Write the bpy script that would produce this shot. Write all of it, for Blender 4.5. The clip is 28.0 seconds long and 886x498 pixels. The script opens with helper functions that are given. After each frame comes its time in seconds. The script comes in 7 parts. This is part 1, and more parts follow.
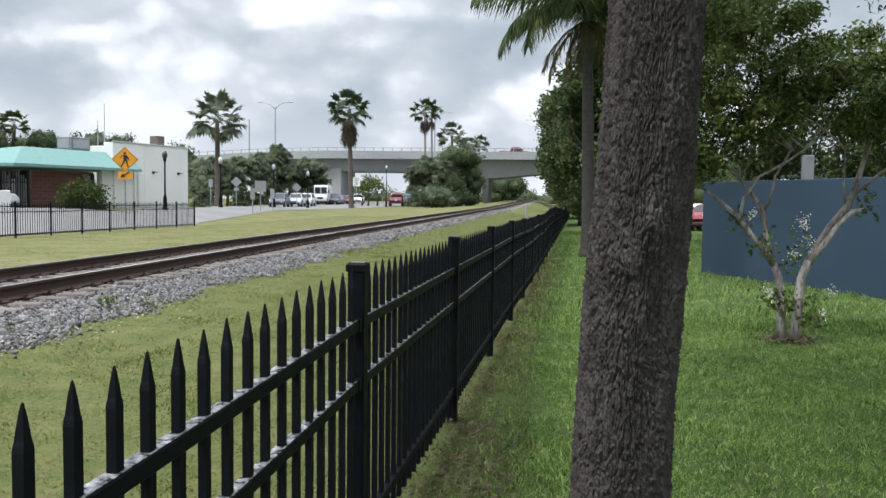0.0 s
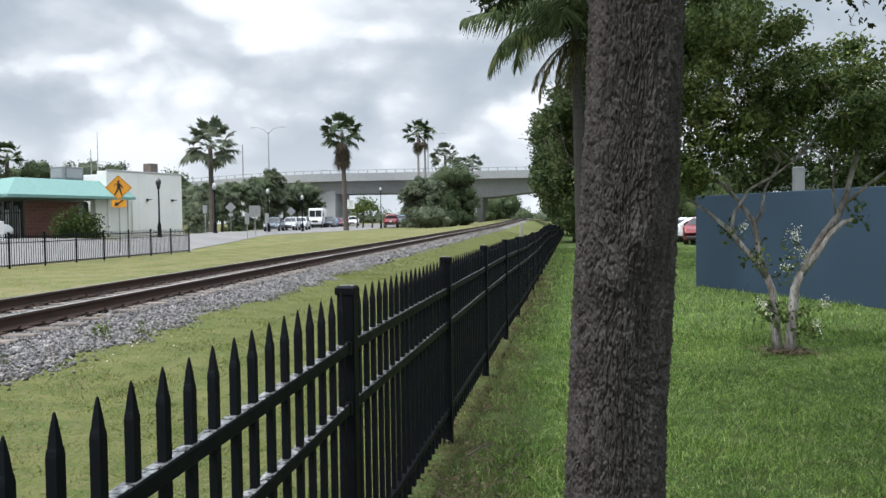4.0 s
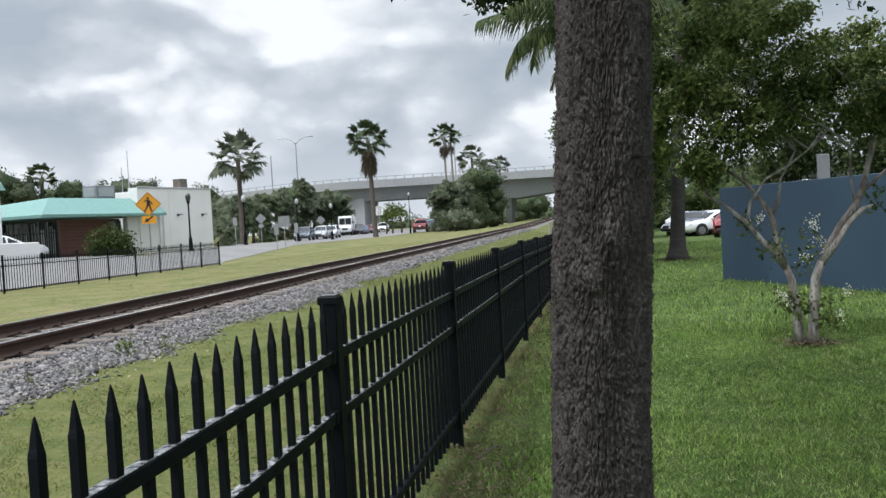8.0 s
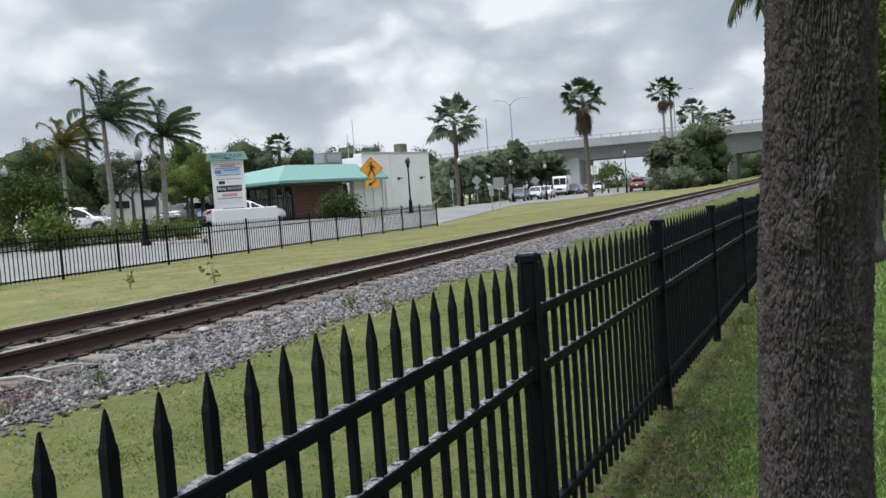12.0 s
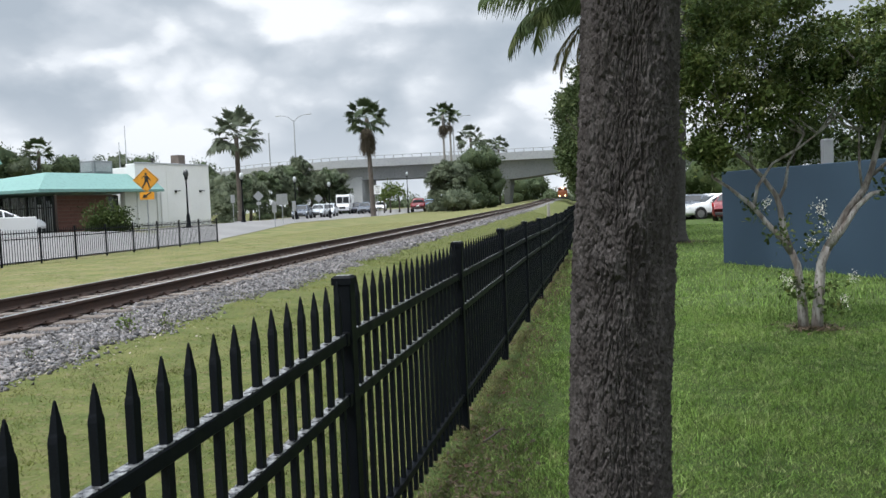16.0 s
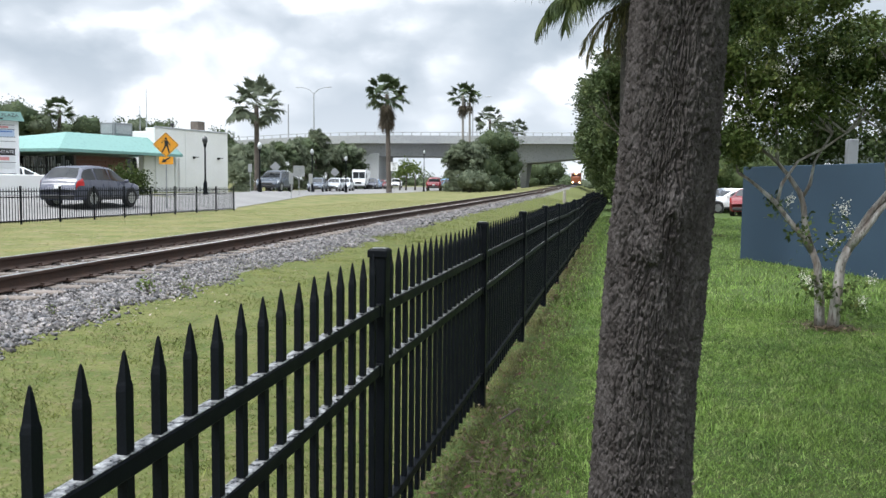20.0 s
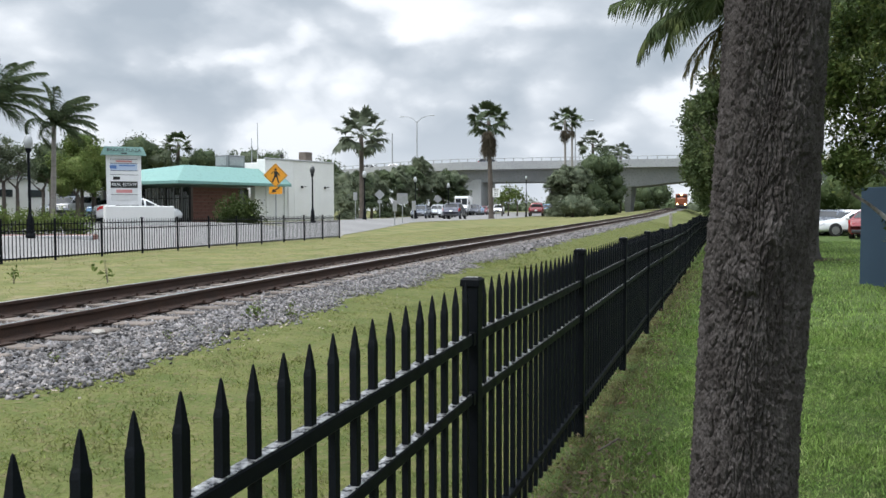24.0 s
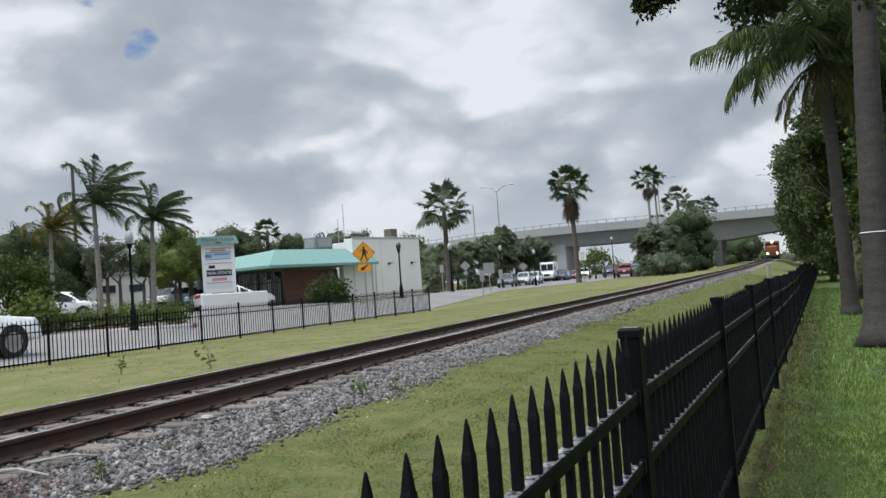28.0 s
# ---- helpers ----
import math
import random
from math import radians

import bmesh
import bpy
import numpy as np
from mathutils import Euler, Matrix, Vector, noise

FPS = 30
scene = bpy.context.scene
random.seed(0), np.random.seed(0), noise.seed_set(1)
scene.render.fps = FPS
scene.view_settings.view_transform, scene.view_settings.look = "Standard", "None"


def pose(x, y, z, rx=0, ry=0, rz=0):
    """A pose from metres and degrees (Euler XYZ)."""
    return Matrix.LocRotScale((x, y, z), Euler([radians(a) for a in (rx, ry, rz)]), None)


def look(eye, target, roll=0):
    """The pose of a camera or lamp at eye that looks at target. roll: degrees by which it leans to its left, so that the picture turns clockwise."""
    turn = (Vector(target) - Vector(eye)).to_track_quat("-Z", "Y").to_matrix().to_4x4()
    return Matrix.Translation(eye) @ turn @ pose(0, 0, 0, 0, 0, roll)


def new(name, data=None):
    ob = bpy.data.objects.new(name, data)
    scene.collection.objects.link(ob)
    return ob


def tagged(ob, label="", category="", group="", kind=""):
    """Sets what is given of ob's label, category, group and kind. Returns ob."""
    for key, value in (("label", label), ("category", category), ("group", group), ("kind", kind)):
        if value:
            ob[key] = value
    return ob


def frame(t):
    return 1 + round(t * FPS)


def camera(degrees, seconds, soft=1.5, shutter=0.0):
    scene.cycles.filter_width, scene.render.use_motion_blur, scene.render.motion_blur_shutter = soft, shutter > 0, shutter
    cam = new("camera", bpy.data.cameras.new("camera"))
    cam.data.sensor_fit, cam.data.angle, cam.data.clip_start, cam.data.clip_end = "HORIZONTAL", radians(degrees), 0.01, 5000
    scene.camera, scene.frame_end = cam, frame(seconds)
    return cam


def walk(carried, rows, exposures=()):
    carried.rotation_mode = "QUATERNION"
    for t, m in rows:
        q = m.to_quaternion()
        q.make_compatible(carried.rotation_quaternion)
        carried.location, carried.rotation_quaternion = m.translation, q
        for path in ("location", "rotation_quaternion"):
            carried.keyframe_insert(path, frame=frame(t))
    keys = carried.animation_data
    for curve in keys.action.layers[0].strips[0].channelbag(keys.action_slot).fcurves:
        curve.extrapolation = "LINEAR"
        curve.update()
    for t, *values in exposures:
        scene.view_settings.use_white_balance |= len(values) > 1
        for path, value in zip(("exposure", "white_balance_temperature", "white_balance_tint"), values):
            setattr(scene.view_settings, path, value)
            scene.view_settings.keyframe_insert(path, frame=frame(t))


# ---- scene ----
import collections
import itertools

# the camera: hand-held, nearly on the spot, about 1.47 m over the lawn
cam = camera(56.0, 28.0, soft=1.5)
PATH = [
    (0, (0.121, 0.067, 1.465), (-0.1963, 2.0386, 1.3488), 0.63),
    (0.5, (0.131, 0.066, 1.467), (-0.1610, 2.0416, 1.3558), 0.06),
    (1, (0.133, 0.063, 1.469), (-0.1493, 2.0399, 1.3641), 0.02),
    (1.5, (0.123, 0.055, 1.469), (-0.1629, 2.0326, 1.3749), 0.27),
    (2, (0.117, 0.061, 1.465), (-0.1743, 2.0380, 1.3809), 0.34),
    (2.5, (0.130, 0.065, 1.468), (-0.1611, 2.0414, 1.3830), -0.09),
    (3, (0.150, 0.069, 1.468), (-0.1452, 2.0457, 1.3838), -0.40),
    (3.5, (0.151, 0.061, 1.469), (-0.1524, 2.0361, 1.3918), -0.59),
    (5.5, (0.146, 0.071, 1.469), (-0.1569, 2.0474, 1.4152), -1.35),
    (6, (0.143, 0.066, 1.464), (-0.1502, 2.0433, 1.3926), -1.15),
    (6.5, (0.164, 0.077, 1.461), (-0.1257, 2.0540, 1.3767), -1.10),
    (7, (0.185, 0.064, 1.462), (-0.1385, 2.0361, 1.3714), -1.51),
    (7.5, (0.262, 0.074, 1.467), (-0.0757, 2.0437, 1.3950), -3.28),
    (8, (0.341, 0.091, 1.472), (-0.0412, 2.0529, 1.4138), -3.18),
    (8.5, (0.217, 0.081, 1.457), (-0.2966, 2.0131, 1.3964), -1.87),
    (9, (0.139, 0.057, 1.457), (-0.3829, 1.9871, 1.4035), -0.29),
    (9.5, (0.159, 0.033, 1.457), (-0.3470, 1.9672, 1.4107), -0.19),
    (10, (0.223, 0.028, 1.460), (-0.5312, 1.8802, 1.4192), -1.65),
    (10.5, (0.250, 0.058, 1.450), (-1.0311, 1.5938, 1.4068), -3.53),
    (11, (0.294, -0.072, 1.453), (-1.1500, 1.3102, 1.3740), -3.91),
    (11.5, (0.341, -0.026, 1.465), (-0.8648, 1.5657, 1.3549), -4.21),
    (12, (0.411, 0.091, 1.461), (-0.4607, 1.8866, 1.3412), -4.16),
    (12.5, (0.490, 0.143, 1.476), (-0.2649, 1.9909, 1.3495), -4.02),
    (14.5, (0.100, 0.153, 1.473), (-0.3732, 2.0937, 1.3812), 0.08),
    (15, (0.120, 0.154, 1.469), (-0.3179, 2.1031, 1.3616), -0.35),
    (15.5, (0.169, 0.142, 1.463), (-0.2399, 2.0966, 1.3514), -0.65),
    (16, (0.257, 0.141, 1.477), (-0.1199, 2.1020, 1.3704), -2.42),
    (16.5, (0.355, 0.143, 1.473), (-0.0787, 2.0920, 1.3527), -4.39),
    (17, (0.453, 0.142, 1.472), (-0.1229, 2.0502, 1.3103), -5.14),
    (17.5, (0.467, 0.132, 1.481), (-0.2950, 1.9683, 1.2666), -6.88),
    (18, (0.360, 0.111, 1.479), (-0.4670, 1.9171, 1.2479), -6.57),
    (18.5, (0.197, 0.118, 1.465), (-0.4075, 2.0081, 1.2166), -4.08),
    (19, (0.186, 0.075, 1.470), (-0.2431, 2.0178, 1.2653), -1.42),
    (19.5, (0.187, 0.080, 1.468), (-0.2093, 2.0332, 1.2983), -0.49),
    (20, (0.182, 0.076, 1.471), (-0.2237, 2.0284, 1.3173), 0.64),
    (20.5, (0.152, 0.068, 1.462), (-0.2661, 2.0198, 1.3343), 1.64),
    (22.5, (0.246, 0.010, 1.475), (-0.2610, 1.9401, 1.3432), -0.44),
    (23, (0.156, 0.061, 1.468), (-0.3898, 1.9817, 1.3549), 0.42),
    (23.5, (0.150, 0.072, 1.478), (-0.4255, 1.9843, 1.3613), -0.24),
    (24, (0.228, 0.058, 1.486), (-0.4166, 1.9494, 1.3928), -0.14),
    (24.5, (0.174, 0.090, 1.477), (-0.4972, 1.9723, 1.4089), -0.41),
    (25, (0.130, 0.029, 1.496), (-0.4706, 1.9354, 1.4450), -1.19),
    (25.5, (0.108, 0.159, 1.486), (-0.4230, 2.0867, 1.5249), -0.61),
    (26, (0.210, 0.055, 1.502), (-0.3462, 1.9750, 1.5700), -0.60),
    (26.5, (0.199, 0.178, 1.481), (-0.4672, 2.0617, 1.5646), -2.00),
    (27, (-0.002, 0.314, 1.435), (-0.7220, 2.1649, 1.6699), -3.53),
    (27.5, (-0.122, 0.310, 1.404), (-0.8742, 2.1549, 1.5814), -4.24),
    (28, (-0.075, 0.272, 1.422), (-0.9025, 2.0911, 1.5055), -4.04),
]
EXPOSURES = [(0, 0.28), (3, 0.32), (6, 0.2), (8, 0.18), (9, 0.08), (10, 0.12), (11, -0.06), (12, 0.05), (15, 0.24), (17, 0.2), (18, 0.34), (19.5, 0.5), (22.5, 0.46), (24, 0.24), (25, 0.16), (28, -0.1)]
walk(cam, [(t, look(eye, target, roll)) for t, eye, target, roll in PATH], EXPOSURES)

scene.view_settings.use_white_balance = True
scene.view_settings.white_balance_temperature = 6230

# ---- world: broken grey and white cloud with few blue gaps, soft high sun ----
world = bpy.data.worlds.new("sky")
scene.world = world
world.use_nodes = True
wn, wl = world.node_tree.nodes, world.node_tree.links
wn.clear()


def wnode(kind, **kw):
    n = wn.new(kind)
    for k, v in kw.items():
        n.inputs[k].default_value = v
    return n


def wmath(op, a, b=None, c=None):
    n = wn.new("ShaderNodeMath")
    n.operation = op
    for i, v in enumerate((a, b, c)):
        if v is None:
            continue
        if isinstance(v, (int, float)):
            n.inputs[i].default_value = v
        else:
            wl.new(v, n.inputs[i])
    return n.outputs[0]


def wramp(fac, stops):
    n = wn.new("ShaderNodeValToRGB")
    while len(n.color_ramp.elements) < len(stops):
        n.color_ramp.elements.new(0.5)
    for e, (p, c) in zip(n.color_ramp.elements, stops):
        e.position, e.color = p, (*c, 1)
    wl.new(fac, n.inputs[0])
    return n.outputs[0]


SUN_UP, SUN_ROUND = 55, 230
sky = wn.new("ShaderNodeTexSky")
sky.sky_type, sky.sun_disc = "NISHITA", False
sky.sun_elevation, sky.sun_rotation = radians(SUN_UP), radians(SUN_ROUND)
tcw = wn.new("ShaderNodeTexCoord")
sep = wn.new("ShaderNodeSeparateXYZ")
wl.new(tcw.outputs["Generated"], sep.inputs[0])
high = wmath("MAXIMUM", sep.outputs[2], 0.0)
# clouds a little wider than high, smaller towards the horizon
comb = wn.new("ShaderNodeCombineXYZ")
closer = wmath("DIVIDE", 1.0, wmath("ADD", high, 0.75))
wl.new(wmath("MULTIPLY", sep.outputs[0], closer), comb.inputs[0])
wl.new(wmath("MULTIPLY", sep.outputs[1], closer), comb.inputs[1])
wl.new(wmath("MULTIPLY", high, 1.25), comb.inputs[2])
shift = wn.new("ShaderNodeMapping")
shift.inputs["Location"].default_value = (4.15, 2.7, 1.7)
wl.new(comb.outputs[0], shift.inputs[0])
big = wnode("ShaderNodeTexNoise", Scale=2.3, Detail=12.0, Roughness=0.5, Distortion=0.3)
wl.new(shift.outputs[0], big.inputs["Vector"])
curl = wnode("ShaderNodeTexNoise", Scale=6.5, Detail=8.0, Roughness=0.5)
wl.new(shift.outputs[0], curl.inputs["Vector"])
push = wn.new("ShaderNodeMixRGB")
push.blend_type = "LINEAR_LIGHT"
push.inputs[0].default_value = 0.10
wl.new(shift.outputs[0], push.inputs[1])
wl.new(curl.outputs["Color"], push.inputs[2])
# heaped cloud: rounded knobs at two sizes
puffs = []
for sc in (5.6, 14.0):
    vo = wnode("ShaderNodeTexVoronoi", Scale=sc)
    vo.feature = "SMOOTH_F1"
    vo.inputs["Smoothness"].default_value = 0.35
    wl.new(push.outputs[0], vo.inputs["Vector"])
    puffs.append(wmath("SUBTRACT", 0.55, vo.outputs["Distance"]))
heap = wmath("ADD", wmath("MULTIPLY", puffs[0], 0.62), wmath("MULTIPLY", puffs[1], 0.38))


def bank(az, el, wide, gain):
    """A large bank of thinner or thicker cloud: degrees clockwise from +y, height, breadth."""
    dp = wn.new("ShaderNodeVectorMath")
    dp.operation = "DOT_PRODUCT"
    wl.new(tcw.outputs["Generated"], dp.inputs[0])
    a, e = radians(az), radians(el)
    dp.inputs[1].default_value = (math.sin(a) * math.cos(e), math.cos(a) * math.cos(e), math.sin(e))
    mr = wn.new("ShaderNodeMapRange")
    mr.interpolation_type = "SMOOTHSTEP"
    mr.inputs["From Min"].default_value = math.cos(radians(wide))
    mr.inputs["To Max"].default_value = gain
    wl.new(dp.outputs["Value"], mr.inputs["Value"])
    return mr.outputs[0]


both = wmath("MULTIPLY_ADD", heap, 0.52, wmath("ADD", wmath("MULTIPLY", big.outputs["Fac"], 0.70), wmath("MULTIPLY", curl.outputs["Fac"], 0.26)))
thick_cloud = both
for b in ((-41, 15, 10, 0.015), (-21, 10, 13, 0.045), (-6, 14, 10, -0.055), (-28, 22, 12, -0.06), (2, 8, 14, -0.03)):
    thick_cloud = wmath("ADD", thick_cloud, bank(*b))
cloud = wramp(thick_cloud, [(0.37, (0.40, 0.45, 0.50)), (0.46, (0.475, 0.52, 0.565)), (0.53, (0.585, 0.622, 0.66)), (0.575, (0.72, 0.748, 0.775)), (0.64, (0.87, 0.885, 0.90))])
haze = wramp(high, [(0.0, (0.74, 0.77, 0.80)), (0.16, (0.66, 0.69, 0.725))])
hazemix = wn.new("ShaderNodeMixRGB")
wl.new(wmath("MULTIPLY", wmath("SUBTRACT", 1.0, wmath("MINIMUM", wmath("MULTIPLY", high, 7.0), 1.0)), 0.65), hazemix.inputs[0])
wl.new(cloud, hazemix.inputs[1])
wl.new(haze, hazemix.inputs[2])
gap = wramp(wmath("ADD", wmath("MULTIPLY", wmath("SUBTRACT", curl.outputs["Fac"], 0.5), 2.2), wmath("ADD", bank(-43.6, 16.6, 2.6, 0.75), bank(-46.5, 20, 2.6, 0.68))), [(0.47, (0, 0, 0)), (0.6, (1, 1, 1))])
blue = wn.new("ShaderNodeMixRGB")
blue.blend_type = "MULTIPLY"
blue.inputs[0].default_value = 1.0
wl.new(sky.outputs[0], blue.inputs[1])
blue.inputs[2].default_value = (0.085, 0.095, 0.115, 1)
skymix = wn.new("ShaderNodeMixRGB")
thin = wmath("MULTIPLY_ADD", wmath("MULTIPLY", wmath("MAXIMUM", wmath("SUBTRACT", high, 0.42), 0.0), wmath("MAXIMUM", wmath("SUBTRACT", high, 0.42), 0.0)), 13.0, 1.0)
wl.new(gap, skymix.inputs[0])
wl.new(hazemix.outputs[0], skymix.inputs[1])
wl.new(blue.outputs[0], skymix.inputs[2])
bg = wnode("ShaderNodeBackground", Strength=1.0)
# high sky above the view is brightened, added as soft top light
wl.new(thin, bg.inputs[1])
wl.new(skymix.outputs[0], bg.inputs[0])
wout = wn.new("ShaderNodeOutputWorld")
wl.new(bg.outputs[0], wout.inputs[0])

sun_data = bpy.data.lights.new("sun", "SUN")
sun_data.energy, sun_data.angle, sun_data.color = 2.6, radians(16), (1.0, 0.97, 0.93)
sun = new("sun", sun_data)
sun.matrix_basis = pose(0, 0, 60, 90 - SUN_UP, 0, 180 - SUN_ROUND)


# ---- materials ----
def material(name, a, b, c=None, scale=8.0, fine=60.0, rough=0.7, bump=0.3, dist=0.01, metal=0.0, stretch=(1, 1, 1), vary=0.12, mix=0.5, spec=0.5, island=0.0):
    """Two colours blotched at one scale, a third as grain at a finer one, relief, and a shift of brightness from object to object."""
    m = bpy.data.materials.new(name)
    m.use_nodes = True
    nt = m.node_tree
    N, L = nt.nodes, nt.links
    bs = N["Principled BSDF"]
    tc = N.new("ShaderNodeTexCoord")
    mp = N.new("ShaderNodeMapping")
    mp.inputs["Scale"].default_value = stretch
    L.new(tc.outputs["Object"], mp.inputs[0])
    n1 = N.new("ShaderNodeTexNoise")
    n1.inputs["Scale"].default_value, n1.inputs["Detail"].default_value = scale, 4
    n2 = N.new("ShaderNodeTexNoise")
    n2.inputs["Scale"].default_value, n2.inputs["Detail"].default_value = fine, 3
    for n in (n1, n2):
        L.new(mp.outputs[0], n.inputs["Vector"])
    r1 = N.new("ShaderNodeValToRGB")
    r1.color_ramp.elements[0].position, r1.color_ramp.elements[1].position = mix - 0.18, mix + 0.18
    r1.color_ramp.elements[0].color, r1.color_ramp.elements[1].color = (*a, 1), (*b, 1)
    L.new(n1.outputs["Fac"], r1.inputs[0])
    mx = N.new("ShaderNodeMixRGB")
    r2 = N.new("ShaderNodeValToRGB")
    r2.color_ramp.elements[0].position, r2.color_ramp.elements[1].position = 0.5, 0.72
    L.new(n2.outputs["Fac"], r2.inputs[0])
    L.new(r2.outputs[0], mx.inputs[0])
    L.new(r1.outputs[0], mx.inputs[1])
    mx.inputs[2].default_value = (*(c or [v * 0.8 for v in b]), 1)
    hs = N.new("ShaderNodeHueSaturation")
    oi = N.new("ShaderNodeObjectInfo")
    ma = N.new("ShaderNodeMath")
    ma.operation = "MULTIPLY_ADD"
    if island:
        ge = N.new("ShaderNodeNewGeometry")
        L.new(ge.outputs["Random Per Island"], ma.inputs[0])
    else:
        L.new(oi.outputs["Random"], ma.inputs[0])
    v = island or vary
    ma.inputs[1].default_value, ma.inputs[2].default_value = 2 * v, 1 - v
    L.new(ma.outputs[0], hs.inputs["Value"])
    L.new(mx.outputs[0], hs.inputs["Color"])
    L.new(hs.outputs[0], bs.inputs["Base Color"])
    bs.inputs["Metallic"].default_value = metal
    bs.inputs["Specular IOR Level"].default_value = spec
    rr = N.new("ShaderNodeMath")
    rr.operation = "MULTIPLY_ADD"
    L.new(n1.outputs["Fac"], rr.inputs[0])
    rr.inputs[1].default_value, rr.inputs[2].default_value = 0.3, max(rough - 0.15, 0.03)
    L.new(rr.outputs[0], bs.inputs["Roughness"])
    if bump:
        bp = N.new("ShaderNodeBump")
        bp.inputs["Strength"].default_value, bp.inputs["Distance"].default_value = bump, dist
        L.new(n2.outputs["Fac"], bp.inputs["Height"])
        L.new(bp.outputs[0], bs.inputs["Normal"])
    return m


def leafy(name, a, b, c, scale=1.2, vary=0.3, rough=0.5, through_light=0.25):
    """Leaves: colour from leaf to leaf and from bough to bough, some light let through."""
    m = material(name, a, b, c, scale=scale, fine=scale * 7, rough=rough, bump=0, island=vary, spec=0.08)
    N, L = m.node_tree.nodes, m.node_tree.links
    bs = N["Principled BSDF"]
    tr = N.new("ShaderNodeBsdfTranslucent")
    mx = N.new("ShaderNodeMixShader")
    mx.inputs[0].default_value = through_light
    L.new(bs.inputs["Base Color"].links[0].from_socket, tr.inputs[0])
    L.new(bs.outputs[0], mx.inputs[1])
    L.new(tr.outputs[0], mx.inputs[2])
    L.new(mx.outputs[0], N["Material Output"].inputs[0])
    return m


def glow(name, colour, strength):
    m = bpy.data.materials.new(name)
    m.use_nodes = True
    bs = m.node_tree.nodes["Principled BSDF"]
    bs.inputs["Base Color"].default_value = (*colour, 1)
    bs.inputs["Emission Color"].default_value = (*colour, 1)
    bs.inputs["Emission Strength"].default_value = strength
    return m


BLACK = material("black_powder_coat", (0.003, 0.004, 0.006), (0.0045, 0.006, 0.0085), (0.007, 0.009, 0.012), scale=14, fine=220, rough=0.5, bump=0.12, dist=0.001, spec=0.11)
# pale speckle paints the sky's shine onto upward faces of rails and caps
TOPSHINE = material("top_face_sky_shine", (0.03, 0.032, 0.036), (0.62, 0.63, 0.64), (0.02, 0.021, 0.024), scale=55, fine=190, rough=0.3, bump=0.25, dist=0.001, mix=0.6)
LAWN = material("lawn_soil", (0.046, 0.076, 0.021), (0.07, 0.106, 0.031), (0.076, 0.07, 0.035), scale=1.6, fine=28, rough=0.95, bump=0.8, dist=0.03, spec=0.1)
VERGE = material("verge_turf", (0.118, 0.124, 0.044), (0.072, 0.094, 0.030), (0.14, 0.122, 0.064), scale=2.6, fine=17, rough=0.95, bump=0.8, dist=0.04, spec=0.1)
FARTURF = material("far_turf", (0.162, 0.152, 0.066), (0.092, 0.112, 0.038), (0.19, 0.163, 0.095), scale=0.8, fine=3.2, rough=0.95, bump=0.7, dist=0.04, spec=0.1)
BED = material("ballast_bed", (0.10, 0.096, 0.094), (0.16, 0.155, 0.15), (0.06, 0.057, 0.055), scale=2.2, fine=22, rough=0.95, bump=1.0, dist=0.04)
CRIB = material("crib_dust", (0.16, 0.135, 0.118), (0.24, 0.21, 0.185), (0.11, 0.09, 0.078), scale=2.2, fine=22, rough=0.95, bump=1.0, dist=0.03)
STONE = material("ballast_stone", (0.078, 0.08, 0.088), (0.205, 0.188, 0.178), (0.055, 0.046, 0.042), scale=9, fine=40, rough=0.85, bump=0.4, dist=0.004, island=0.85)
ASPHALT = material("pale_asphalt", (0.185, 0.18, 0.176), (0.245, 0.238, 0.232), (0.15, 0.146, 0.142), scale=0.35, fine=30, rough=0.9, bump=0.3, dist=0.004)
RUST = material("rail_rust", (0.035, 0.019, 0.013), (0.06, 0.032, 0.021), (0.022, 0.014, 0.011), scale=5, fine=50, rough=0.85, bump=0.4, dist=0.002)
STEEL = material("rail_head_steel", (0.66, 0.65, 0.64), (0.74, 0.73, 0.72), (0.45, 0.40, 0.36), scale=3, fine=30, rough=0.26, bump=0.05, dist=0.001, metal=0.9, stretch=(1, 0.05, 1))
TIEWOOD = material("weathered_tie", (0.12, 0.098, 0.083), (0.19, 0.16, 0.138), (0.08, 0.068, 0.057), scale=3, fine=18, rough=0.95, bump=0.7, dist=0.006, stretch=(1, 6, 4), vary=0.25)
BARK = material("oak_bark", (0.058, 0.051, 0.048), (0.112, 0.102, 0.098), (0.036, 0.031, 0.029), scale=22, fine=210, rough=0.95, bump=0.9, dist=0.003, stretch=(1, 1, 0.4), spec=0.12)
BLUEWALL = material("blue_wall_paint", (0.018, 0.039, 0.066), (0.024, 0.049, 0.080), (0.016, 0.034, 0.059), scale=0.9, fine=70, rough=0.75, bump=0.35, dist=0.004)
WHITEWALL = material("white_stucco", (0.68, 0.68, 0.665), (0.735, 0.735, 0.72), (0.60, 0.60, 0.585), scale=0.6, fine=25, rough=0.9, bump=0.3, dist=0.006)
TEAL = material("teal_metal_roof", (0.135, 0.255, 0.232), (0.155, 0.28, 0.255), (0.115, 0.22, 0.20), scale=0.5, fine=6, rough=0.65, bump=0.1, dist=0.004)
BRICK = material("red_brick", (0.135, 0.062, 0.05), (0.18, 0.085, 0.068), (0.095, 0.048, 0.04), scale=2, fine=30, rough=0.9, bump=0.4, dist=0.006)
MORTAR = material("mortar", (0.16, 0.12, 0.105), (0.2, 0.155, 0.135), scale=3, fine=40, rough=0.95)
GLASSDARK = material("dark_glazing", (0.012, 0.014, 0.016), (0.03, 0.034, 0.036), (0.02, 0.022, 0.024), scale=0.8, fine=3, rough=0.08, bump=0, spec=0.8)
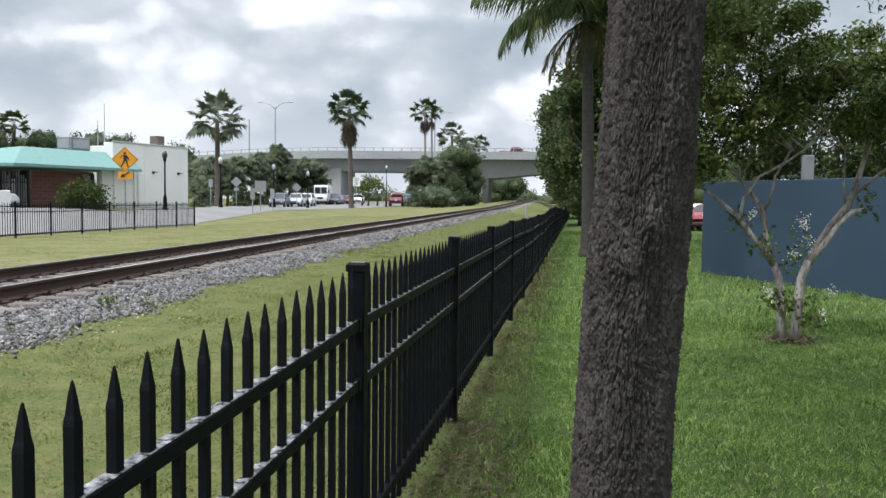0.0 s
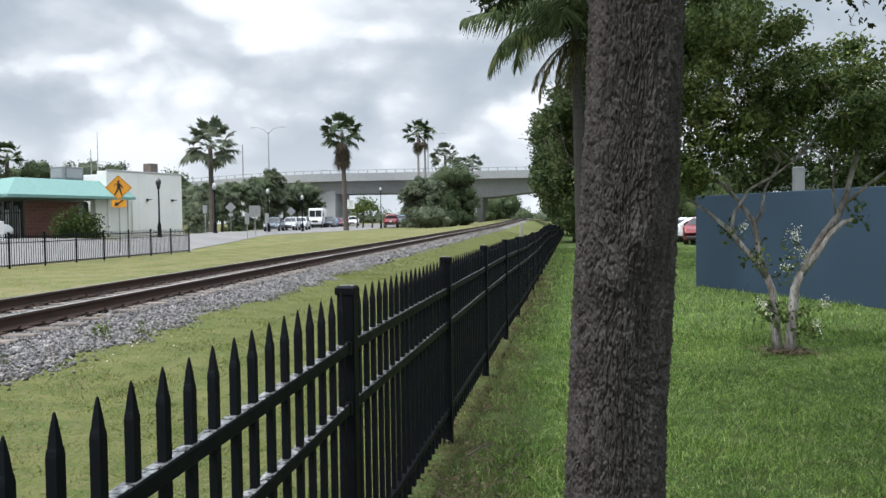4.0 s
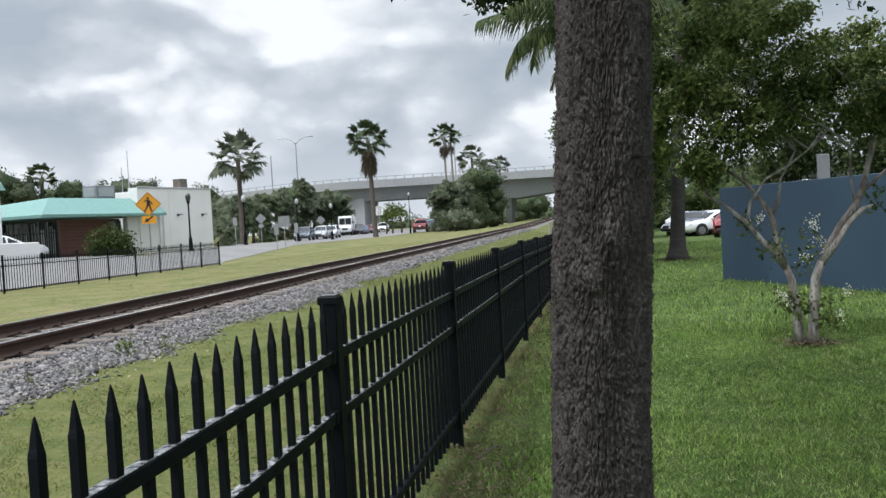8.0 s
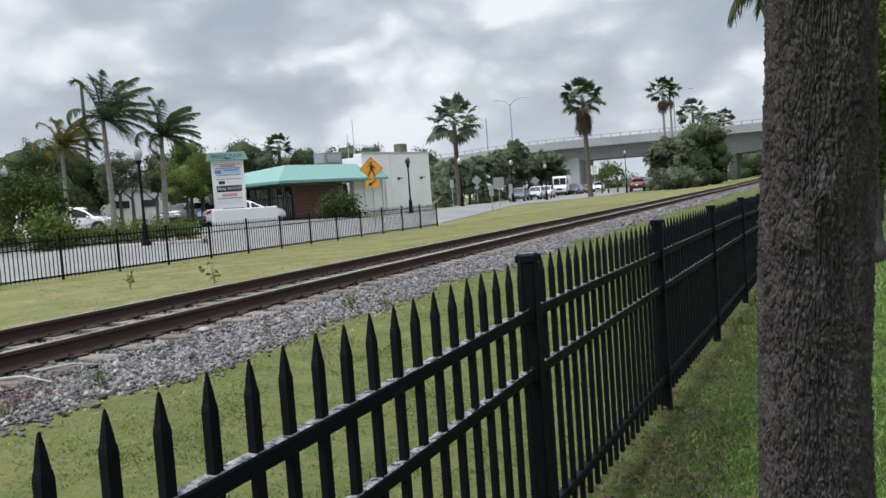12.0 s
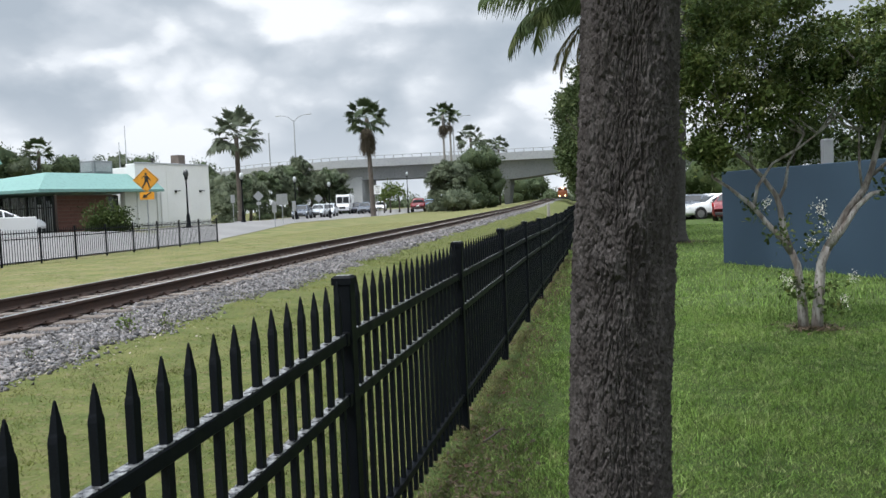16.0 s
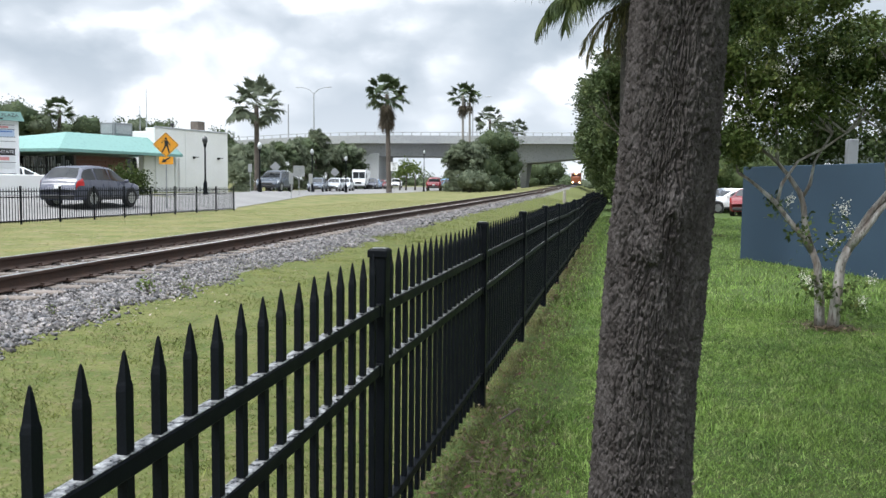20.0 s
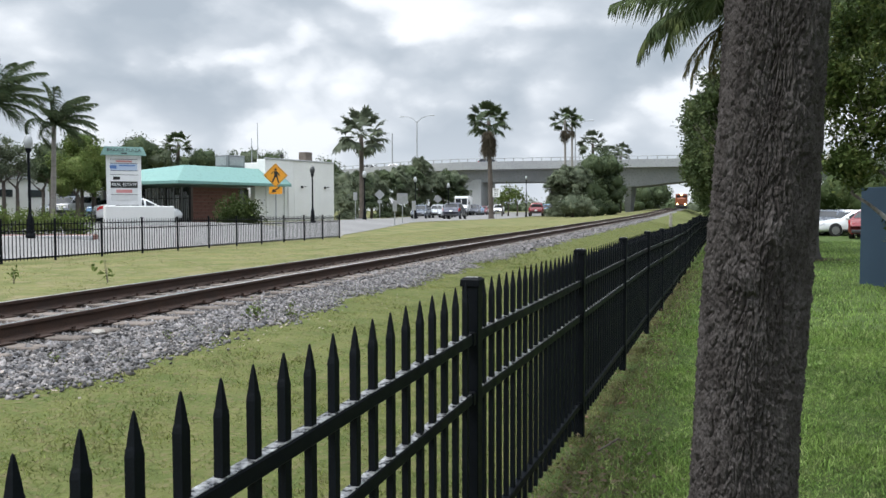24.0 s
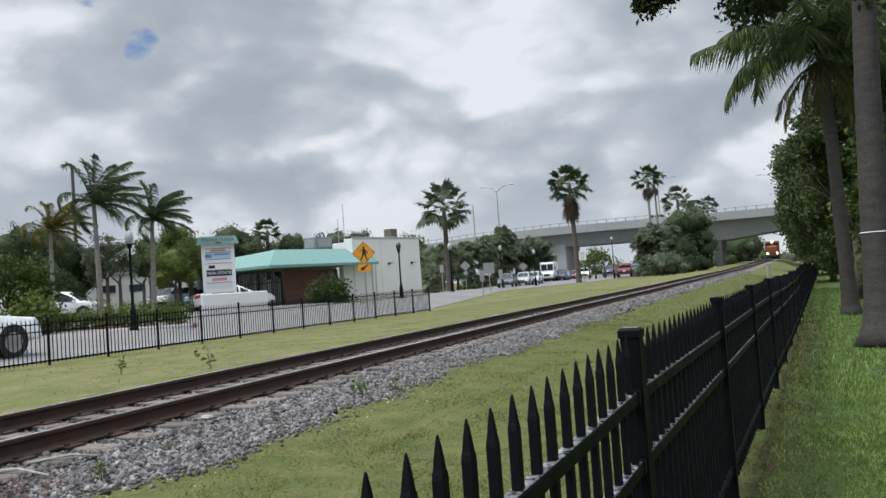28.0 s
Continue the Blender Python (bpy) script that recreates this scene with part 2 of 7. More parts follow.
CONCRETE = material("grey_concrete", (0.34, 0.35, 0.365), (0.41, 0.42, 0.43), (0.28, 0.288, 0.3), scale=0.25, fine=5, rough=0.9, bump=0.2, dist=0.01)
# darker grey_concrete, the shade under the deck put into the colour
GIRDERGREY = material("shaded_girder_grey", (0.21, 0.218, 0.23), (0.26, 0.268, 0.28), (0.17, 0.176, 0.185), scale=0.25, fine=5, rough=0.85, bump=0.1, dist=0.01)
CONCPOST = material("weathered_concrete", (0.30, 0.28, 0.25), (0.38, 0.36, 0.32), (0.2, 0.19, 0.17), scale=4, fine=40, rough=0.95, bump=0.5, dist=0.005)
YELLOW = material("sign_yellow", (0.78, 0.33, 0.02), (0.84, 0.37, 0.025), scale=3, fine=40, rough=0.45, bump=0)
SIGNBLACK = material("sign_black", (0.012, 0.012, 0.012), (0.02, 0.02, 0.02), scale=6, fine=60, rough=0.6, bump=0)
SIGNWHITE = material("sign_white", (0.72, 0.73, 0.74), (0.78, 0.79, 0.8), scale=3, fine=30, rough=0.5, bump=0)
GALV = material("galvanised_steel", (0.33, 0.34, 0.35), (0.42, 0.43, 0.44), (0.26, 0.27, 0.28), scale=6, fine=50, rough=0.5, bump=0.05, metal=0.6)
LAMPGLASS = material("lamp_globe", (0.36, 0.38, 0.39), (0.43, 0.45, 0.46), scale=3, fine=20, rough=0.25, bump=0)
PAVER = material("red_pavers", (0.20, 0.10, 0.085), (0.26, 0.135, 0.112), (0.16, 0.085, 0.07), scale=2, fine=25, rough=0.9, bump=0.4, dist=0.005)

OAKLEAF = leafy("oak_leaves", (0.030, 0.046, 0.021), (0.050, 0.072, 0.030), (0.085, 0.108, 0.04), scale=0.8, vary=0.4)
MYRTLELEAF = leafy("myrtle_leaves", (0.05, 0.08, 0.026), (0.10, 0.135, 0.038), (0.19, 0.205, 0.065), scale=1.2, vary=0.5)
TREELEAF = leafy("tree_leaves", (0.052, 0.074, 0.040), (0.082, 0.108, 0.054), (0.108, 0.13, 0.062), scale=0.25, vary=0.3)
ROWLEAF = leafy("dark_row_leaves", (0.048, 0.07, 0.029), (0.078, 0.106, 0.042), (0.11, 0.13, 0.05), scale=0.25, vary=0.38)
OLIVELEAF = leafy("olive_leaves", (0.092, 0.115, 0.075), (0.13, 0.152, 0.095), (0.165, 0.18, 0.112), scale=0.3, vary=0.25)
LIMELEAF = leafy("light_green_leaves", (0.08, 0.12, 0.03), (0.12, 0.16, 0.045), (0.16, 0.18, 0.06), scale=0.4, vary=0.3)
GREYPALM = leafy("grey_palm_leaves", (0.085, 0.105, 0.07), (0.12, 0.142, 0.095), (0.15, 0.165, 0.11), scale=0.5, vary=0.3)
PALMLEAF = leafy("palm_fronds", (0.045, 0.068, 0.034), (0.075, 0.102, 0.048), (0.10, 0.118, 0.055), scale=0.5, vary=0.3)
DEADLEAF = leafy("dead_fronds", (0.105, 0.088, 0.064), (0.145, 0.122, 0.092), (0.08, 0.064, 0.048), scale=1, vary=0.3)
YELLOWLEAF = leafy("yellowing_fronds", (0.10, 0.10, 0.03), (0.16, 0.14, 0.035), (0.2, 0.16, 0.05), scale=0.6, vary=0.3)
SKIRTLEAF = leafy("hanging_old_fronds", (0.055, 0.06, 0.024), (0.10, 0.098, 0.036), (0.12, 0.092, 0.045), scale=0.6, vary=0.35)
HEDGELEAF = leafy("hedge_leaves", (0.035, 0.055, 0.016), (0.06, 0.085, 0.025), (0.09, 0.11, 0.035), scale=0.8, vary=0.35)
GRASSBLADE = leafy("lawn_grass", (0.13, 0.215, 0.055), (0.205, 0.30, 0.078), (0.31, 0.36, 0.155), scale=1.6, vary=0.72, rough=0.45, through_light=0.28)
VERGEBLADE = leafy("verge_grass", (0.114, 0.148, 0.040), (0.184, 0.204, 0.056), (0.20, 0.18, 0.095), scale=1.1, vary=0.55, rough=0.55, through_light=0.3)
TURFBLADE = leafy("street_verge_grass", (0.152, 0.165, 0.054), (0.202, 0.202, 0.074), (0.225, 0.198, 0.108), scale=0.3, vary=0.7, rough=0.6, through_light=0.3)
DRYBLADE = leafy("dry_grass", (0.135, 0.115, 0.06), (0.19, 0.165, 0.09), (0.10, 0.125, 0.042), scale=2, vary=0.45, through_light=0.2)
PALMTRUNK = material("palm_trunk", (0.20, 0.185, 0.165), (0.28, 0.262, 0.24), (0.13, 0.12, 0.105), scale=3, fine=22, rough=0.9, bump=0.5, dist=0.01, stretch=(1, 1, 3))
# darker copy of palm_trunk with the lawn trees' shade put into the colour
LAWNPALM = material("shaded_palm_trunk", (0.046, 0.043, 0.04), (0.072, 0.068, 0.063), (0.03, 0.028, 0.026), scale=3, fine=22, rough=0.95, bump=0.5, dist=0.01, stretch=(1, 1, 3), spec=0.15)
DARKTRUNK = material("dark_trunk", (0.075, 0.062, 0.052), (0.12, 0.10, 0.085), (0.05, 0.042, 0.036), scale=4, fine=26, rough=0.95, bump=0.6, dist=0.01)
MYRTLEBARK = material("myrtle_bark", (0.15, 0.12, 0.10), (0.44, 0.425, 0.40), (0.10, 0.08, 0.068), scale=13, fine=50, rough=0.75, bump=0.4, dist=0.004, stretch=(1, 1, 0.3))
REDFLOWER = leafy("red_blossom", (0.12, 0.022, 0.025), (0.18, 0.035, 0.035), (0.06, 0.055, 0.03), scale=1, vary=0.4)
BLUEBOX = material("blue_plastic", (0.012, 0.016, 0.07), (0.018, 0.024, 0.09), scale=4, fine=30, rough=0.5, bump=0)
FLOWER = material("white_flowers", (0.62, 0.60, 0.52), (0.75, 0.73, 0.66), scale=20, fine=90, rough=0.8, bump=0.3, island=0.15)


# ---- mesh helpers ----
class Mesh:
    """Collects points and faces, then becomes one mesh."""

    def __init__(self):
        self.v, self.f, self.mi = [], [], []

    def add(self, verts, faces, m=None, mi=0):
        o = len(self.v)
        self.v += [tuple(m @ Vector(p)) for p in verts] if m else [tuple(p) for p in verts]
        self.f += [tuple(o + i for i in f) for f in faces]
        self.mi += [mi] * len(faces)
        return self

    def box(self, c, s, bev=0.0, m=None, mi=0):
        hx, hy, hz = s[0] / 2, s[1] / 2, s[2] / 2
        t = Matrix.Translation(c)
        m = m @ t if m else t
        if not bev:
            vs = [(x * hx, y * hy, z * hz) for x in (-1, 1) for y in (-1, 1) for z in (-1, 1)]
            return self.add(vs, [(0, 1, 3, 2), (4, 6, 7, 5), (0, 4, 5, 1), (2, 3, 7, 6), (0, 2, 6, 4), (1, 5, 7, 3)], m, mi)
        b = min(bev, hx, hy, hz)
        vs, idx = [], {}
        for sx, sy, sz in itertools.product((-1, 1), repeat=3):
            for a in range(3):
                d = [hx - b, hy - b, hz - b]
                d[a] = (hx, hy, hz)[a]
                idx[sx, sy, sz, a] = len(vs)
                vs.append((sx * d[0], sy * d[1], sz * d[2]))
        fs = []
        for a in range(3):
            o1, o2 = [k for k in range(3) if k != a]
            for s1 in (-1, 1):
                q = []
                for u, w in ((-1, -1), (1, -1), (1, 1), (-1, 1)):
                    sg = [0, 0, 0]
                    sg[a], sg[o1], sg[o2] = s1, u, w
                    q.append(idx[(*sg, a)])
                fs.append(tuple(q))
        for a in range(3):
            o1, o2 = [k for k in range(3) if k != a]
            for u, w in itertools.product((-1, 1), repeat=2):
                q = []
                for e, ax in ((-1, o1), (1, o1), (1, o2), (-1, o2)):
                    sg = [0, 0, 0]
                    sg[a], sg[o1], sg[o2] = e, u, w
                    q.append(idx[(*sg, ax)])
                fs.append(tuple(q))
        for sg in itertools.product((-1, 1), repeat=3):
            fs.append(tuple(idx[(*sg, a)] for a in range(3)))
        return self.add(vs, fs, m, mi)

    def tube(self, pts, radii, n=8, m=None, mi=0, cap=True):
        pts = [Vector(p) for p in pts]
        vs, fs = [], []
        side = Vector((1, 0, 0))
        for i, p in enumerate(pts):
            d = (pts[min(i + 1, len(pts) - 1)] - pts[max(i - 1, 0)]).normalized()
            side = side - d * side.dot(d)
            if side.length < 1e-3:
                side = d.orthogonal()
            side.normalize()
            up = d.cross(side)
            for k in range(n):
                a = 2 * math.pi * k / n
                vs.append(p + (side * math.cos(a) + up * math.sin(a)) * radii[i])
        for i in range(len(pts) - 1):
            for k in range(n):
                a, b = i * n + k, i * n + (k + 1) % n
                fs.append((a, b, b + n, a + n))
        if cap:
            fs += [tuple(range(n - 1, -1, -1)), tuple((len(pts) - 1) * n + k for k in range(n))]
        return self.add(vs, fs, m, mi)

    def cyl(self, a, b, r, r2=None, n=12, m=None, mi=0):
        return self.tube([a, b], [r, r if r2 is None else r2], n, m, mi)

    def lathe(self, prof, n=16, m=None, mi=0):
        """prof: radius, height from bottom to top."""
        vs, fs = [], []
        for r, z in prof:
            vs += [(r * math.cos(2 * math.pi * k / n), r * math.sin(2 * math.pi * k / n), z) for k in range(n)]
        for i in range(len(prof) - 1):
            for k in range(n):
                a, b = i * n + k, i * n + (k + 1) % n
                fs.append((a, b, b + n, a + n))
        fs += [tuple(range(n - 1, -1, -1)), tuple((len(prof) - 1) * n + k for k in range(n))]
        return self.add(vs, fs, m, mi)

    def prism(self, poly, depth, m=None, mi=0):
        """A flat outline in x, z, pushed along +y by depth."""
        n = len(poly)
        vs = [(x, 0, z) for x, z in poly] + [(x, depth, z) for x, z in poly]
        fs = [tuple(range(n)), tuple(range(2 * n - 1, n - 1, -1))] + [(i, i + n, (i + 1) % n + n, (i + 1) % n) for i in range(n)]
        return self.add(vs, fs, m, mi)

    def make(self, name, mats, parent=None, label="", smooth=False):
        me = bpy.data.meshes.new(name)
        me.from_pydata(self.v, [], self.f)
        mats = mats if isinstance(mats, (list, tuple)) else [mats]
        for x in mats:
            me.materials.append(x)
        if len(mats) > 1:
            me.polygons.foreach_set("material_index", self.mi)
        if smooth:
            me.polygons.foreach_set("use_smooth", [True] * len(me.polygons))
        me.update()
        ob = new(name, me)
        if parent:
            ob.parent = parent
        if label:
            ob["label"] = label
        return ob


def soup(name, verts, faces, mat, parent=None, smooth=False):
    """One mesh from arrays of points and of faces that all have as many corners."""
    verts, faces = np.asarray(verts, np.float32), np.asarray(faces, np.int32)
    me = bpy.data.meshes.new(name)
    me.vertices.add(len(verts))
    me.vertices.foreach_set("co", verts.ravel())
    k = faces.shape[1]
    me.loops.add(faces.size)
    me.loops.foreach_set("vertex_index", faces.ravel())
    me.polygons.add(len(faces))
    me.polygons.foreach_set("loop_start", np.arange(0, faces.size, k, dtype=np.int32))
    for x in mat if isinstance(mat, (list, tuple)) else [mat]:
        me.materials.append(x)
    me.update(calc_edges=True)
    if smooth:
        me.polygons.foreach_set("use_smooth", np.ones(len(faces), bool))
    ob = new(name, me)
    if parent:
        ob.parent = parent
    return ob


def empty(name, m=None, **tags):
    ob = new(name)
    if m:
        ob.matrix_basis = m
    return tagged(ob, **tags)


def share(ob, name, m, parent):
    """Another object on the same mesh."""
    o = new(name, ob.data)
    o.parent, o.matrix_basis = parent, m
    return o


def smooth01(t):
    t = np.clip(t, 0, 1)
    return t * t * (3 - 2 * t)


# ---- the lie of the land ----
TRACK_Y = [-60, -20, 2, 6, 10, 27, 46, 94, 150, 195, 230, 270, 300, 340, 400]
TRACK_X = [-5.2, -6.2, -6.93, -7.15, -7.45, -8.4, -8.9, -9.25, -9.6, -10.4, -11.4, -12.6, -12.9, -11.5, -7.0]
RISE_Y = [-60, 30, 46, 94, 125, 150, 172, 205, 260, 400]
RISE_Z = [0, 0, 0.05, 0.4, 0.8, 1.2, 1.5, 0.95, 0.6, 0.6]
RAIL_TOP = 0.39
# how far the ground climbs from the street towards the plaza
PLAZA_Y = [-60, 8, 18, 26, 34, 60, 78, 95]
PLAZA_W = [0.25, 0.25, 0.35, 0.75, 1.0, 0.95, 0.4, 0.0]


def track_x(y):
    return np.interp(y, TRACK_Y, TRACK_X)


def rise(y):
    return np.interp(y, RISE_Y, RISE_Z)


def ground_z(x, y):
    x, y = np.asarray(x, float), np.asarray(y, float)
    u = x - track_x(y)
    left = smooth01((-u - 1.6) / 1.0)
    right = smooth01((u - 1.6) / 2.8)
    z = 0.16 + (0.0 - 0.16) * right + (0.15 - 0.16) * left
    far = np.interp(y, [-60, 40, 60, 110, 170, 400], [0, 0, 0.05, 0.42, 0.8, 0.8])
    s = smooth01((-x - 3) / 4)
    trackside = 1 - smooth01((np.abs(u) - 3) / 7)
    z = z + 0.65 * smooth01((-x - 17.6) / 9) * np.interp(y, PLAZA_Y, PLAZA_W)
    return z + s * (rise(y) * trackside + far * (1 - trackside)) + 0.03 * right * np.sin(x * 0.9 + 1) * np.sin(y * 0.6) * (u > 3.5) * (u < 5.5)


# ---- plant builders (arrays of four-cornered leaves) ----
QUAD = np.array([0, 1, 2, 3])


def quads(v):
    v = np.asarray(v).reshape(-1, 4, 3)
    return v.reshape(-1, 3), (QUAD[None] + 4 * np.arange(len(v))[:, None])


def unit(v):
    return v / np.maximum(np.linalg.norm(v, axis=-1, keepdims=True), 1e-9)


def leaf_cloud(rng, blobs, per, size, long=1.6, shell=0.55, flat=0.0, hang=0.25, stray=0.15):
    """Leaves strewn through lumps (x, y, z, rx, ry, rz), thicker towards their outsides, gathered in sprigs."""
    out = []
    for bx, by, bz, rx, ry, rz in blobs:
        n = int(per * max(rx * ry * rz, 0.02) ** (2 / 3))
        tw = max(n // 9, 1)
        d = unit(rng.standard_normal((tw, 3)))
        c = d * (rng.random((tw, 1)) ** (1 - shell))
        bump = 1 + 0.22 * np.sin(d[:, :1] * 5 + bx) * np.sin(d[:, 1:2] * 6 + by) + stray * rng.standard_normal((tw, 1))
        c = c * bump * np.array([rx, ry, rz]) + np.array([bx, by, bz])
        idx = rng.integers(0, tw, n)
        p = c[idx] + rng.standard_normal((n, 3)) * size * 1.5
        ax = unit(rng.standard_normal((n, 3)) + np.array([0, 0, -hang]))
        sd = unit(np.cross(ax, unit(rng.standard_normal((n, 3)) + np.array([0, 0, flat]))))
        s = size * rng.uniform(0.6, 1.25, (n, 1))
        a, b = ax * s * long / 2, sd * s / 2
        fold = np.cross(ax, sd) * s * 0.14
        out.append(np.stack([p - a, p + b + fold - a * 0.1, p + a, p - b + fold - a * 0.1], 1))
    return quads(np.concatenate(out))


def feather(rng, at, az, up, length, droop, n=34, leaf=0.55, wind=(0, 0, 0), width=0.045, hang=0.8):
    """One feather frond: an arching midrib with leaflets hanging from both sides."""
    t = np.linspace(0, 1, n)
    e = up - (0.45 + 2.0 * droop) * t ** 1.5
    ahead = np.array([math.cos(az), math.sin(az), 0])
    zz = np.array([0, 0, 1.0])
    tan = unit(np.cos(e)[:, None] * ahead + np.sin(e)[:, None] * zz + np.array(wind) * (0.2 + 1.3 * t[:, None]))
    rib = np.array(at) + np.cumsum(tan, 0) * length / n
    s0 = np.array([math.sin(az), -math.cos(az), 0])
    side = unit(s0 - tan * (tan @ s0)[:, None])
    out = []
    ll = leaf * length / 3.2 * np.sin(np.pi * np.clip(0.14 + 0.80 * t, 0, 1)) ** 0.6
    for s in (-1, 1):
        dirn = unit(side * s * 0.8 + tan * 0.6 - zz * hang * (0.5 + 0.5 * t[:, None]) + np.array(wind) * 0.9 + 0.13 * rng.standard_normal((n, 3)))
        w = unit(np.cross(dirn, side * s + 0.2 * rng.standard_normal((n, 3)))) * width * length / 3.2
        l = ll[:, None] * rng.uniform(0.8, 1.12, (n, 1))
        mid = rib + dirn * l * 0.5
        tip = rib + dirn * l - zz * l * 0.2
        a = np.stack([rib - w * 0.5, rib + w * 0.5, mid + w * 0.6, mid - w * 0.6], 1)
        b = np.stack([mid - w * 0.6, mid + w * 0.6, tip + w * 0.08, tip - w * 0.08], 1)
        out += [a[3:], b[3:]]
    r = 0.024 * length / 3.2 * (1.3 - t[:, None])
    u = np.cross(side, tan)
    out.append(np.stack([rib[:-1] - side[:-1] * r[:-1], rib[:-1] + side[:-1] * r[:-1], rib[1:] + side[1:] * r[1:], rib[1:] - side[1:] * r[1:]], 1))
    out.append(np.stack([rib[:-1] - u[:-1] * r[:-1], rib[:-1] + u[:-1] * r[:-1], rib[1:] + u[1:] * r[1:], rib[1:] - u[1:] * r[1:]], 1))
    return np.concatenate(out)


def fan(rng, at, az, up, stalk, radius, n=22, spread=1.9, droop=0.35, width=0.09):
    """One fan leaf on its stalk: a nearly whole wheel of blades that droop at the tips."""
    zz = np.array([0, 0, 1.0])
    d0 = np.array([math.cos(az) * math.cos(up), math.sin(az) * math.cos(up), math.sin(up)])
    hub = np.array(at) + d0 * stalk - zz * stalk * 0.1
    s0 = np.array([math.sin(az), -math.cos(az), 0])
    n0 = np.cross(s0, d0)
    roll = rng.uniform(-0.6, 0.6)
    side = math.cos(roll) * s0 + math.sin(roll) * n0
    nrm = np.cross(side, d0)
    a = np.linspace(-spread, spread, n) + 0.05 * rng.standard_normal(n)
    dirn = unit(np.cos(a)[:, None] * d0 + np.sin(a)[:, None] * side + 0.1 * nrm * rng.standard_normal((n, 1)))
    w = unit(np.cross(dirn, nrm)) * width * radius
    l = radius * rng.uniform(0.85, 1.1, (n, 1)) * (0.7 + 0.3 * np.cos(a * 0.8)[:, None])
    mid = hub + dirn * l * 0.6 - zz * droop * 0.15 * l
    tip = hub + dirn * l * 0.95 - zz * droop * l
    b0 = np.stack([hub - w * 0.15, hub + w * 0.15, mid + w * 0.6, mid - w * 0.6], 1)
    b1 = np.stack([mid - w * 0.6, mid + w * 0.6, tip + w * 0.08, tip - w * 0.08], 1)
    s = side * 0.02
    st = np.stack([np.array(at) - s, np.array(at) + s, hub + s, hub - s])[None]
    return np.concatenate([b0, b1, st])


def tuft_cloud(rng, blobs):
    """Shaggy palm heads: fan leaves bursting from the middle of each lump."""
    q = []
    for bx, by, bz, rx, ry, rz in blobs:
        for i in range(int(20 + 8 * rx)):
            s = rng.uniform(-0.55, 1.0)
            q.append(fan(rng, (bx, by, bz - 0.1 * rz), rng.uniform(0, 6.283), math.asin(s), rx * rng.uniform(0.35, 0.75), rx * rng.uniform(0.42, 0.58), 15, 1.7, 0.6, 0.11))
    return quads(np.concatenate(q))


def ragged(blobs, seed, k=5, shrink=0.86):
    """Breaks the outline of a crown up with small outlying clumps."""
    rng = np.random.default_rng(seed)
    out = []
    for bx, by, bz, rx, ry, rz in blobs:
        out.append((bx, by, bz, rx * shrink, ry * shrink, rz * shrink))
        for i in range(k):
            d = unit(rng.standard_normal(3))
            d[2] = abs(d[2]) if rng.random() < 0.6 else d[2]
            s = rng.uniform(0.2, 0.4)
            g = rng.uniform(0.8, 1.2)
            out.append((bx + d[0] * rx * g, by + d[1] * ry * g, bz + d[2] * rz * g, rx * s, ry * s, rz * s * 0.9))
    return out


def rings_trunk(base, top, r0, r1, bend=(0, 0), flare=0.0, n=14, steps=40, ringed=0.03):
    """A palm stem: tapered, ringed, flared at its foot."""
    m = Mesh()
    b, t = Vector(base), Vector(top)
    pts, rr = [], []
    for i in range(steps + 1):
        s = i / steps
        p = b.lerp(t, s) + Vector((bend[0], bend[1], 0)) * math.sin(math.pi * s)
        pts.append(p)
        rr.append((r0 + (r1 - r0) * s + flare * math.exp(-s * (t - b).length / 0.28)) * (1 + ringed * (i % 2)))
    return m.tube(pts, rr, n)


def feather_palm(name, base, top, r, length, n, label, seed, wind=(0, 0, 0), flare=0.08, bend=(0, 0), dead=0, leafmat=None, trunkmat=None, dense=60, group="", droop=0.3, width=0.04, leaf=0.75, low=-0.15, extra=(), steep=0.9, hang=0.8):
    rng = np.random.default_rng(seed)
    ob = empty(name, label=label, category="palm tree", group=group)
    rings_trunk(base, top, r * 1.15, r * 0.8, bend, flare).make("trunk", trunkmat or PALMTRUNK, ob, smooth=True)
    q = []
    for i in range(n):
        az = 2.399 * i + rng.uniform(-0.25, 0.25)
        f = (i + 0.5) / n
        up = 1.5 - (1.5 - low) * f ** steep + rng.uniform(-0.12, 0.12)
        q.append(feather(rng, top, az, up, length * rng.uniform(0.85, 1.1), droop + 0.25 * math.cos(up), dense, leaf, wind, width=width, hang=hang))
    for az, up, ln, dr in extra:
        q.append(feather(rng, top, az, up, ln, dr, dense, leaf, wind, width=width, hang=hang))
    v, f = quads(np.concatenate(q))
    soup("crown", v, f, leafmat or PALMLEAF, ob)
    if dead:
        q = [feather(rng, Vector(top) - Vector((0, 0, 0.25)), 2.4 * i + 1, -0.35 - 0.8 * rng.random(), length * rng.uniform(0.4, 0.7), 0.22, 44, 0.75, (0, 0, 0), width=width) for i in range(dead)]
        v, f = quads(np.concatenate(q))
        soup("dry_fronds", v, f, SKIRTLEAF, ob)
    return ob


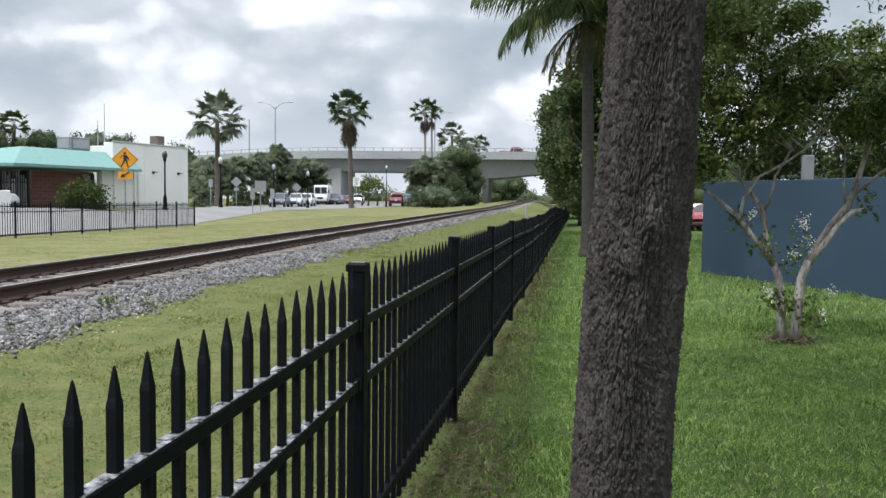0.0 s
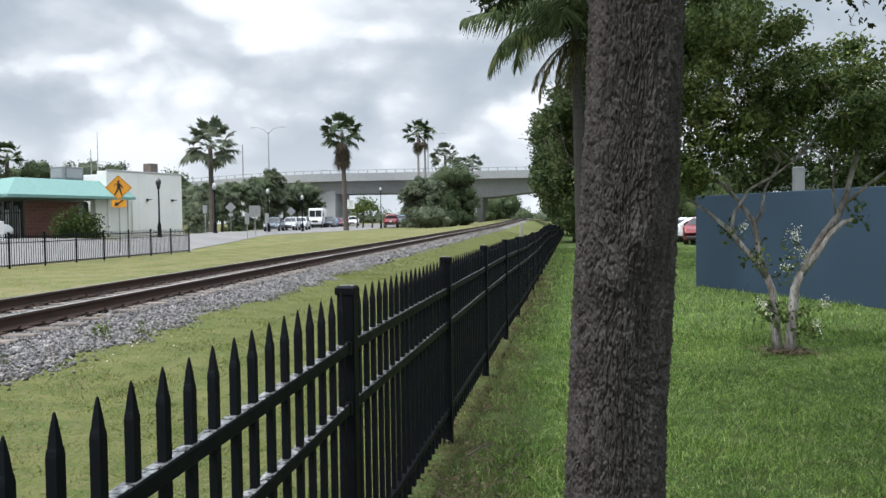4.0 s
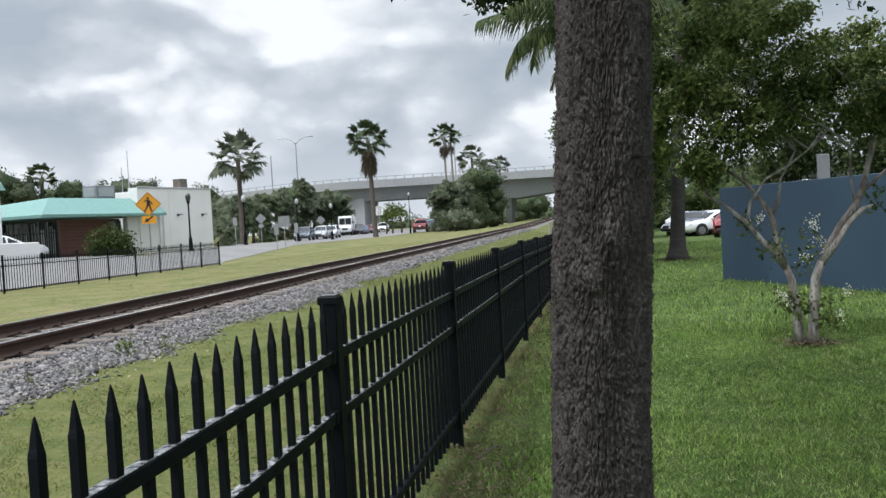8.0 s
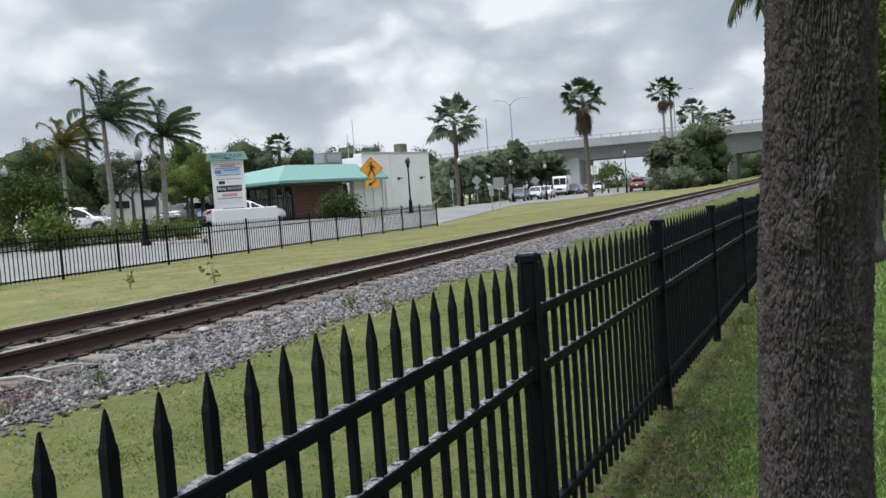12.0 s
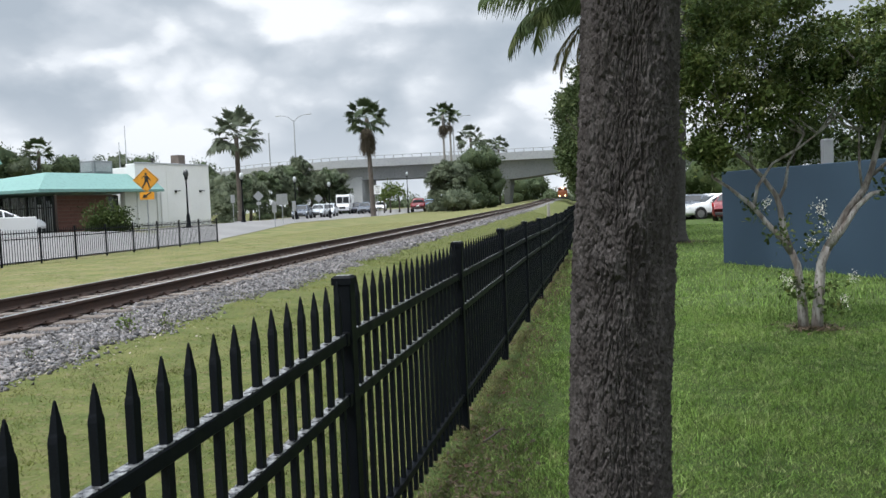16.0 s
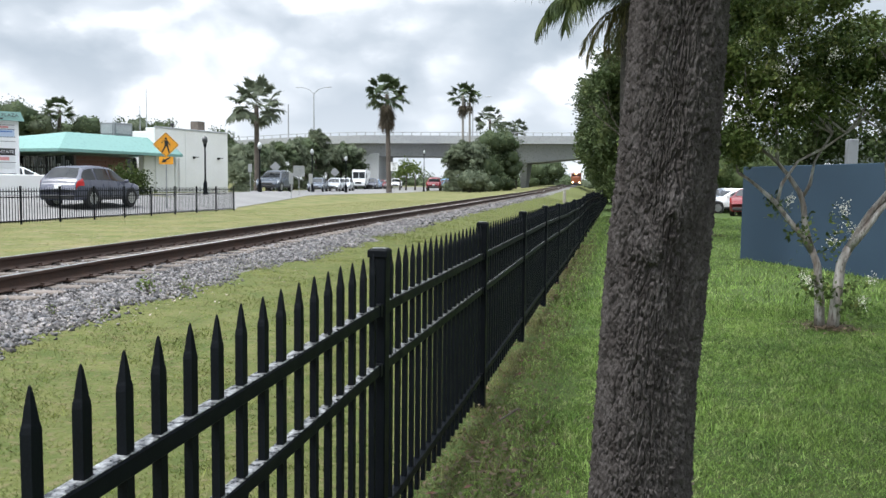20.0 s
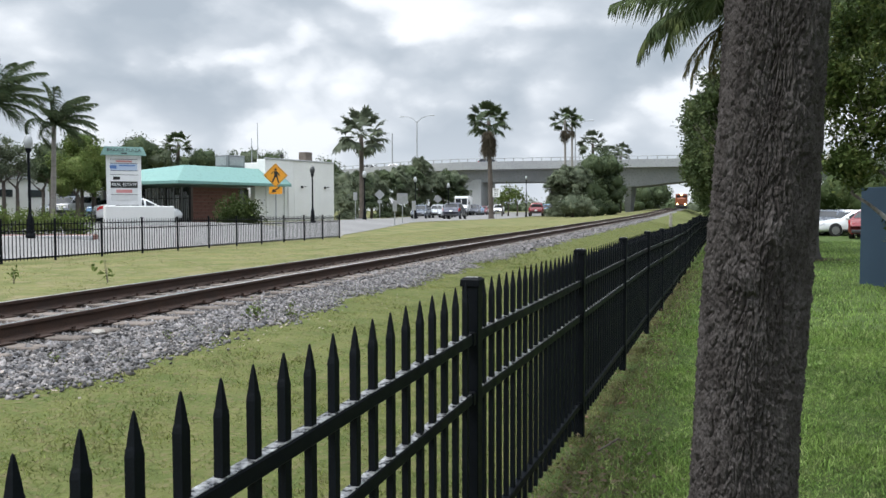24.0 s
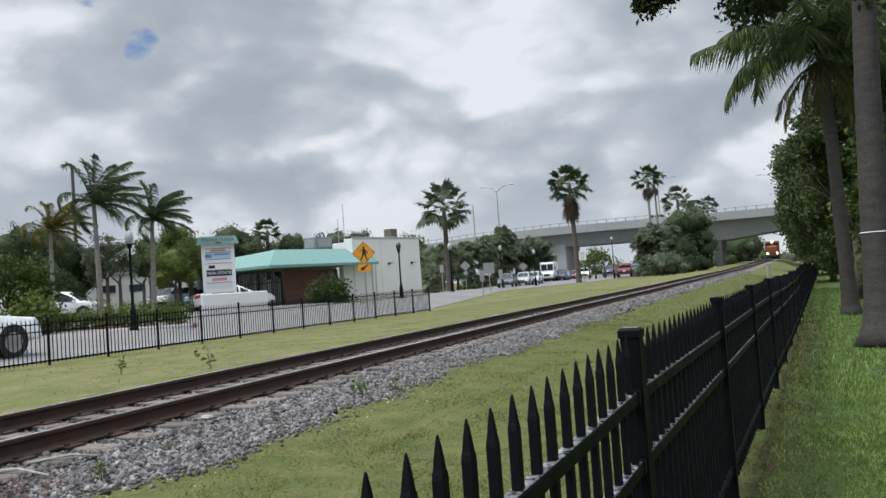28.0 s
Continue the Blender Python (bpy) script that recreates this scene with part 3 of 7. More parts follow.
def fan_palm(name, base, top, r, crown, n, label, seed, skirt=0, mat=None, bend=(0, 0), trunkmat=None):
    """crown: the reach of the leaves from the stem's top."""
    rng = np.random.default_rng(seed)
    ob = empty(name, label=label, category="palm tree")
    rings_trunk(base, top, r * 1.2, r * 0.85, bend, 0.1, 12, 24).make("trunk", trunkmat or DARKTRUNK, ob, smooth=True)
    q = []
    n = round(n * 0.78)
    for i in range(n):
        f = (i + 0.5) / n
        up = math.asin(1 - 1.5 * f) + rng.uniform(-0.12, 0.12)
        q.append(fan(rng, top, 2.399 * i + rng.uniform(-0.3, 0.3), up, crown * 0.62 * rng.uniform(0.8, 1.12), crown * 0.40, n=26, spread=2.2 - 0.7 * max(math.sin(up), 0), droop=0.04 + 0.36 * f, width=0.17))
    v, f = quads(np.concatenate(q))
    soup("crown", v, f, mat or PALMLEAF, ob)
    if skirt:
        q = []
        for i in range(skirt):
            z = -0.2 - 1.7 * crown / 2.4 * rng.random()
            q.append(fan(rng, (top[0], top[1], top[2] + z), 2.399 * i, -1.15 - 0.25 * rng.random(), crown * 0.3, crown * 0.42, 14, droop=0.4))
        v, f = quads(np.concatenate(q))
        soup("dead_skirt", v, f, DEADLEAF, ob)
    return ob


def limbs(m, rng, start, direction, length, radius, depth, spread=0.6, up=0.25, n=6):
    """Forking boughs."""
    p = Vector(start)
    d = Vector(direction).normalized()
    pts, rr = [p.copy()], [radius]
    for i in range(4):
        d = (d + Vector((rng.normal(0, 0.16), rng.normal(0, 0.16), rng.normal(up * 0.3, 0.1)))).normalized()
        p = p + d * length / 4
        pts.append(p.copy())
        rr.append(radius * (1 - 0.45 * (i + 1) / 4))
    m.tube(pts, rr, n)
    ends = [p]
    if depth:
        ends = []
        for k in range(2 if depth > 1 else 3):
            a = rng.uniform(0, 2 * math.pi)
            q = (d + Vector((math.cos(a), math.sin(a), 0.2)) * spread).normalized()
            ends += limbs(m, rng, p, q, length * 0.72, rr[-1] * 0.75, depth - 1, spread, up, max(n - 1, 4))
    return ends


def broad_tree(name, base, height, blobs, mat, label, seed, per=900, size=0.3, trunk=0.22, trunkmat=None, category="tree", depth=2, fork=0.35, long=1.6, hang=0.25, core=0.0, reach=0.33, tufted=False, rag=4):
    rng = np.random.default_rng(seed)
    ob = empty(name, label=label, category=category)
    b = Vector(base)
    m = Mesh()
    fz = height * fork
    m.tube([b - Vector((0, 0, 0.1)), b + Vector((0.05, 0, fz * 0.5)), b + Vector((0, 0.05, fz))], [trunk * 1.3, trunk, trunk * 0.9], 9)
    m.make("trunk", trunkmat or DARKTRUNK, ob, smooth=True)
    lm = Mesh()
    for k in range(3):
        a = k * 2.1 + seed
        limbs(lm, rng, b + Vector((0, 0, fz * 0.97)), (math.cos(a) * 0.8, math.sin(a) * 0.8, 1), height * reach, trunk * 0.6, depth)
    lm.make("bough", trunkmat or DARKTRUNK, ob, smooth=True)
    if tufted:
        v, f = tuft_cloud(rng, blobs)
    else:
        v, f = leaf_cloud(rng, ragged(blobs, seed, rag) if rag else blobs, per, size, long=long, hang=hang, shell=0.9 if core else 0.55, stray=0.07 if core else 0.15)
    soup("crown", v, f, mat, ob)
    if core:
        v, f = lumps(rng, blobs, core)
        soup("inner_foliage", v, f, mat, ob, smooth=True)
    return ob


def lumps(rng, blobs, scale, nu=20, nv=12):
    """The close inner mass of a far crown: knobbly rounded bodies."""
    vs, fs = [], []
    th = np.linspace(0, 2 * np.pi, nu, endpoint=False)
    ph = np.linspace(-1.5, 1.5, nv)
    PH, TH = np.meshgrid(ph, th, indexing="ij")
    i, k = np.meshgrid(np.arange(nv - 1), np.arange(nu), indexing="ij")
    quad = np.stack([i * nu + k, i * nu + (k + 1) % nu, (i + 1) * nu + (k + 1) % nu, (i + 1) * nu + k], -1).reshape(-1, 4)
    for n, (bx, by, bz, rx, ry, rz) in enumerate(blobs):
        d = np.stack([np.cos(PH) * np.cos(TH), np.cos(PH) * np.sin(TH), np.sin(PH)], -1)
        r = scale * (1 + 0.22 * np.sin(d[..., :1] * 5 + bx) * np.sin(d[..., 1:2] * 6 + by) + rng.uniform(-0.14, 0.14, PH.shape)[..., None])
        vs.append((d * r * np.array([rx, ry, rz]) + np.array([bx, by, bz])).reshape(-1, 3))
        fs.append(quad + n * nu * nv)
    return np.concatenate(vs), np.concatenate(fs)


def shrub(name, blobs, mat, label, seed, per=1500, size=0.12, category="shrub"):
    rng = np.random.default_rng(seed)
    v, f = leaf_cloud(rng, blobs, per, size)
    ob = empty(name, label=label, category=category)
    soup("foliage", v, f, mat, ob)
    m = Mesh()
    for bx, by, bz, rx, ry, rz in blobs[:4]:
        g = float(ground_z(bx, by))
        for k in range(3):
            m.tube([(bx + 0.1 * k - 0.1, by, g - 0.05), (bx + rng.normal(0, rx * 0.3), by + rng.normal(0, ry * 0.3), bz)], [0.03, 0.012], 5)
    m.make("stem", DARKTRUNK, ob)
    return ob


# ---- ground, road, track bed ----
gx = sorted({*np.arange(-30, 10, 0.5).round(2), *np.arange(-12, 0, 0.25).round(2), *[-400, -250, -150, -100, -70, -55, -45, -40, -35, 12, 14, 17, 20, 25, 30, 40, 60, 90, 150, 250, 400]})
gy = sorted({*np.arange(-10, 40, 0.5).round(2), *np.arange(40, 120, 2.5), *np.arange(120, 400, 6), *[-400, -150, -60, -30, -18, 450, 600, 900, 1500]})
GX, GY = np.meshgrid(gx, gy)
GZ = ground_z(GX, GY)
nx = len(gx)
gm = Mesh()
gm.v = list(zip(GX.ravel().tolist(), GY.ravel().tolist(), GZ.ravel().tolist()))
for j in range(len(gy) - 1):
    for i in range(nx - 1):
        a = j * nx + i
        gm.f.append((a, a + 1, a + 1 + nx, a + nx))
        x, y = (gx[i] + gx[i + 1]) / 2, (gy[j] + gy[j + 1]) / 2
        u = x - float(track_x(y))
        edge = 0.35 * noise.noise((x * 0.6, y * 0.6, 3.0)) + 0.12 * noise.noise((x * 3, y * 3, 5.0))
        gm.mi.append(4 if abs(u) < 0.8 else 0 if x > -0.7 else 1 if u > 2.3 + edge else 3 if u > -1.75 + edge * 0.6 else 2)
ground = gm.make("ground", [LAWN, VERGE, FARTURF, BED, CRIB], smooth=True)
tagged(ground, "mown green lawn, yellow-green verges and a grey ballast strip", "ground", kind="structure")

ROAD_Y = [-60, 5, 10.3, 17, 23.6, 25, 41, 42.5, 56, 62, 80, 100, 170]
ROAD_L = [-24.2, -24.5, -25.3, -28.2, -31.6, -46, -46, -25.6, -25.6, -29, -35.5, -40.5, -43]
ROAD_RY = [-60, 38, 40, 59, 75, 100, 170]
ROAD_R = [-18.1, -18.1, -18.9, -22.4, -23.2, -24.6, -26.5]


def road_z(x, y):
    return ground_z(x, y) + 0.025


rm = Mesh()
ry = sorted({*np.arange(-60, 170, 2.0).round(1), *ROAD_Y, *ROAD_RY})
for y in ry:
    a, b = np.interp(y, ROAD_Y, ROAD_L), np.interp(y, ROAD_RY, ROAD_R)
    for k in range(13):
        x = a + (b - a) * k / 12
        rm.v.append((x, y, float(road_z(x, y))))
for j in range(len(ry) - 1):
    for k in range(12):
        a = j * 13 + k
        rm.f.append((a, a + 1, a + 14, a + 13))
        rm.mi.append(0)
road = rm.make("road", ASPHALT, smooth=True)
tagged(road, "pale worn asphalt street and plaza entrance", "road", kind="structure")


# ---- railway track ----
RAIL_PROFILE = [(-0.07, 0), (0.07, 0), (0.07, 0.012), (0.02, 0.028), (0.009, 0.045), (0.009, 0.125), (0.036, 0.14), (0.037, 0.168), (0.03, 0.175), (-0.03, 0.175), (-0.037, 0.168), (-0.036, 0.14), (-0.009, 0.125), (-0.009, 0.045), (-0.02, 0.028), (-0.07, 0.012)]
track = empty("railway_track", label="single railway track with rusty rails on weathered wooden ties", category="railway track")


def track_frame(y):
    d = 0.5
    dx = (track_x(y + d) - track_x(y - d)) / (2 * d)
    return float(track_x(y)), float(dx)


ys = np.concatenate([np.arange(-30, 60, 1.0), np.arange(60, 400, 4.0)])
for side in (-1, 1):
    rl = Mesh()
    n = len(RAIL_PROFILE)
    for y in ys:
        x0, dx = track_frame(y)
        nrm = Vector((1, -dx, 0)).normalized()
        for px, pz in RAIL_PROFILE:
            p = Vector((x0, y, RAIL_TOP - 0.175 + float(rise(y)))) + nrm * (side * 0.755 + px)
            rl.v.append((p.x, p.y, p.z + pz))
    for j in range(len(ys) - 1):
        for k in range(n):
            a, b = j * n + k, j * n + (k + 1) % n
            rl.f.append((a, b, b + n, a + n))
            rl.mi.append(1 if k in (8, 9) else 0)
    rl.make("rail", [RUST, STEEL], track, "rusty steel rail with a bright worn head")

tie = None
tie_y = np.arange(-6, 62, 0.53)
for i, y in enumerate(tie_y):
    x0, dx = track_frame(y)
    m = Matrix.Translation((x0 + random.uniform(-0.06, 0.06), y, RAIL_TOP - 0.175 - 0.085 + float(rise(y)) + random.uniform(-0.012, 0.0))) @ Matrix.Rotation(math.atan(-dx) + random.uniform(-0.02, 0.02), 4, "Z")
    if tie is None:
        tie = Mesh().box((0, 0, 0), (2.6, 0.225, 0.17), 0.012).make("tie", TIEWOOD, track)
        tie.matrix_basis = m
    else:
        share(tie, "tie", m, track)
plate = None
for y in tie_y:
    x0, dx = track_frame(y)
    for s in (-1, 1):
        m = Matrix.Translation((x0 + s * 0.755, y, RAIL_TOP - 0.175 + 0.004 + float(rise(y))))
        if plate is None:
            plate = Mesh().box((0, 0, 0), (0.34, 0.19, 0.016)).box((-0.1, 0.06, 0.016), (0.035, 0.03, 0.03)).box((0.1, -0.06, 0.016), (0.035, 0.03, 0.03)).make("tie_plate", RUST, track, "rusty tie plate with spikes")
            plate.matrix_basis = m
        else:
            share(plate, "tie_plate", m, track)
rest = Mesh()
for y in np.arange(62, 390, 0.9):
    x0, dx = track_frame(y)
    rest.box((x0, y, RAIL_TOP - 0.26 + float(rise(y))), (2.6, 0.225, 0.17))
tagged(rest.make("far_ties", TIEWOOD, track), kind="stuff")

# loose stones of the ballast
def stones(name, count, ylo, yhi, size, seed, power=1.7):
    rng = np.random.default_rng(seed)
    y = ylo + (yhi - ylo) * rng.random(count) ** power
    u = np.where(rng.random(count) < 0.72, 0.55 + 2.0 * rng.random(count) ** 0.9, rng.uniform(-2.0, 0.7, count))
    u += 0.12 * rng.standard_normal(count)
    keep = u < 2.36 + 0.3 * np.sin(y * 1.1 + 1) * np.sin(y * 0.37) + 0.15 * np.sin(y * 3.7) + 0.16 * rng.standard_normal(count)
    u, y = u[keep], y[keep]
    count = len(y)
    x = track_x(y) + u
    z = ground_z(x, y) + np.where(np.abs(u) < 1.4, 0.03, 0.01) * rng.random(count)
    s = size * rng.lognormal(0, 0.33, count)
    gem = np.array([(1, 0.2, 0), (-0.2, 1, 0.1), (-1, -0.2, 0), (0.2, -1, -0.1), (0.1, 0.1, 1), (-0.1, 0, -1)], float)
    tris = np.array([(0, 1, 4), (1, 2, 4), (2, 3, 4), (3, 0, 4), (1, 0, 5), (2, 1, 5), (3, 2, 5), (0, 3, 5)])
    jit = gem[None] * (0.75 + 0.5 * rng.random((count, 6, 1))) + 0.28 * rng.standard_normal((count, 6, 3))
    ang = rng.random(count) * 2 * np.pi
    tip = rng.uniform(-0.7, 0.7, count)
    c, sn, ct, st = np.cos(ang), np.sin(ang), np.cos(tip), np.sin(tip)
    p = jit * s[:, None, None] * np.array([0.72, 0.6, 0.5])
    px = p[..., 0] * ct[:, None] - p[..., 2] * st[:, None]
    pz = p[..., 0] * st[:, None] + p[..., 2] * ct[:, None]
    qx = px * c[:, None] - p[..., 1] * sn[:, None]
    qy = px * sn[:, None] + p[..., 1] * c[:, None]
    v = np.stack([qx + x[:, None], qy + y[:, None], pz + z[:, None]], -1).reshape(-1, 3)
    f = (tris[None] + 6 * np.arange(count)[:, None, None]).reshape(-1, 3)
    return tagged(soup(name, v, f, STONE), "loose crushed grey stone ballast beside the rails", "ballast", kind="stuff")


stones("ballast_stones", 120000, 0.5, 30, 0.029, 11, 1.6)
stones("far_ballast_stones", 12000, 26, 90, 0.06, 12, 1.3)


def litter(name, n, cx, cy, rx, ry, size, mat, seed, label):
    """Dry leaves lying flat among the stones."""
    rng = np.random.default_rng(seed)
    x, y = cx + rx * rng.standard_normal(n), cy + ry * rng.standard_normal(n)
    p = np.stack([x, y, ground_z(x, y) + 0.03 + 0.025 * rng.random(n)], -1)
    a = rng.random(n) * 2 * np.pi
    u = np.stack([np.cos(a), np.sin(a), rng.normal(0, 0.3, n)], -1) * (size * rng.uniform(0.5, 1.3, n))[:, None]
    w = np.stack([-np.sin(a), np.cos(a), rng.normal(0, 0.3, n)], -1) * (size * 0.45 * rng.uniform(0.5, 1.3, n))[:, None]
    v = np.stack([p - u, p + w, p + u, p - w], 1).reshape(-1, 3)
    return tagged(soup(name, v, np.arange(4)[None] + 4 * np.arange(n)[:, None], mat), label, "leaf litter", kind="stuff")


SOIL = leafy("bare_soil_crumbs", (0.075, 0.055, 0.038), (0.12, 0.09, 0.06), (0.055, 0.042, 0.03), scale=3, vary=0.4, through_light=0.0)
LITTER = leafy("red_brown_leaves", (0.075, 0.036, 0.03), (0.11, 0.058, 0.046), (0.055, 0.036, 0.03), scale=3, vary=0.5, through_light=0.1)
PALECHIP = leafy("pale_wood_chips", (0.30, 0.25, 0.21), (0.40, 0.36, 0.32), (0.22, 0.18, 0.15), scale=3, vary=0.4, through_light=0.0)
for n, t0, rx, ry in ((700, (-5.47, 3.38, -0.02), 0.3, 0.45), (450, (-5.48, 4.23, -0.04), 0.25, 0.35), (300, (-5.53, 2.74, 0.00), 0.3, 0.3)):
    litter("leaf_litter", n, t0[0], t0[1], rx, ry, 0.022, LITTER, n, "dry red-brown leaves on the ballast")
litter("wood_chips", 500, -4.95, 6.0, 0.35, 3.0, 0.018, PALECHIP, 5, "pale splinters and dry scraps on the ballast")
litter("wood_chips", 500, -7.2, 8.0, 0.5, 4.0, 0.018, PALECHIP, 6, "pale splinters between the rails")


# ---- near fence: black steel pickets along the lawn ----
FENCE_X, POST_Y0, PANEL, GAPS = -0.675, 0.655, 2.4, 20
fence = empty("picket_fence", label="black steel picket fence with pointed pickets and three rails", category="fence")


def lawn_dip(y):
    """The fence follows the lawn, which dips and swells farther off."""
    if y < 3.05:
        return -0.029 * (3.05 - y)
    return 0.0 if y < 12 else -0.05 * math.sin((y - 12) * 0.28) - 0.02 * math.sin((y - 12) * 0.9)


def picket_mesh(h, w, foot, name, mat, parent):
    half = w / 2
    d = half * 0.76
    levels = [(foot, d, half), (h - 0.082, d, half), (h - 0.074, d * 1.02, half), (h - 0.064, d * 0.95, half * 0.88), (h - 0.057, d * 0.82, half * 0.74), (h - 0.034, d * 0.6, half * 0.53), (h - 0.014, d * 0.34, half * 0.3), (h - 0.003, d * 0.16, half * 0.14)]
    pk = Mesh()
    for z, a, b in levels:
        pk.v += [(-a, -b, z), (a, -b, z), (a, b, z), (-a, b, z)]
    for i in range(len(levels) - 1):
        for k in range(4):
            pk.f.append((4 * i + k, 4 * i + (k + 1) % 4, 4 * i + 4 + (k + 1) % 4, 4 * i + 4 + k))
    pk.v.append((0, 0, h))
    t = 4 * (len(levels) - 1)
    pk.f += [(t + k, t + (k + 1) % 4, len(pk.v) - 1) for k in range(4)] + [(3, 2, 1, 0)]
    pk.mi = [0] * len(pk.f)
    return pk.make(name, mat, parent)


def post_mesh(h, w, name, mat, parent):
    po = Mesh().box((0, 0, h / 2 - 0.06), (w, w, h + 0.06), 0.004)
    c = w / 2 + 0.005
    o = len(po.v)
    rings = [(c - 0.001, h - 0.032), (c, h - 0.03), (c, h - 0.007), (c - 0.007, h - 0.001), (c * 0.72, h + 0.002)]
    for r, z in rings:
        po.v += [(-r, -r, z), (r, -r, z), (r, r, z), (-r, r, z)]
    for i in range(len(rings) - 1):
        for k in range(4):
            po.f.append((o + 4 * i + k, o + 4 * i + (k + 1) % 4, o + 4 * i + 4 + (k + 1) % 4, o + 4 * i + 4 + k))
    po.f += [tuple(o + 4 * (len(rings) - 1) + k for k in range(4)), (o + 3, o + 2, o + 1, o)]
    # the cap's top face gets the painted sky shine
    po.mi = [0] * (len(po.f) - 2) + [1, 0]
    return po.make(name, [mat, TOPSHINE], parent)


RAILS_Z = (1.008, 0.785, 0.215)
first_post = first_picket = None
N_PANELS = 33
count = 0
far_pickets = Mesh()
for k in range(-2, N_PANELS):
    y0 = POST_Y0 + PANEL * k
    m = Matrix.Translation((FENCE_X + random.uniform(-0.006, 0.006), y0, lawn_dip(y0))) @ Matrix.Rotation(random.uniform(-0.006, 0.006), 4, "X")
    if first_post is None:
        first_post = post_mesh(1.232, 0.064, "post", BLACK, fence)
        first_post.matrix_basis = m
    else:
        share(first_post, "post", m, fence)
    za, zb = lawn_dip(y0), lawn_dip(y0 + PANEL)
    slope = math.atan2(zb - za, PANEL)
    for rz in RAILS_Z:
        mm = Matrix.Translation((FENCE_X, y0 + PANEL / 2, rz + (za + zb) / 2)) @ Matrix.Rotation(slope, 4, "X")
        rl = Mesh()
        # a channel: two sides and a top with a slightly rounded edge
        rl.box((0, 0, 0), (0.038, PANEL - 0.064, 0.040), 0.004, None, 0)
        ob = rl.make("rail", [BLACK], fence)
        ob.matrix_basis = mm
        # pale strip along the top carries the sky's shine in its colour
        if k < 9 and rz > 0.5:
            top = Mesh().box((0, 0, 0.0208), (0.031, PANEL - 0.075, 0.0016)).make("rail_top", TOPSHINE, ob, "speckled top face of the rail with sky shine in its colour")
    for i in range(1, GAPS):
        y = y0 + PANEL * i / GAPS + (0.024 if k >= 0 else -0.035)
        zz = za + (zb - za) * i / GAPS
        if count < 300 and k >= -1:
            m = Matrix.Translation((FENCE_X, y, zz + random.uniform(-0.003, 0.003))) @ Matrix.Rotation(random.uniform(-0.003, 0.003), 4, "X") @ Matrix.Rotation(random.uniform(-0.02, 0.02), 4, "Z")
            if first_picket is None:
                first_picket = picket_mesh(1.222, 0.0255, 0.09, "picket", BLACK, fence)
                first_picket.matrix_basis = m
            else:
                share(first_picket, "picket", m, fence)
            count += 1
        else:
            far_pickets.box((FENCE_X, y, zz + 0.6), (0.0195, 0.0255, 1.06))
            far_pickets.add([(-0.012, -0.012, 0), (0.012, -0.012, 0), (0.012, 0.012, 0), (-0.012, 0.012, 0), (0, 0, 0.09)], [(0, 1, 4), (1, 2, 4), (2, 3, 4), (3, 0, 4)], Matrix.Translation((FENCE_X, y, zz + 1.13)))
# rail brackets on the posts
bracket = None
for k in range(-1, 12):
    for rz in RAILS_Z:
        for s in (-1, 1):
            y = POST_Y0 + PANEL * k + s * 0.05
            m = Matrix.Translation((FENCE_X, y, rz + lawn_dip(y)))
            if bracket is None:
                bracket = Mesh().box((0, 0, 0), (0.046, 0.036, 0.05), 0.004).make("bracket", BLACK, fence)
                bracket.matrix_basis = m
            else:
                share(bracket, "bracket", m, fence)
tagged(far_pickets.make("far_pickets", BLACK, fence), kind="stuff")

# ---- far fence: the same black kind, lower, along the street ----
street_fence = empty("street_fence", label="low black metal picket fence between grass and street", category="fence")
FP = 1.83
fpost = fpick = None
for k in range(-1, 21):
    y0 = 36.45 - FP * (k + 1) + FP
    x0 = np.interp(y0, [5.3, 36.4], [-16.89, -17.44])
    if y0 < -1:
        break
    z0 = 0.14 if y0 > 10 else 0.19
    m = Matrix.Translation((x0, y0, z0))
    if k >= 0:
        if fpost is None:
            fpost = post_mesh(1.15, 0.05, "post", BLACK, street_fence)
            fpost.matrix_basis = m
        else:
            share(fpost, "post", m, street_fence)
        x1 = np.interp(y0 - FP, [5.3, 36.4], [-16.89, -17.44])
        ang = math.atan2(x0 - x1, FP)
        if k < 20:
            for rz in (1.0, 0.82, 0.12):
                rl = Mesh().box((0, 0, 0), (0.026, FP, 0.03), 0.003).make("rail", BLACK, street_fence)
                rl.matrix_basis = Matrix.Translation(((x0 + x1) / 2, y0 - FP / 2, z0 + rz)) @ Matrix.Rotation(-ang, 4, "Z")
            for i in range(1, 15):
                m = Matrix.Translation((x0 + (x1 - x0) * i / 15, y0 - FP * i / 15, z0))
                if fpick is None:
                    fpick = picket_mesh(1.13, 0.019, 0.06, "picket", BLACK, street_fence)
                    fpick.matrix_basis = m
                else:
                    share(fpick, "picket", m, street_fence)


# ---- blue wall ----
wa, wb = Vector((2.74, 18.42, 0)), Vector((4.9, 13.96, 0))
wd = (wb - wa).normalized()
wlen = 22.0
wm = Matrix.Translation(wa) @ Matrix.Rotation(math.atan2(wd.y, wd.x), 4, "Z")
blue = Mesh().box((wlen / 2, 0.1, 0.945), (wlen, 0.2, 1.93), 0.01).make("blue_wall", BLUEWALL)
blue.matrix_basis = wm
blue["category"] = "wall"
tagged(blue, "dark blue painted masonry wall on the lawn", "wall")


# ---- the oak beside the fence ----
OAK = (0.0, 3.0)


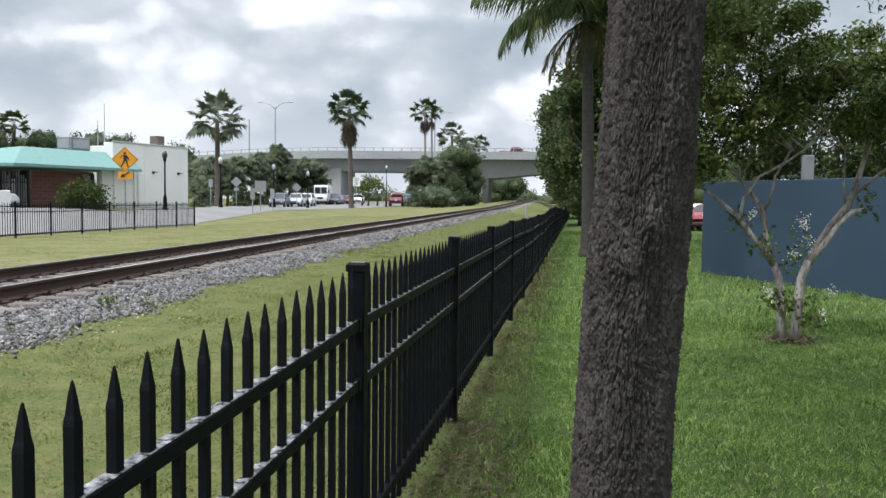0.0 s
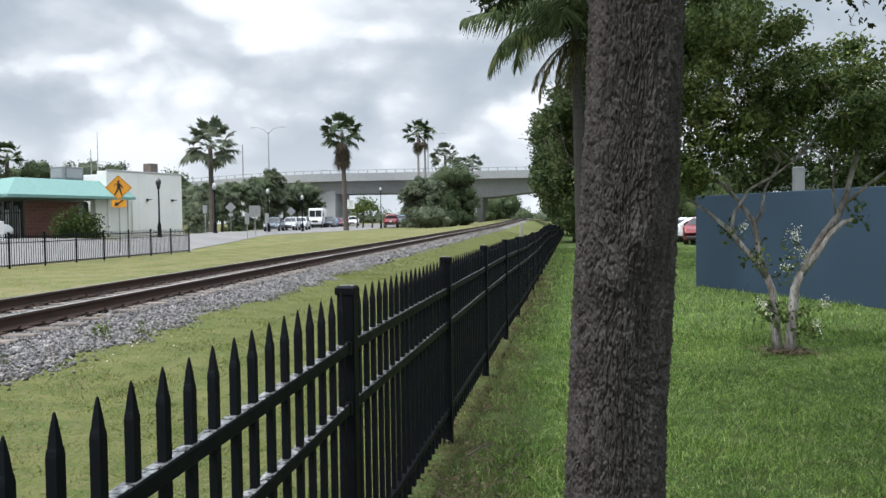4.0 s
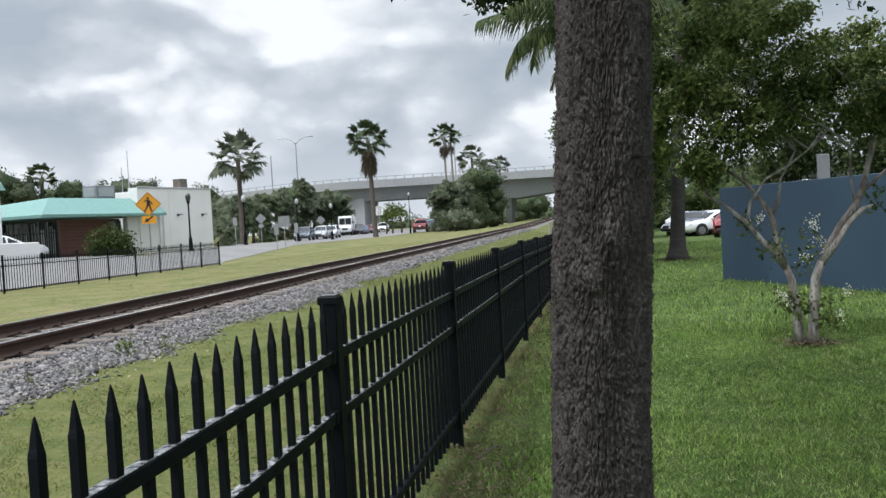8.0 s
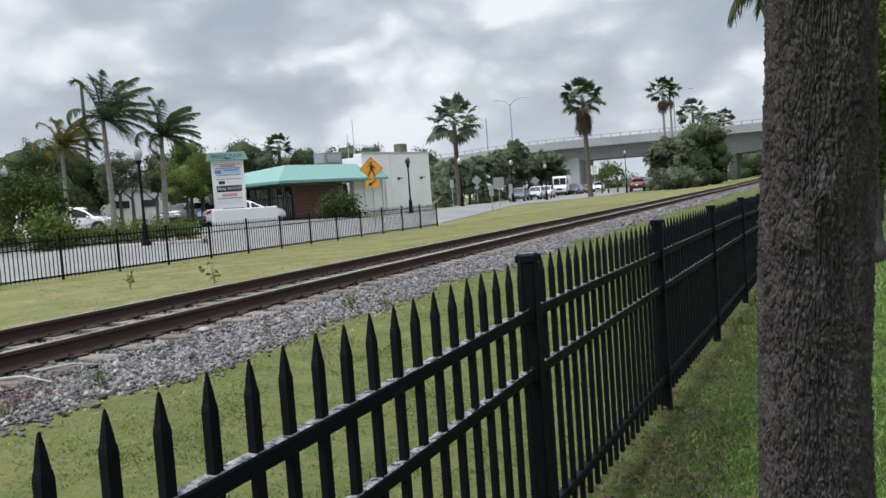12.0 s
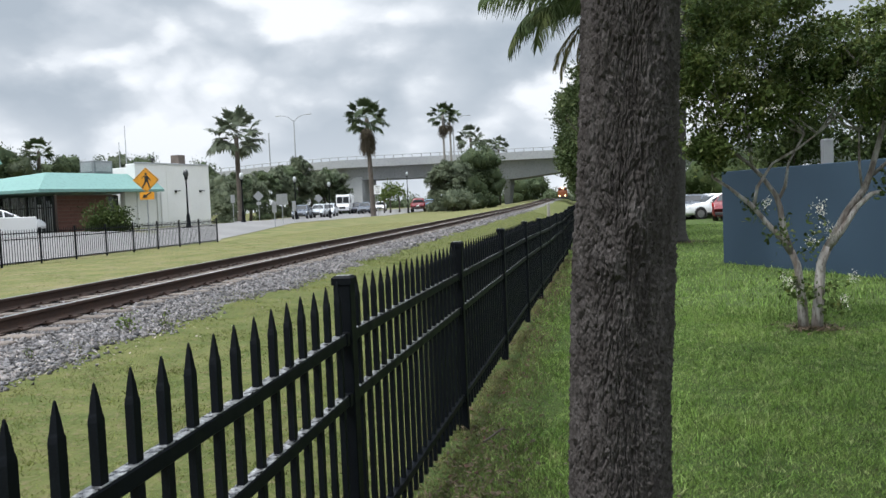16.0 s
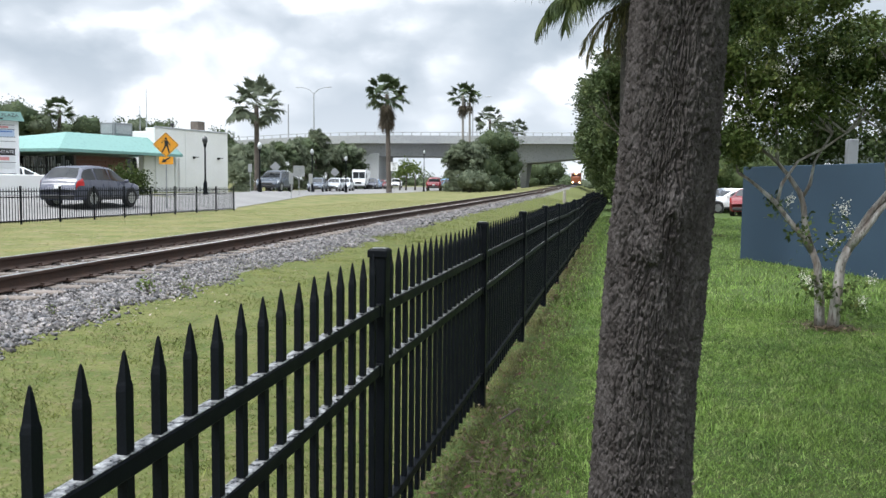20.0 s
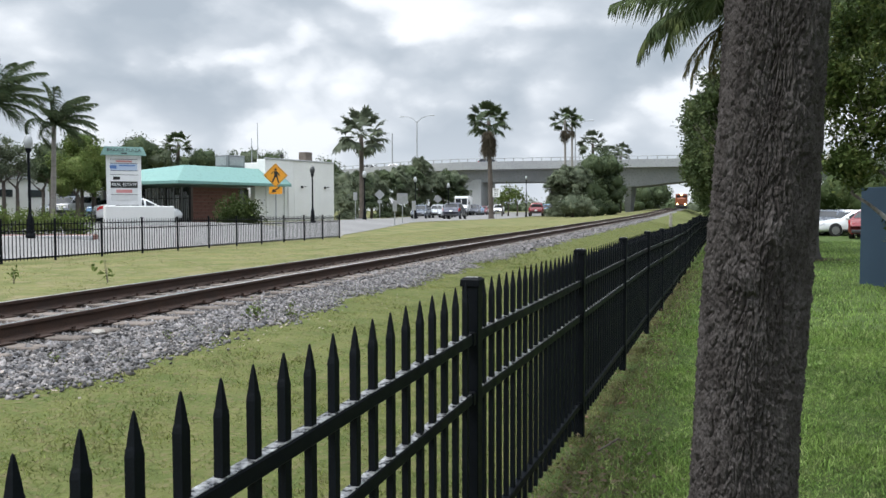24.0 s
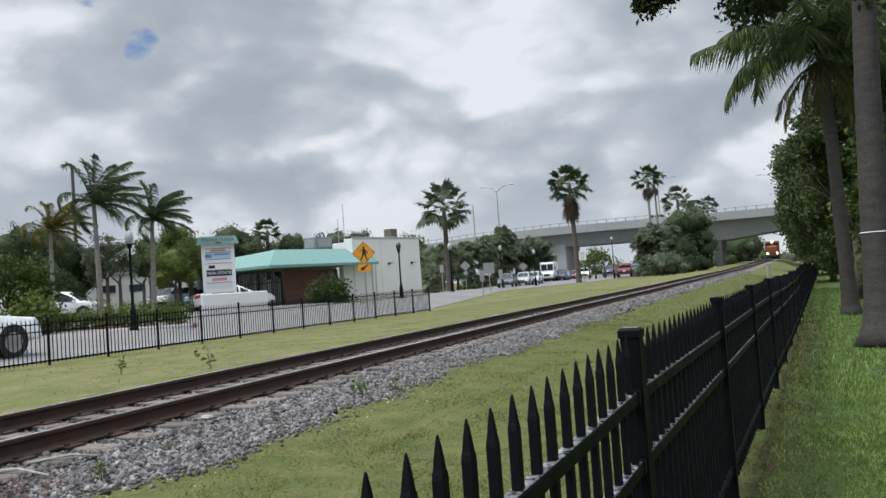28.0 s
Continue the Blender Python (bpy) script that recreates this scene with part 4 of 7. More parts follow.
def bark_trunk(name, base, lean, heights, radii, mat, parent, nu=480, nv=760, depth=0.0135, bow=None):
    """A trunk whose bark stands out in long, broken plates."""
    z = np.concatenate([np.linspace(heights[0], 0.25, 60, endpoint=False), np.linspace(0.25, 2.6, nv - 160, endpoint=False), np.linspace(2.6, heights[-1], 100)])
    r = np.interp(z, heights, radii)
    a = np.concatenate([np.linspace(np.pi - 0.3, 2 * np.pi + 0.3, nu - 60, endpoint=False), np.linspace(2 * np.pi + 0.3, 3 * np.pi - 0.3, 60, endpoint=False)])
    Z, A = np.meshgrid(z, a, indexing="ij")
    rng = np.random.default_rng(5)

    def wander(na, dz, k=0.0):
        """Smooth noise round the trunk: na knots a turn, one every dz metres up."""
        tab = rng.standard_normal((900, na))
        u = (A / (2 * np.pi) * na + k) % na
        w = Z / dz + 40
        i0, j0 = np.floor(w).astype(int), np.floor(u).astype(int)
        fw, fu = smooth01(w - i0), smooth01(u - j0)
        i0 %= 899
        a_, b_ = tab[i0, j0 % na], tab[i0, (j0 + 1) % na]
        c_, d_ = tab[i0 + 1, j0 % na], tab[i0 + 1, (j0 + 1) % na]
        return (a_ * (1 - fu) + b_ * fu) * (1 - fw) + (c_ * (1 - fu) + d_ * fu) * fw

    # furrows run where the noise crosses naught: long, braided, now and then joined
    bend_ = 0.9 * wander(26, 0.11)
    f1 = np.abs(wander(86, 0.085, bend_) + 0.3 * wander(150, 0.045, bend_))
    f2 = np.abs(wander(60, 0.035, bend_) + 0.4 * wander(150, 0.02))
    plate = np.minimum(np.clip(f1 / 0.34, 0, 1), np.clip(f2 / 0.16, 0, 1) * 0.45 + 0.55)
    rough_n = rng.standard_normal(Z.shape)
    rough_n = (rough_n + np.roll(rough_n, 1, 0) + np.roll(rough_n, 2, 0) + np.roll(rough_n, 1, 1)) * 0.12
    small = 1.8 * rough_n + 0.35 * wander(170, 0.016)
    lump = 0.006 * np.sin(A * 3 + Z * 2.1) + 0.005 * np.sin(A * 5 - Z * 3.7 + 1)
    knot = 0.022 * np.exp(-(((A - 4.95) / 0.35) ** 2 + ((Z - 1.40) / 0.09) ** 2)) + 0.02 * np.exp(-(((A - 4.5) / 0.3) ** 2 + ((Z - 1.27) / 0.06) ** 2))
    R = r[:, None] + lump + knot + depth * (plate - 0.6 + small * 0.5)
    cx = np.interp(z, [p[0] for p in lean], [p[1] for p in lean])[:, None]
    cy = np.interp(z, [p[0] for p in lean], [p[2] for p in lean])[:, None]
    v = np.stack([base[0] + cx + R * np.cos(A), base[1] + cy + R * np.sin(A), Z], -1).reshape(-1, 3)
    i, k = np.meshgrid(np.arange(nv - 1), np.arange(nu), indexing="ij")
    a0, b0 = i * nu + k, i * nu + (k + 1) % nu
    f = np.stack([a0, b0, b0 + nu, a0 + nu], -1).reshape(-1, 4)
    return soup(name, v, f, mat, parent, smooth=True)


oak = empty("oak_tree", label="oak with rough grey-brown bark growing close beside the fence", category="tree")
bark_trunk("trunk", OAK, [(-0.1, 0.26, 0), (0.45, 0.287, 0), (0.8, 0.296, 0), (1.07, 0.308, 0), (1.31, 0.322, 0), (1.48, 0.336, 0), (1.67, 0.348, 0), (1.92, 0.366, 0), (2.14, 0.379, 0), (3.0, 0.42, 0.05), (5.5, 0.5, 0.1)], [-0.1, 0.1, 0.3, 0.8, 1.4, 2.2, 3.2, 4.5, 5.5], [0.235, 0.19, 0.166, 0.158, 0.156, 0.15, 0.16, 0.14, 0.12], BARK, oak)


# ---- foliage beside the fence ----
rng = np.random.default_rng(77)
lm = Mesh()
for a, z, ln in ((0.4, 3.6, 2.6), (1.6, 4.2, 2.4), (2.6, 3.2, 2.4), (-0.6, 3.9, 2.8), (3.9, 4.6, 2.2), (5.0, 4.9, 2.2)):
    limbs(lm, rng, (0.44, 3.05, z), (math.cos(a), math.sin(a), 0.55), ln, 0.075, 2, 0.7, 0.2, 7)
lm.tube([(0.5, 3.1, 5.4), (0.6, 3.2, 7.2)], [0.12, 0.05], 8)
lm.make("bough", BARK, oak, smooth=True)
oak_blobs = [(-0.95, 6.2, 3.42, 0.16, 0.2, 0.16), (-0.5, 6.2, 3.75, 0.4, 0.5, 0.32), (-0.2, 6.3, 3.6, 0.5, 0.6, 0.42), (0.25, 6.1, 3.5, 0.5, 0.7, 0.45), (0.7, 6.0, 3.6, 0.5, 0.8, 0.5),
             (1.3, 5.4, 3.35, 0.7, 0.9, 0.6), (2.0, 5.4, 3.3, 0.8, 0.9, 0.6), (2.8, 5.3, 3.35, 0.8, 0.9, 0.6), (1.7, 4.0, 3.3, 0.8, 0.8, 0.45),
             (1.5, 7.8, 4.4, 1.0, 1.0, 0.7), (0.9, 4.4, 4.6, 1.2, 1.2, 0.6), (0.3, 5.2, 4.9, 1.0, 1.2, 0.6), (2.4, 4.8, 4.5, 1.2, 1.2, 0.6)]
v, f = leaf_cloud(rng, ragged(oak_blobs, 78, 5, 0.8), 11000, 0.028, long=2.1)
soup("crown", v, f, OAKLEAF, oak)

high_blobs = [(0.5, 3.0, 4.9, 1.5, 1.5, 0.7), (-0.6, 2.4, 5.2, 1.1, 1.3, 0.6), (1.7, 2.4, 4.8, 1.3, 1.3, 0.7), (0.7, 1.2, 5.0, 1.4, 1.2, 0.6), (0.4, 3.4, 6.2, 1.8, 1.8, 0.9), (2.9, 3.6, 4.7, 1.2, 1.3, 0.7), (-0.5, 4.2, 5.4, 1.0, 1.2, 0.6)]
v, f = leaf_cloud(rng, ragged(high_blobs, 80, 4, 0.85), 3600, 0.05, long=2.0)
soup("high_crown", v, f, OAKLEAF, oak)

# crape myrtle: several pale stems from one root, open above, white flower heads
myrtle = empty("crape_myrtle", label="multi-stemmed crape myrtle with peeling pale bark and white flowers", category="tree")
MX, MY = 2.38, 9.37
stems = [
    ((0.055, 0.03), [(-0.08, 0, -0.02), (-0.09, 0.01, 0.3), (-0.13, 0, 0.68), (-0.19, 0, 0.84)]),
    ((0.036, 0.012), [(-0.19, 0, 0.82), (-0.29, -0.04, 0.98), (-0.42, -0.06, 1.12), (-0.58, -0.05, 1.33), (-0.8, 0, 1.53), (-0.95, 0.05, 1.64)]),
    ((0.036, 0.014), [(-0.19, 0, 0.82), (-0.25, 0.05, 1.05), (-0.28, 0.06, 1.3), (-0.31, 0.08, 1.42), (-0.44, 0.1, 1.62), (-0.56, 0.1, 1.76), (-0.78, 0.15, 1.95)]),
    ((0.018, 0.008), [(-0.29, 0.07, 1.38), (-0.22, 0.08, 1.52), (-0.18, 0.1, 1.76), (-0.02, 0.1, 2.05)]),
    ((0.016, 0.008), [(-0.56, -0.05, 1.31), (-0.52, -0.04, 1.52), (-0.36, 0, 1.76), (-0.1, 0.05, 1.9), (0.1, 0.05, 2.05)]),
    ((0.02, 0.01), [(-0.55, 0.1, 1.74), (-0.56, 0.1, 2.0), (-0.6, 0.1, 2.3)]),
    ((0.06, 0.04), [(0.04, -0.02, -0.02), (0.07, 0, 0.3), (0.1, 0, 0.7), (0.17, 0, 0.87)]),
    ((0.044, 0.022), [(0.16, 0, 0.84), (0.24, 0, 1.0), (0.36, 0.02, 1.22), (0.54, 0.04, 1.45), (0.62, 0.06, 1.65), (0.67, 0.08, 1.82), (0.78, 0.1, 2.2)]),
    ((0.034, 0.02), [(0.2, -0.04, 0.9), (0.3, -0.05, 1.05), (0.44, -0.05, 1.27), (0.58, -0.04, 1.4), (0.68, -0.02, 1.42)]),
    ((0.02, 0.01), [(0.63, 0.05, 1.6), (0.85, 0.1, 1.78), (1.15, 0.15, 2.0)]),
    ((0.012, 0.007), [(0.52, 0.04, 1.45), (0.5, 0.05, 1.7), (0.5, 0.05, 2.05)]),
]
for (r0, r1), st in stems:
    n = len(st)
    Mesh().tube([(MX + a, MY + b, c) for a, b, c in st], [r0 + (r1 - r0) * i / (n - 1) + 0.004 * (i % 2) for i in range(n)], 9).make("stem", MYRTLEBARK, myrtle, smooth=True)
tw = Mesh()
for _, st in stems:
    a, b, c = st[-1]
    if c < 1.45:
        continue
    for k in range(3):
        limbs(tw, rng, (MX + a, MY + b, c), (rng.normal(0, 0.7), rng.normal(0, 0.7), 0.8), 0.6, 0.014, 1, 0.7, 0.2, 4)
tagged(tw.make("twig", MYRTLEBARK, myrtle), kind="stuff")
mb = [(MX - 0.75, MY, 2.25, 0.6, 0.7, 0.42), (MX - 0.1, MY + 0.1, 2.45, 0.7, 0.7, 0.45), (MX + 0.75, MY, 2.4, 0.7, 0.7, 0.45), (MX + 1.4, MY + 0.2, 2.3, 0.6, 0.6, 0.45), (MX - 1.1, MY + 0.1, 2.75, 0.5, 0.6, 0.5), (MX - 0.1, MY, 2.95, 0.8, 0.9, 0.42), (MX + 0.8, MY, 2.9, 0.6, 0.8, 0.36), (MX - 0.95, MY - 0.1, 1.85, 0.25, 0.3, 0.18), (MX + 1.35, MY + 0.2, 1.95, 0.35, 0.4, 0.25), (MX - 0.7, MY, 3.4, 0.8, 1.0, 0.42), (MX + 1.5, MY, 3.0, 0.5, 0.6, 0.35)]
v, f = leaf_cloud(rng, ragged(mb, 79, 5, 0.8), 9500, 0.029, long=2.1)
soup("crown", v, f, MYRTLELEAF, myrtle)
sb = [(MX + 0.03, MY - 0.05, 0.98, 0.09, 0.1, 0.24), (MX - 0.05, MY - 0.05, 0.38, 0.06, 0.06, 0.16), (MX - 0.3, MY - 0.05, 1.02, 0.08, 0.08, 0.12), (MX + 0.26, MY, 0.44, 0.17, 0.1, 0.08), (MX + 0.2, MY - 0.04, 0.26, 0.12, 0.08, 0.05), (MX - 0.2, MY, 0.5, 0.08, 0.08, 0.1), (MX + 0.72, MY, 1.5, 0.1, 0.1, 0.14), (MX - 0.55, MY, 1.25, 0.08, 0.08, 0.1)]
for blob in sb:
    v, f = leaf_cloud(rng, [blob], 1000, 0.038, long=1.7)
    tagged(soup("shoot", v, f, MYRTLELEAF, myrtle), kind="stuff")
for fx, fy, fz in ((0.07, -0.06, 1.31), (0.12, -0.06, 1.27), (0.14, -0.05, 1.06), (0.0, -0.06, 0.9), (-0.25, -0.05, 0.57), (-0.2, -0.05, 0.5), (0.41, 0, 0.55), (0.34, -0.02, 0.33), (-0.45, -0.05, 1.36), (0.9, 0, 2.1), (-1.1, 0, 2.3), (1.6, 0, 2.3), (-1.25, -0.3, 2.45), (-1.35, -0.2, 2.75), (-1.0, -0.4, 2.9), (-0.7, -0.5, 2.6), (-0.45, -0.55, 2.3), (-0.95, -0.35, 2.15), (-0.2, -0.6, 2.75), (0.3, -0.55, 2.5), (-1.2, -0.2, 2.05), (-0.55, -0.5, 3.1), (-1.3, -0.1, 3.15), (0.75, -0.5, 2.75), (1.15, -0.4, 2.4)):
    v, f = leaf_cloud(rng, [(MX + fx, MY + fy, fz, 0.06, 0.06, 0.07)], 700, 0.018, long=1.1)
    tagged(soup("flower_head", v, f, FLOWER, myrtle), kind="stuff")

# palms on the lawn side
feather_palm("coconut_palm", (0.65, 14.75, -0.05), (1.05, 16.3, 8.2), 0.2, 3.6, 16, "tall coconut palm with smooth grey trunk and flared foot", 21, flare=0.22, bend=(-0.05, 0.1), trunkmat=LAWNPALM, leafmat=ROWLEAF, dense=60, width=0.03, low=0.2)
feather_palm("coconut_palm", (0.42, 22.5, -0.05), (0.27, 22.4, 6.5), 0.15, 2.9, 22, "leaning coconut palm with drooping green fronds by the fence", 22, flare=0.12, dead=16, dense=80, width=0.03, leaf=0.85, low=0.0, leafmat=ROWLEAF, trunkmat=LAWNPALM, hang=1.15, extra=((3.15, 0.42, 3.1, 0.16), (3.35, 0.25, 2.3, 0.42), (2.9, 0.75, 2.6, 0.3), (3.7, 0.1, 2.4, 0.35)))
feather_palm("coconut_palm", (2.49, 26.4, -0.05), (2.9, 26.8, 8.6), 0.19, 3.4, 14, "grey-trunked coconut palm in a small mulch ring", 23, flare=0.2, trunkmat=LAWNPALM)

# a pale cord tied round the nearest palm
cord = Mesh().lathe([(0.218, -0.01), (0.226, -0.005), (0.226, 0.005), (0.218, 0.01)], 20).make("trunk_cord", SIGNWHITE)
cord.matrix_basis = pose(0.70, 15.15, 1.76)
tagged(cord, "pale cord tied round a grey palm trunk", "cord")

# the row of trees along the fence farther off
right_row = [
    ("oak_row", (0.9, 30, 0), 7.0, [(0.1, 30.5, 5.0, 0.7, 1.4, 0.9), (0.7, 31, 4.4, 1.3, 1.8, 1.2), (1.9, 31, 5.4, 1.5, 2, 1.5), (0.6, 32, 6.4, 0.9, 1.4, 0.9), (0.0, 31.5, 3.2, 0.6, 1.0, 0.6), (1.2, 30, 3.2, 1.2, 1.2, 0.8), (1.2, 31, 2.0, 1.2, 1.2, 0.8), (1.0, 28.5, 8.4, 1.1, 1.5, 1.2), (2.3, 28.5, 7.0, 1.4, 1.6, 1.4), (3.0, 27.5, 9.2, 1.6, 1.8, 1.3), (1.5, 29, 6.2, 1.0, 1.4, 1.0), (3.6, 28, 6.0, 1.4, 1.6, 1.2), (4.6, 28.5, 7.6, 1.5, 1.6, 1.4)], ROWLEAF, 101),
    ("oak_row", (0.6, 38, 0), 6.5, [(-0.6, 38, 4.0, 1.1, 2.2, 1.3), (0.4, 39, 4.8, 1.6, 2.4, 1.6), (0.2, 39, 2.6, 1.2, 1.8, 0.9), (1.6, 38, 3.4, 1.6, 2, 1.3), (1.2, 39, 1.4, 1.4, 2, 0.8)], ROWLEAF, 102),
    ("oak_row", (0.3, 52, 0), 6.5, [(-1.0, 52, 4.2, 1.4, 3, 1.2), (0.4, 53, 4.6, 1.8, 3, 1.6), (-0.4, 55, 2.2, 1.2, 3, 0.9), (1.8, 52, 3.8, 2, 3, 1.6), (0.6, 53, 1.4, 1.5, 3, 0.8)], ROWLEAF, 103),
    ("oak_row", (0.6, 72, 0), 6.5, [(-1.3, 72, 4.4, 1.8, 4, 1.4), (0.6, 74, 4.6, 2.2, 4, 1.9), (-0.4, 78, 2.2, 1.6, 4, 1.2), (2.8, 72, 4, 2.4, 4, 2), (0.8, 74, 1.6, 1.8, 4, 1.0)], ROWLEAF, 104),
    ("oak_row", (0.5, 105, 0), 7.5, [(-1.2, 105, 4.2, 2.2, 5, 1.9), (1.5, 106, 5, 3, 5, 2.4), (-0.9, 112, 2.4, 2, 5, 1.6), (5, 105, 5, 3, 5, 2.4)], ROWLEAF, 105),
    ("oak_row", (0.5, 170, 0.3), 9, [(-2.6, 170, 5.0, 3, 7, 2.6), (2, 172, 6, 5, 8, 3.6), (10, 172, 6, 6, 8, 4), (-2.4, 185, 3.5, 2.6, 8, 2.4)], ROWLEAF, 106),
]
for nm, base, h, blobs, mat, seed in right_row:
    broad_tree("roadside_tree", base, h, blobs, mat, "dense dark green tree leaning over the black fence", seed, per=3200 if base[1] < 60 else 1000, size=0.085 if base[1] < 60 else 0.19, trunk=0.16, core=0.0 if base[1] < 35 else 0.6, reach=0.16, long=1.9, rag=7)
for k, (x, y, r) in enumerate(((7.6, 34, 1.2), (1.25, 25.5, 0.42), (10.0, 30, 1.2))):
    broad_tree("small_tree", (x, y, 0), 4.4, [(x, y, 1.3, r * 0.8, r * 0.8, 0.7), (x - 0.5, y, 2.6, r, r, 0.9), (x + 0.6, y, 3.2, r * 1.2, r, 1.0), (x, y, 4.2, r * 1.4, r * 1.2, 1.0)], LIMELEAF if k % 2 else ROWLEAF, "small leafy tree on the lawn before parked cars", 130 + k, per=1300, size=0.12, trunk=0.07)

# ---- grass ----
def grass(name, n, where, height, width, mat, seed, label, lean=0.5, near=False):
    rng = np.random.default_rng(seed)
    x, y = where(rng, n)
    n = len(x)
    z = ground_z(x, y)
    tuft = np.sin(x * 5.3 + 2.1 * np.sin(y * 4.1)) * np.sin(y * 6.7 + 1.9 * np.sin(x * 3.3))
    h = height * rng.lognormal(0, 0.35, n) * (0.75 + 0.5 * np.sin(x * 1.7 + 2 * np.sin(y * 1.1)) ** 2) * (1 + 0.45 * tuft)
    a = rng.random(n) * 2 * np.pi
    w = np.stack([np.cos(a), np.sin(a), np.zeros(n)], -1) * (width * rng.uniform(0.7, 1.4, n))[:, None] / 2
    b = rng.random(n) * 2 * np.pi
    tip = np.stack([np.cos(b) * h * lean * rng.random(n), np.sin(b) * h * lean * rng.random(n), h], -1)
    root = np.stack([x, y, z - 0.005], -1)
    mid = root + tip * np.array([0.35, 0.35, 0.6])
    k = 4 if near else 3
    v = np.stack([root - w, mid - w * 0.7, root + tip, mid + w * 0.7][:k] if near else [root - w, root + w, root + tip], 1).reshape(-1, 3)
    f = np.arange(k)[None] + k * np.arange(n)[:, None]
    return tagged(soup(name, v, f, mat), label, "grass", kind="stuff")


def lawn_near(rng, n):
    y = 1.6 + 9.5 * rng.random(n) ** 1.35
    x = -0.55 + (6.5) * rng.random(n)
    k = (x < 0.75 * y + 0.6) & ~((np.hypot(x - 0.29, y - 3.0) < 0.19))
    dry = (x < -0.2 + 0.15 * np.sin(y * 2.3) + 0.3 * np.clip((5 - y) / 3, 0, 1)) & (rng.random(n) < 0.62)
    k &= ~dry
    return x[k], y[k]


def lawn_far(rng, n):
    y = 10 + 32 * rng.random(n) ** 1.5
    x = -0.6 + 15 * rng.random(n)
    k = x < 0.55 * y + 0.5
    return x[k], y[k]


def lawn_edge(rng, n):
    y = 1.2 + 20 * rng.random(n) ** 1.6
    x = -0.85 + (0.55 + 0.45 * np.clip((6 - y) / 4, 0, 1)) * rng.random(n) ** 1.3 + 0.1 * rng.standard_normal(n)
    return x, y


def verge_near(rng, n):
    y = -0.5 + 22 * rng.random(n) ** 1.25
    lo = track_x(y) + 2.12 + 0.3 * np.sin(y * 1.1 + 1) * np.sin(y * 0.37) + 0.15 * np.sin(y * 3.7) - np.abs(0.22 * rng.standard_normal(n))
    x = lo + (-0.55 - lo) * rng.random(n) ** 0.9
    return x, y


def verge_far(rng, n):
    y = 20 + 60 * rng.random(n) ** 1.3
    lo = track_x(y) + 2.2
    x = lo + (-0.6 - lo) * rng.random(n)
    return x, y


def strip_far(rng, n):
    y = 1 + 60 * rng.random(n) ** 1.2
    hi = track_x(y) - 1.7
    x = hi - (hi + 17.6) * rng.random(n)
    return x, y


grass("lawn_grass", 430000, lawn_near, 0.029, 0.007, GRASSBLADE, 1, "lush green mown lawn grass", lean=1.5, near=True)
grass("lawn_grass_beyond", 160000, lawn_far, 0.045, 0.016, GRASSBLADE, 2, "green mown lawn towards the blue wall", lean=0.9)
grass("dry_edge_grass", 60000, lawn_edge, 0.026, 0.0055, DRYBLADE, 3, "dry brown clippings along the fence", lean=1.6)
grass("verge_grass", 260000, verge_near, 0.016, 0.008, VERGEBLADE, 4, "short yellow-green grass between fence and track", lean=1.9)
grass("verge_grass_beyond", 90000, verge_far, 0.03, 0.010, VERGEBLADE, 5, "short yellow-green grass beside the track", lean=0.8)
grass("street_verge_grass", 130000, strip_far, 0.013, 0.013, TURFBLADE, 6, "sparse yellow-green grass between track and street", lean=2.2)


def weed(x, y, h, n, seed, name="weed"):
    rng = np.random.default_rng(seed)
    g = float(ground_z(x, y))
    ob = empty(name, label="small leafy weed growing beside the ballast", category="weed")
    v, f = leaf_cloud(rng, [(x, y, g + h * 0.55, h * 0.4, h * 0.4, h * 0.45)], n, h * 0.12, long=2.0)
    soup("leaves", v, f, LIMELEAF, ob)
    for k in range(4):
        Mesh().tube([(x, y, g - 0.02), (x + rng.normal(0, h * 0.2), y + rng.normal(0, h * 0.2), g + h * 0.9)], [0.006, 0.002], 4).make("stalk", DARKTRUNK, ob)


for i, (x, y, h, n) in enumerate(((-10.6, 12.6, 0.5, 300), (-5.25, 9.0, 0.24, 900), (-5.05, 9.5, 0.18, 700), (-5.0, 4.8, 0.16, 700), (-4.9, 3.9, 0.14, 500), (-12.2, 12.0, 0.3, 500), (-5.3, 5.8, 0.12, 500), (-5.2, 7.2, 0.13, 500))):
    weed(x, y, h, n, 300 + i)

litter("soil_ring", 900, MX, MY - 0.05, 0.16, 0.16, 0.02, SOIL, 41, "brown bare soil and mulch round the myrtle's foot")
litter("soil_ring", 900, 2.49, 26.4, 0.42, 0.42, 0.03, LITTER, 42, "brown mulch ring round a palm's foot")
litter("fence_litter", 1500, -0.5, 16.0, 0.13, 6.5, 0.022, LITTER, 43, "orange-brown litter and bare soil under the fence")
litter("dry_leaves", 420, -0.2, 3.3, 0.35, 1.2, 0.02, DEADLEAF, 44, "dry leaves and clippings lying on the lawn edge")
litter("bare_soil", 1500, -0.42, 3.2, 0.16, 1.3, 0.018, SOIL, 45, "brown crumbs of bare soil along the fence foot")


# ---- plaza building: brick and glass under a teal roof, white block behind ----
plaza_building = empty("plaza_building", label="single-storey shop with teal metal roof, red brick and white block", category="building")
bc, br = Vector((-29.65, 41.24, 0)), Vector((-26.3, 54.7, 0))
bd = (br - bc).normalized()
bm_ = Matrix.Translation((bc.x, bc.y, 0.15)) @ Matrix.Rotation(math.atan2(bd.y, bd.x), 4, "Z")
# local x runs along the street front, local y (plus) into the building


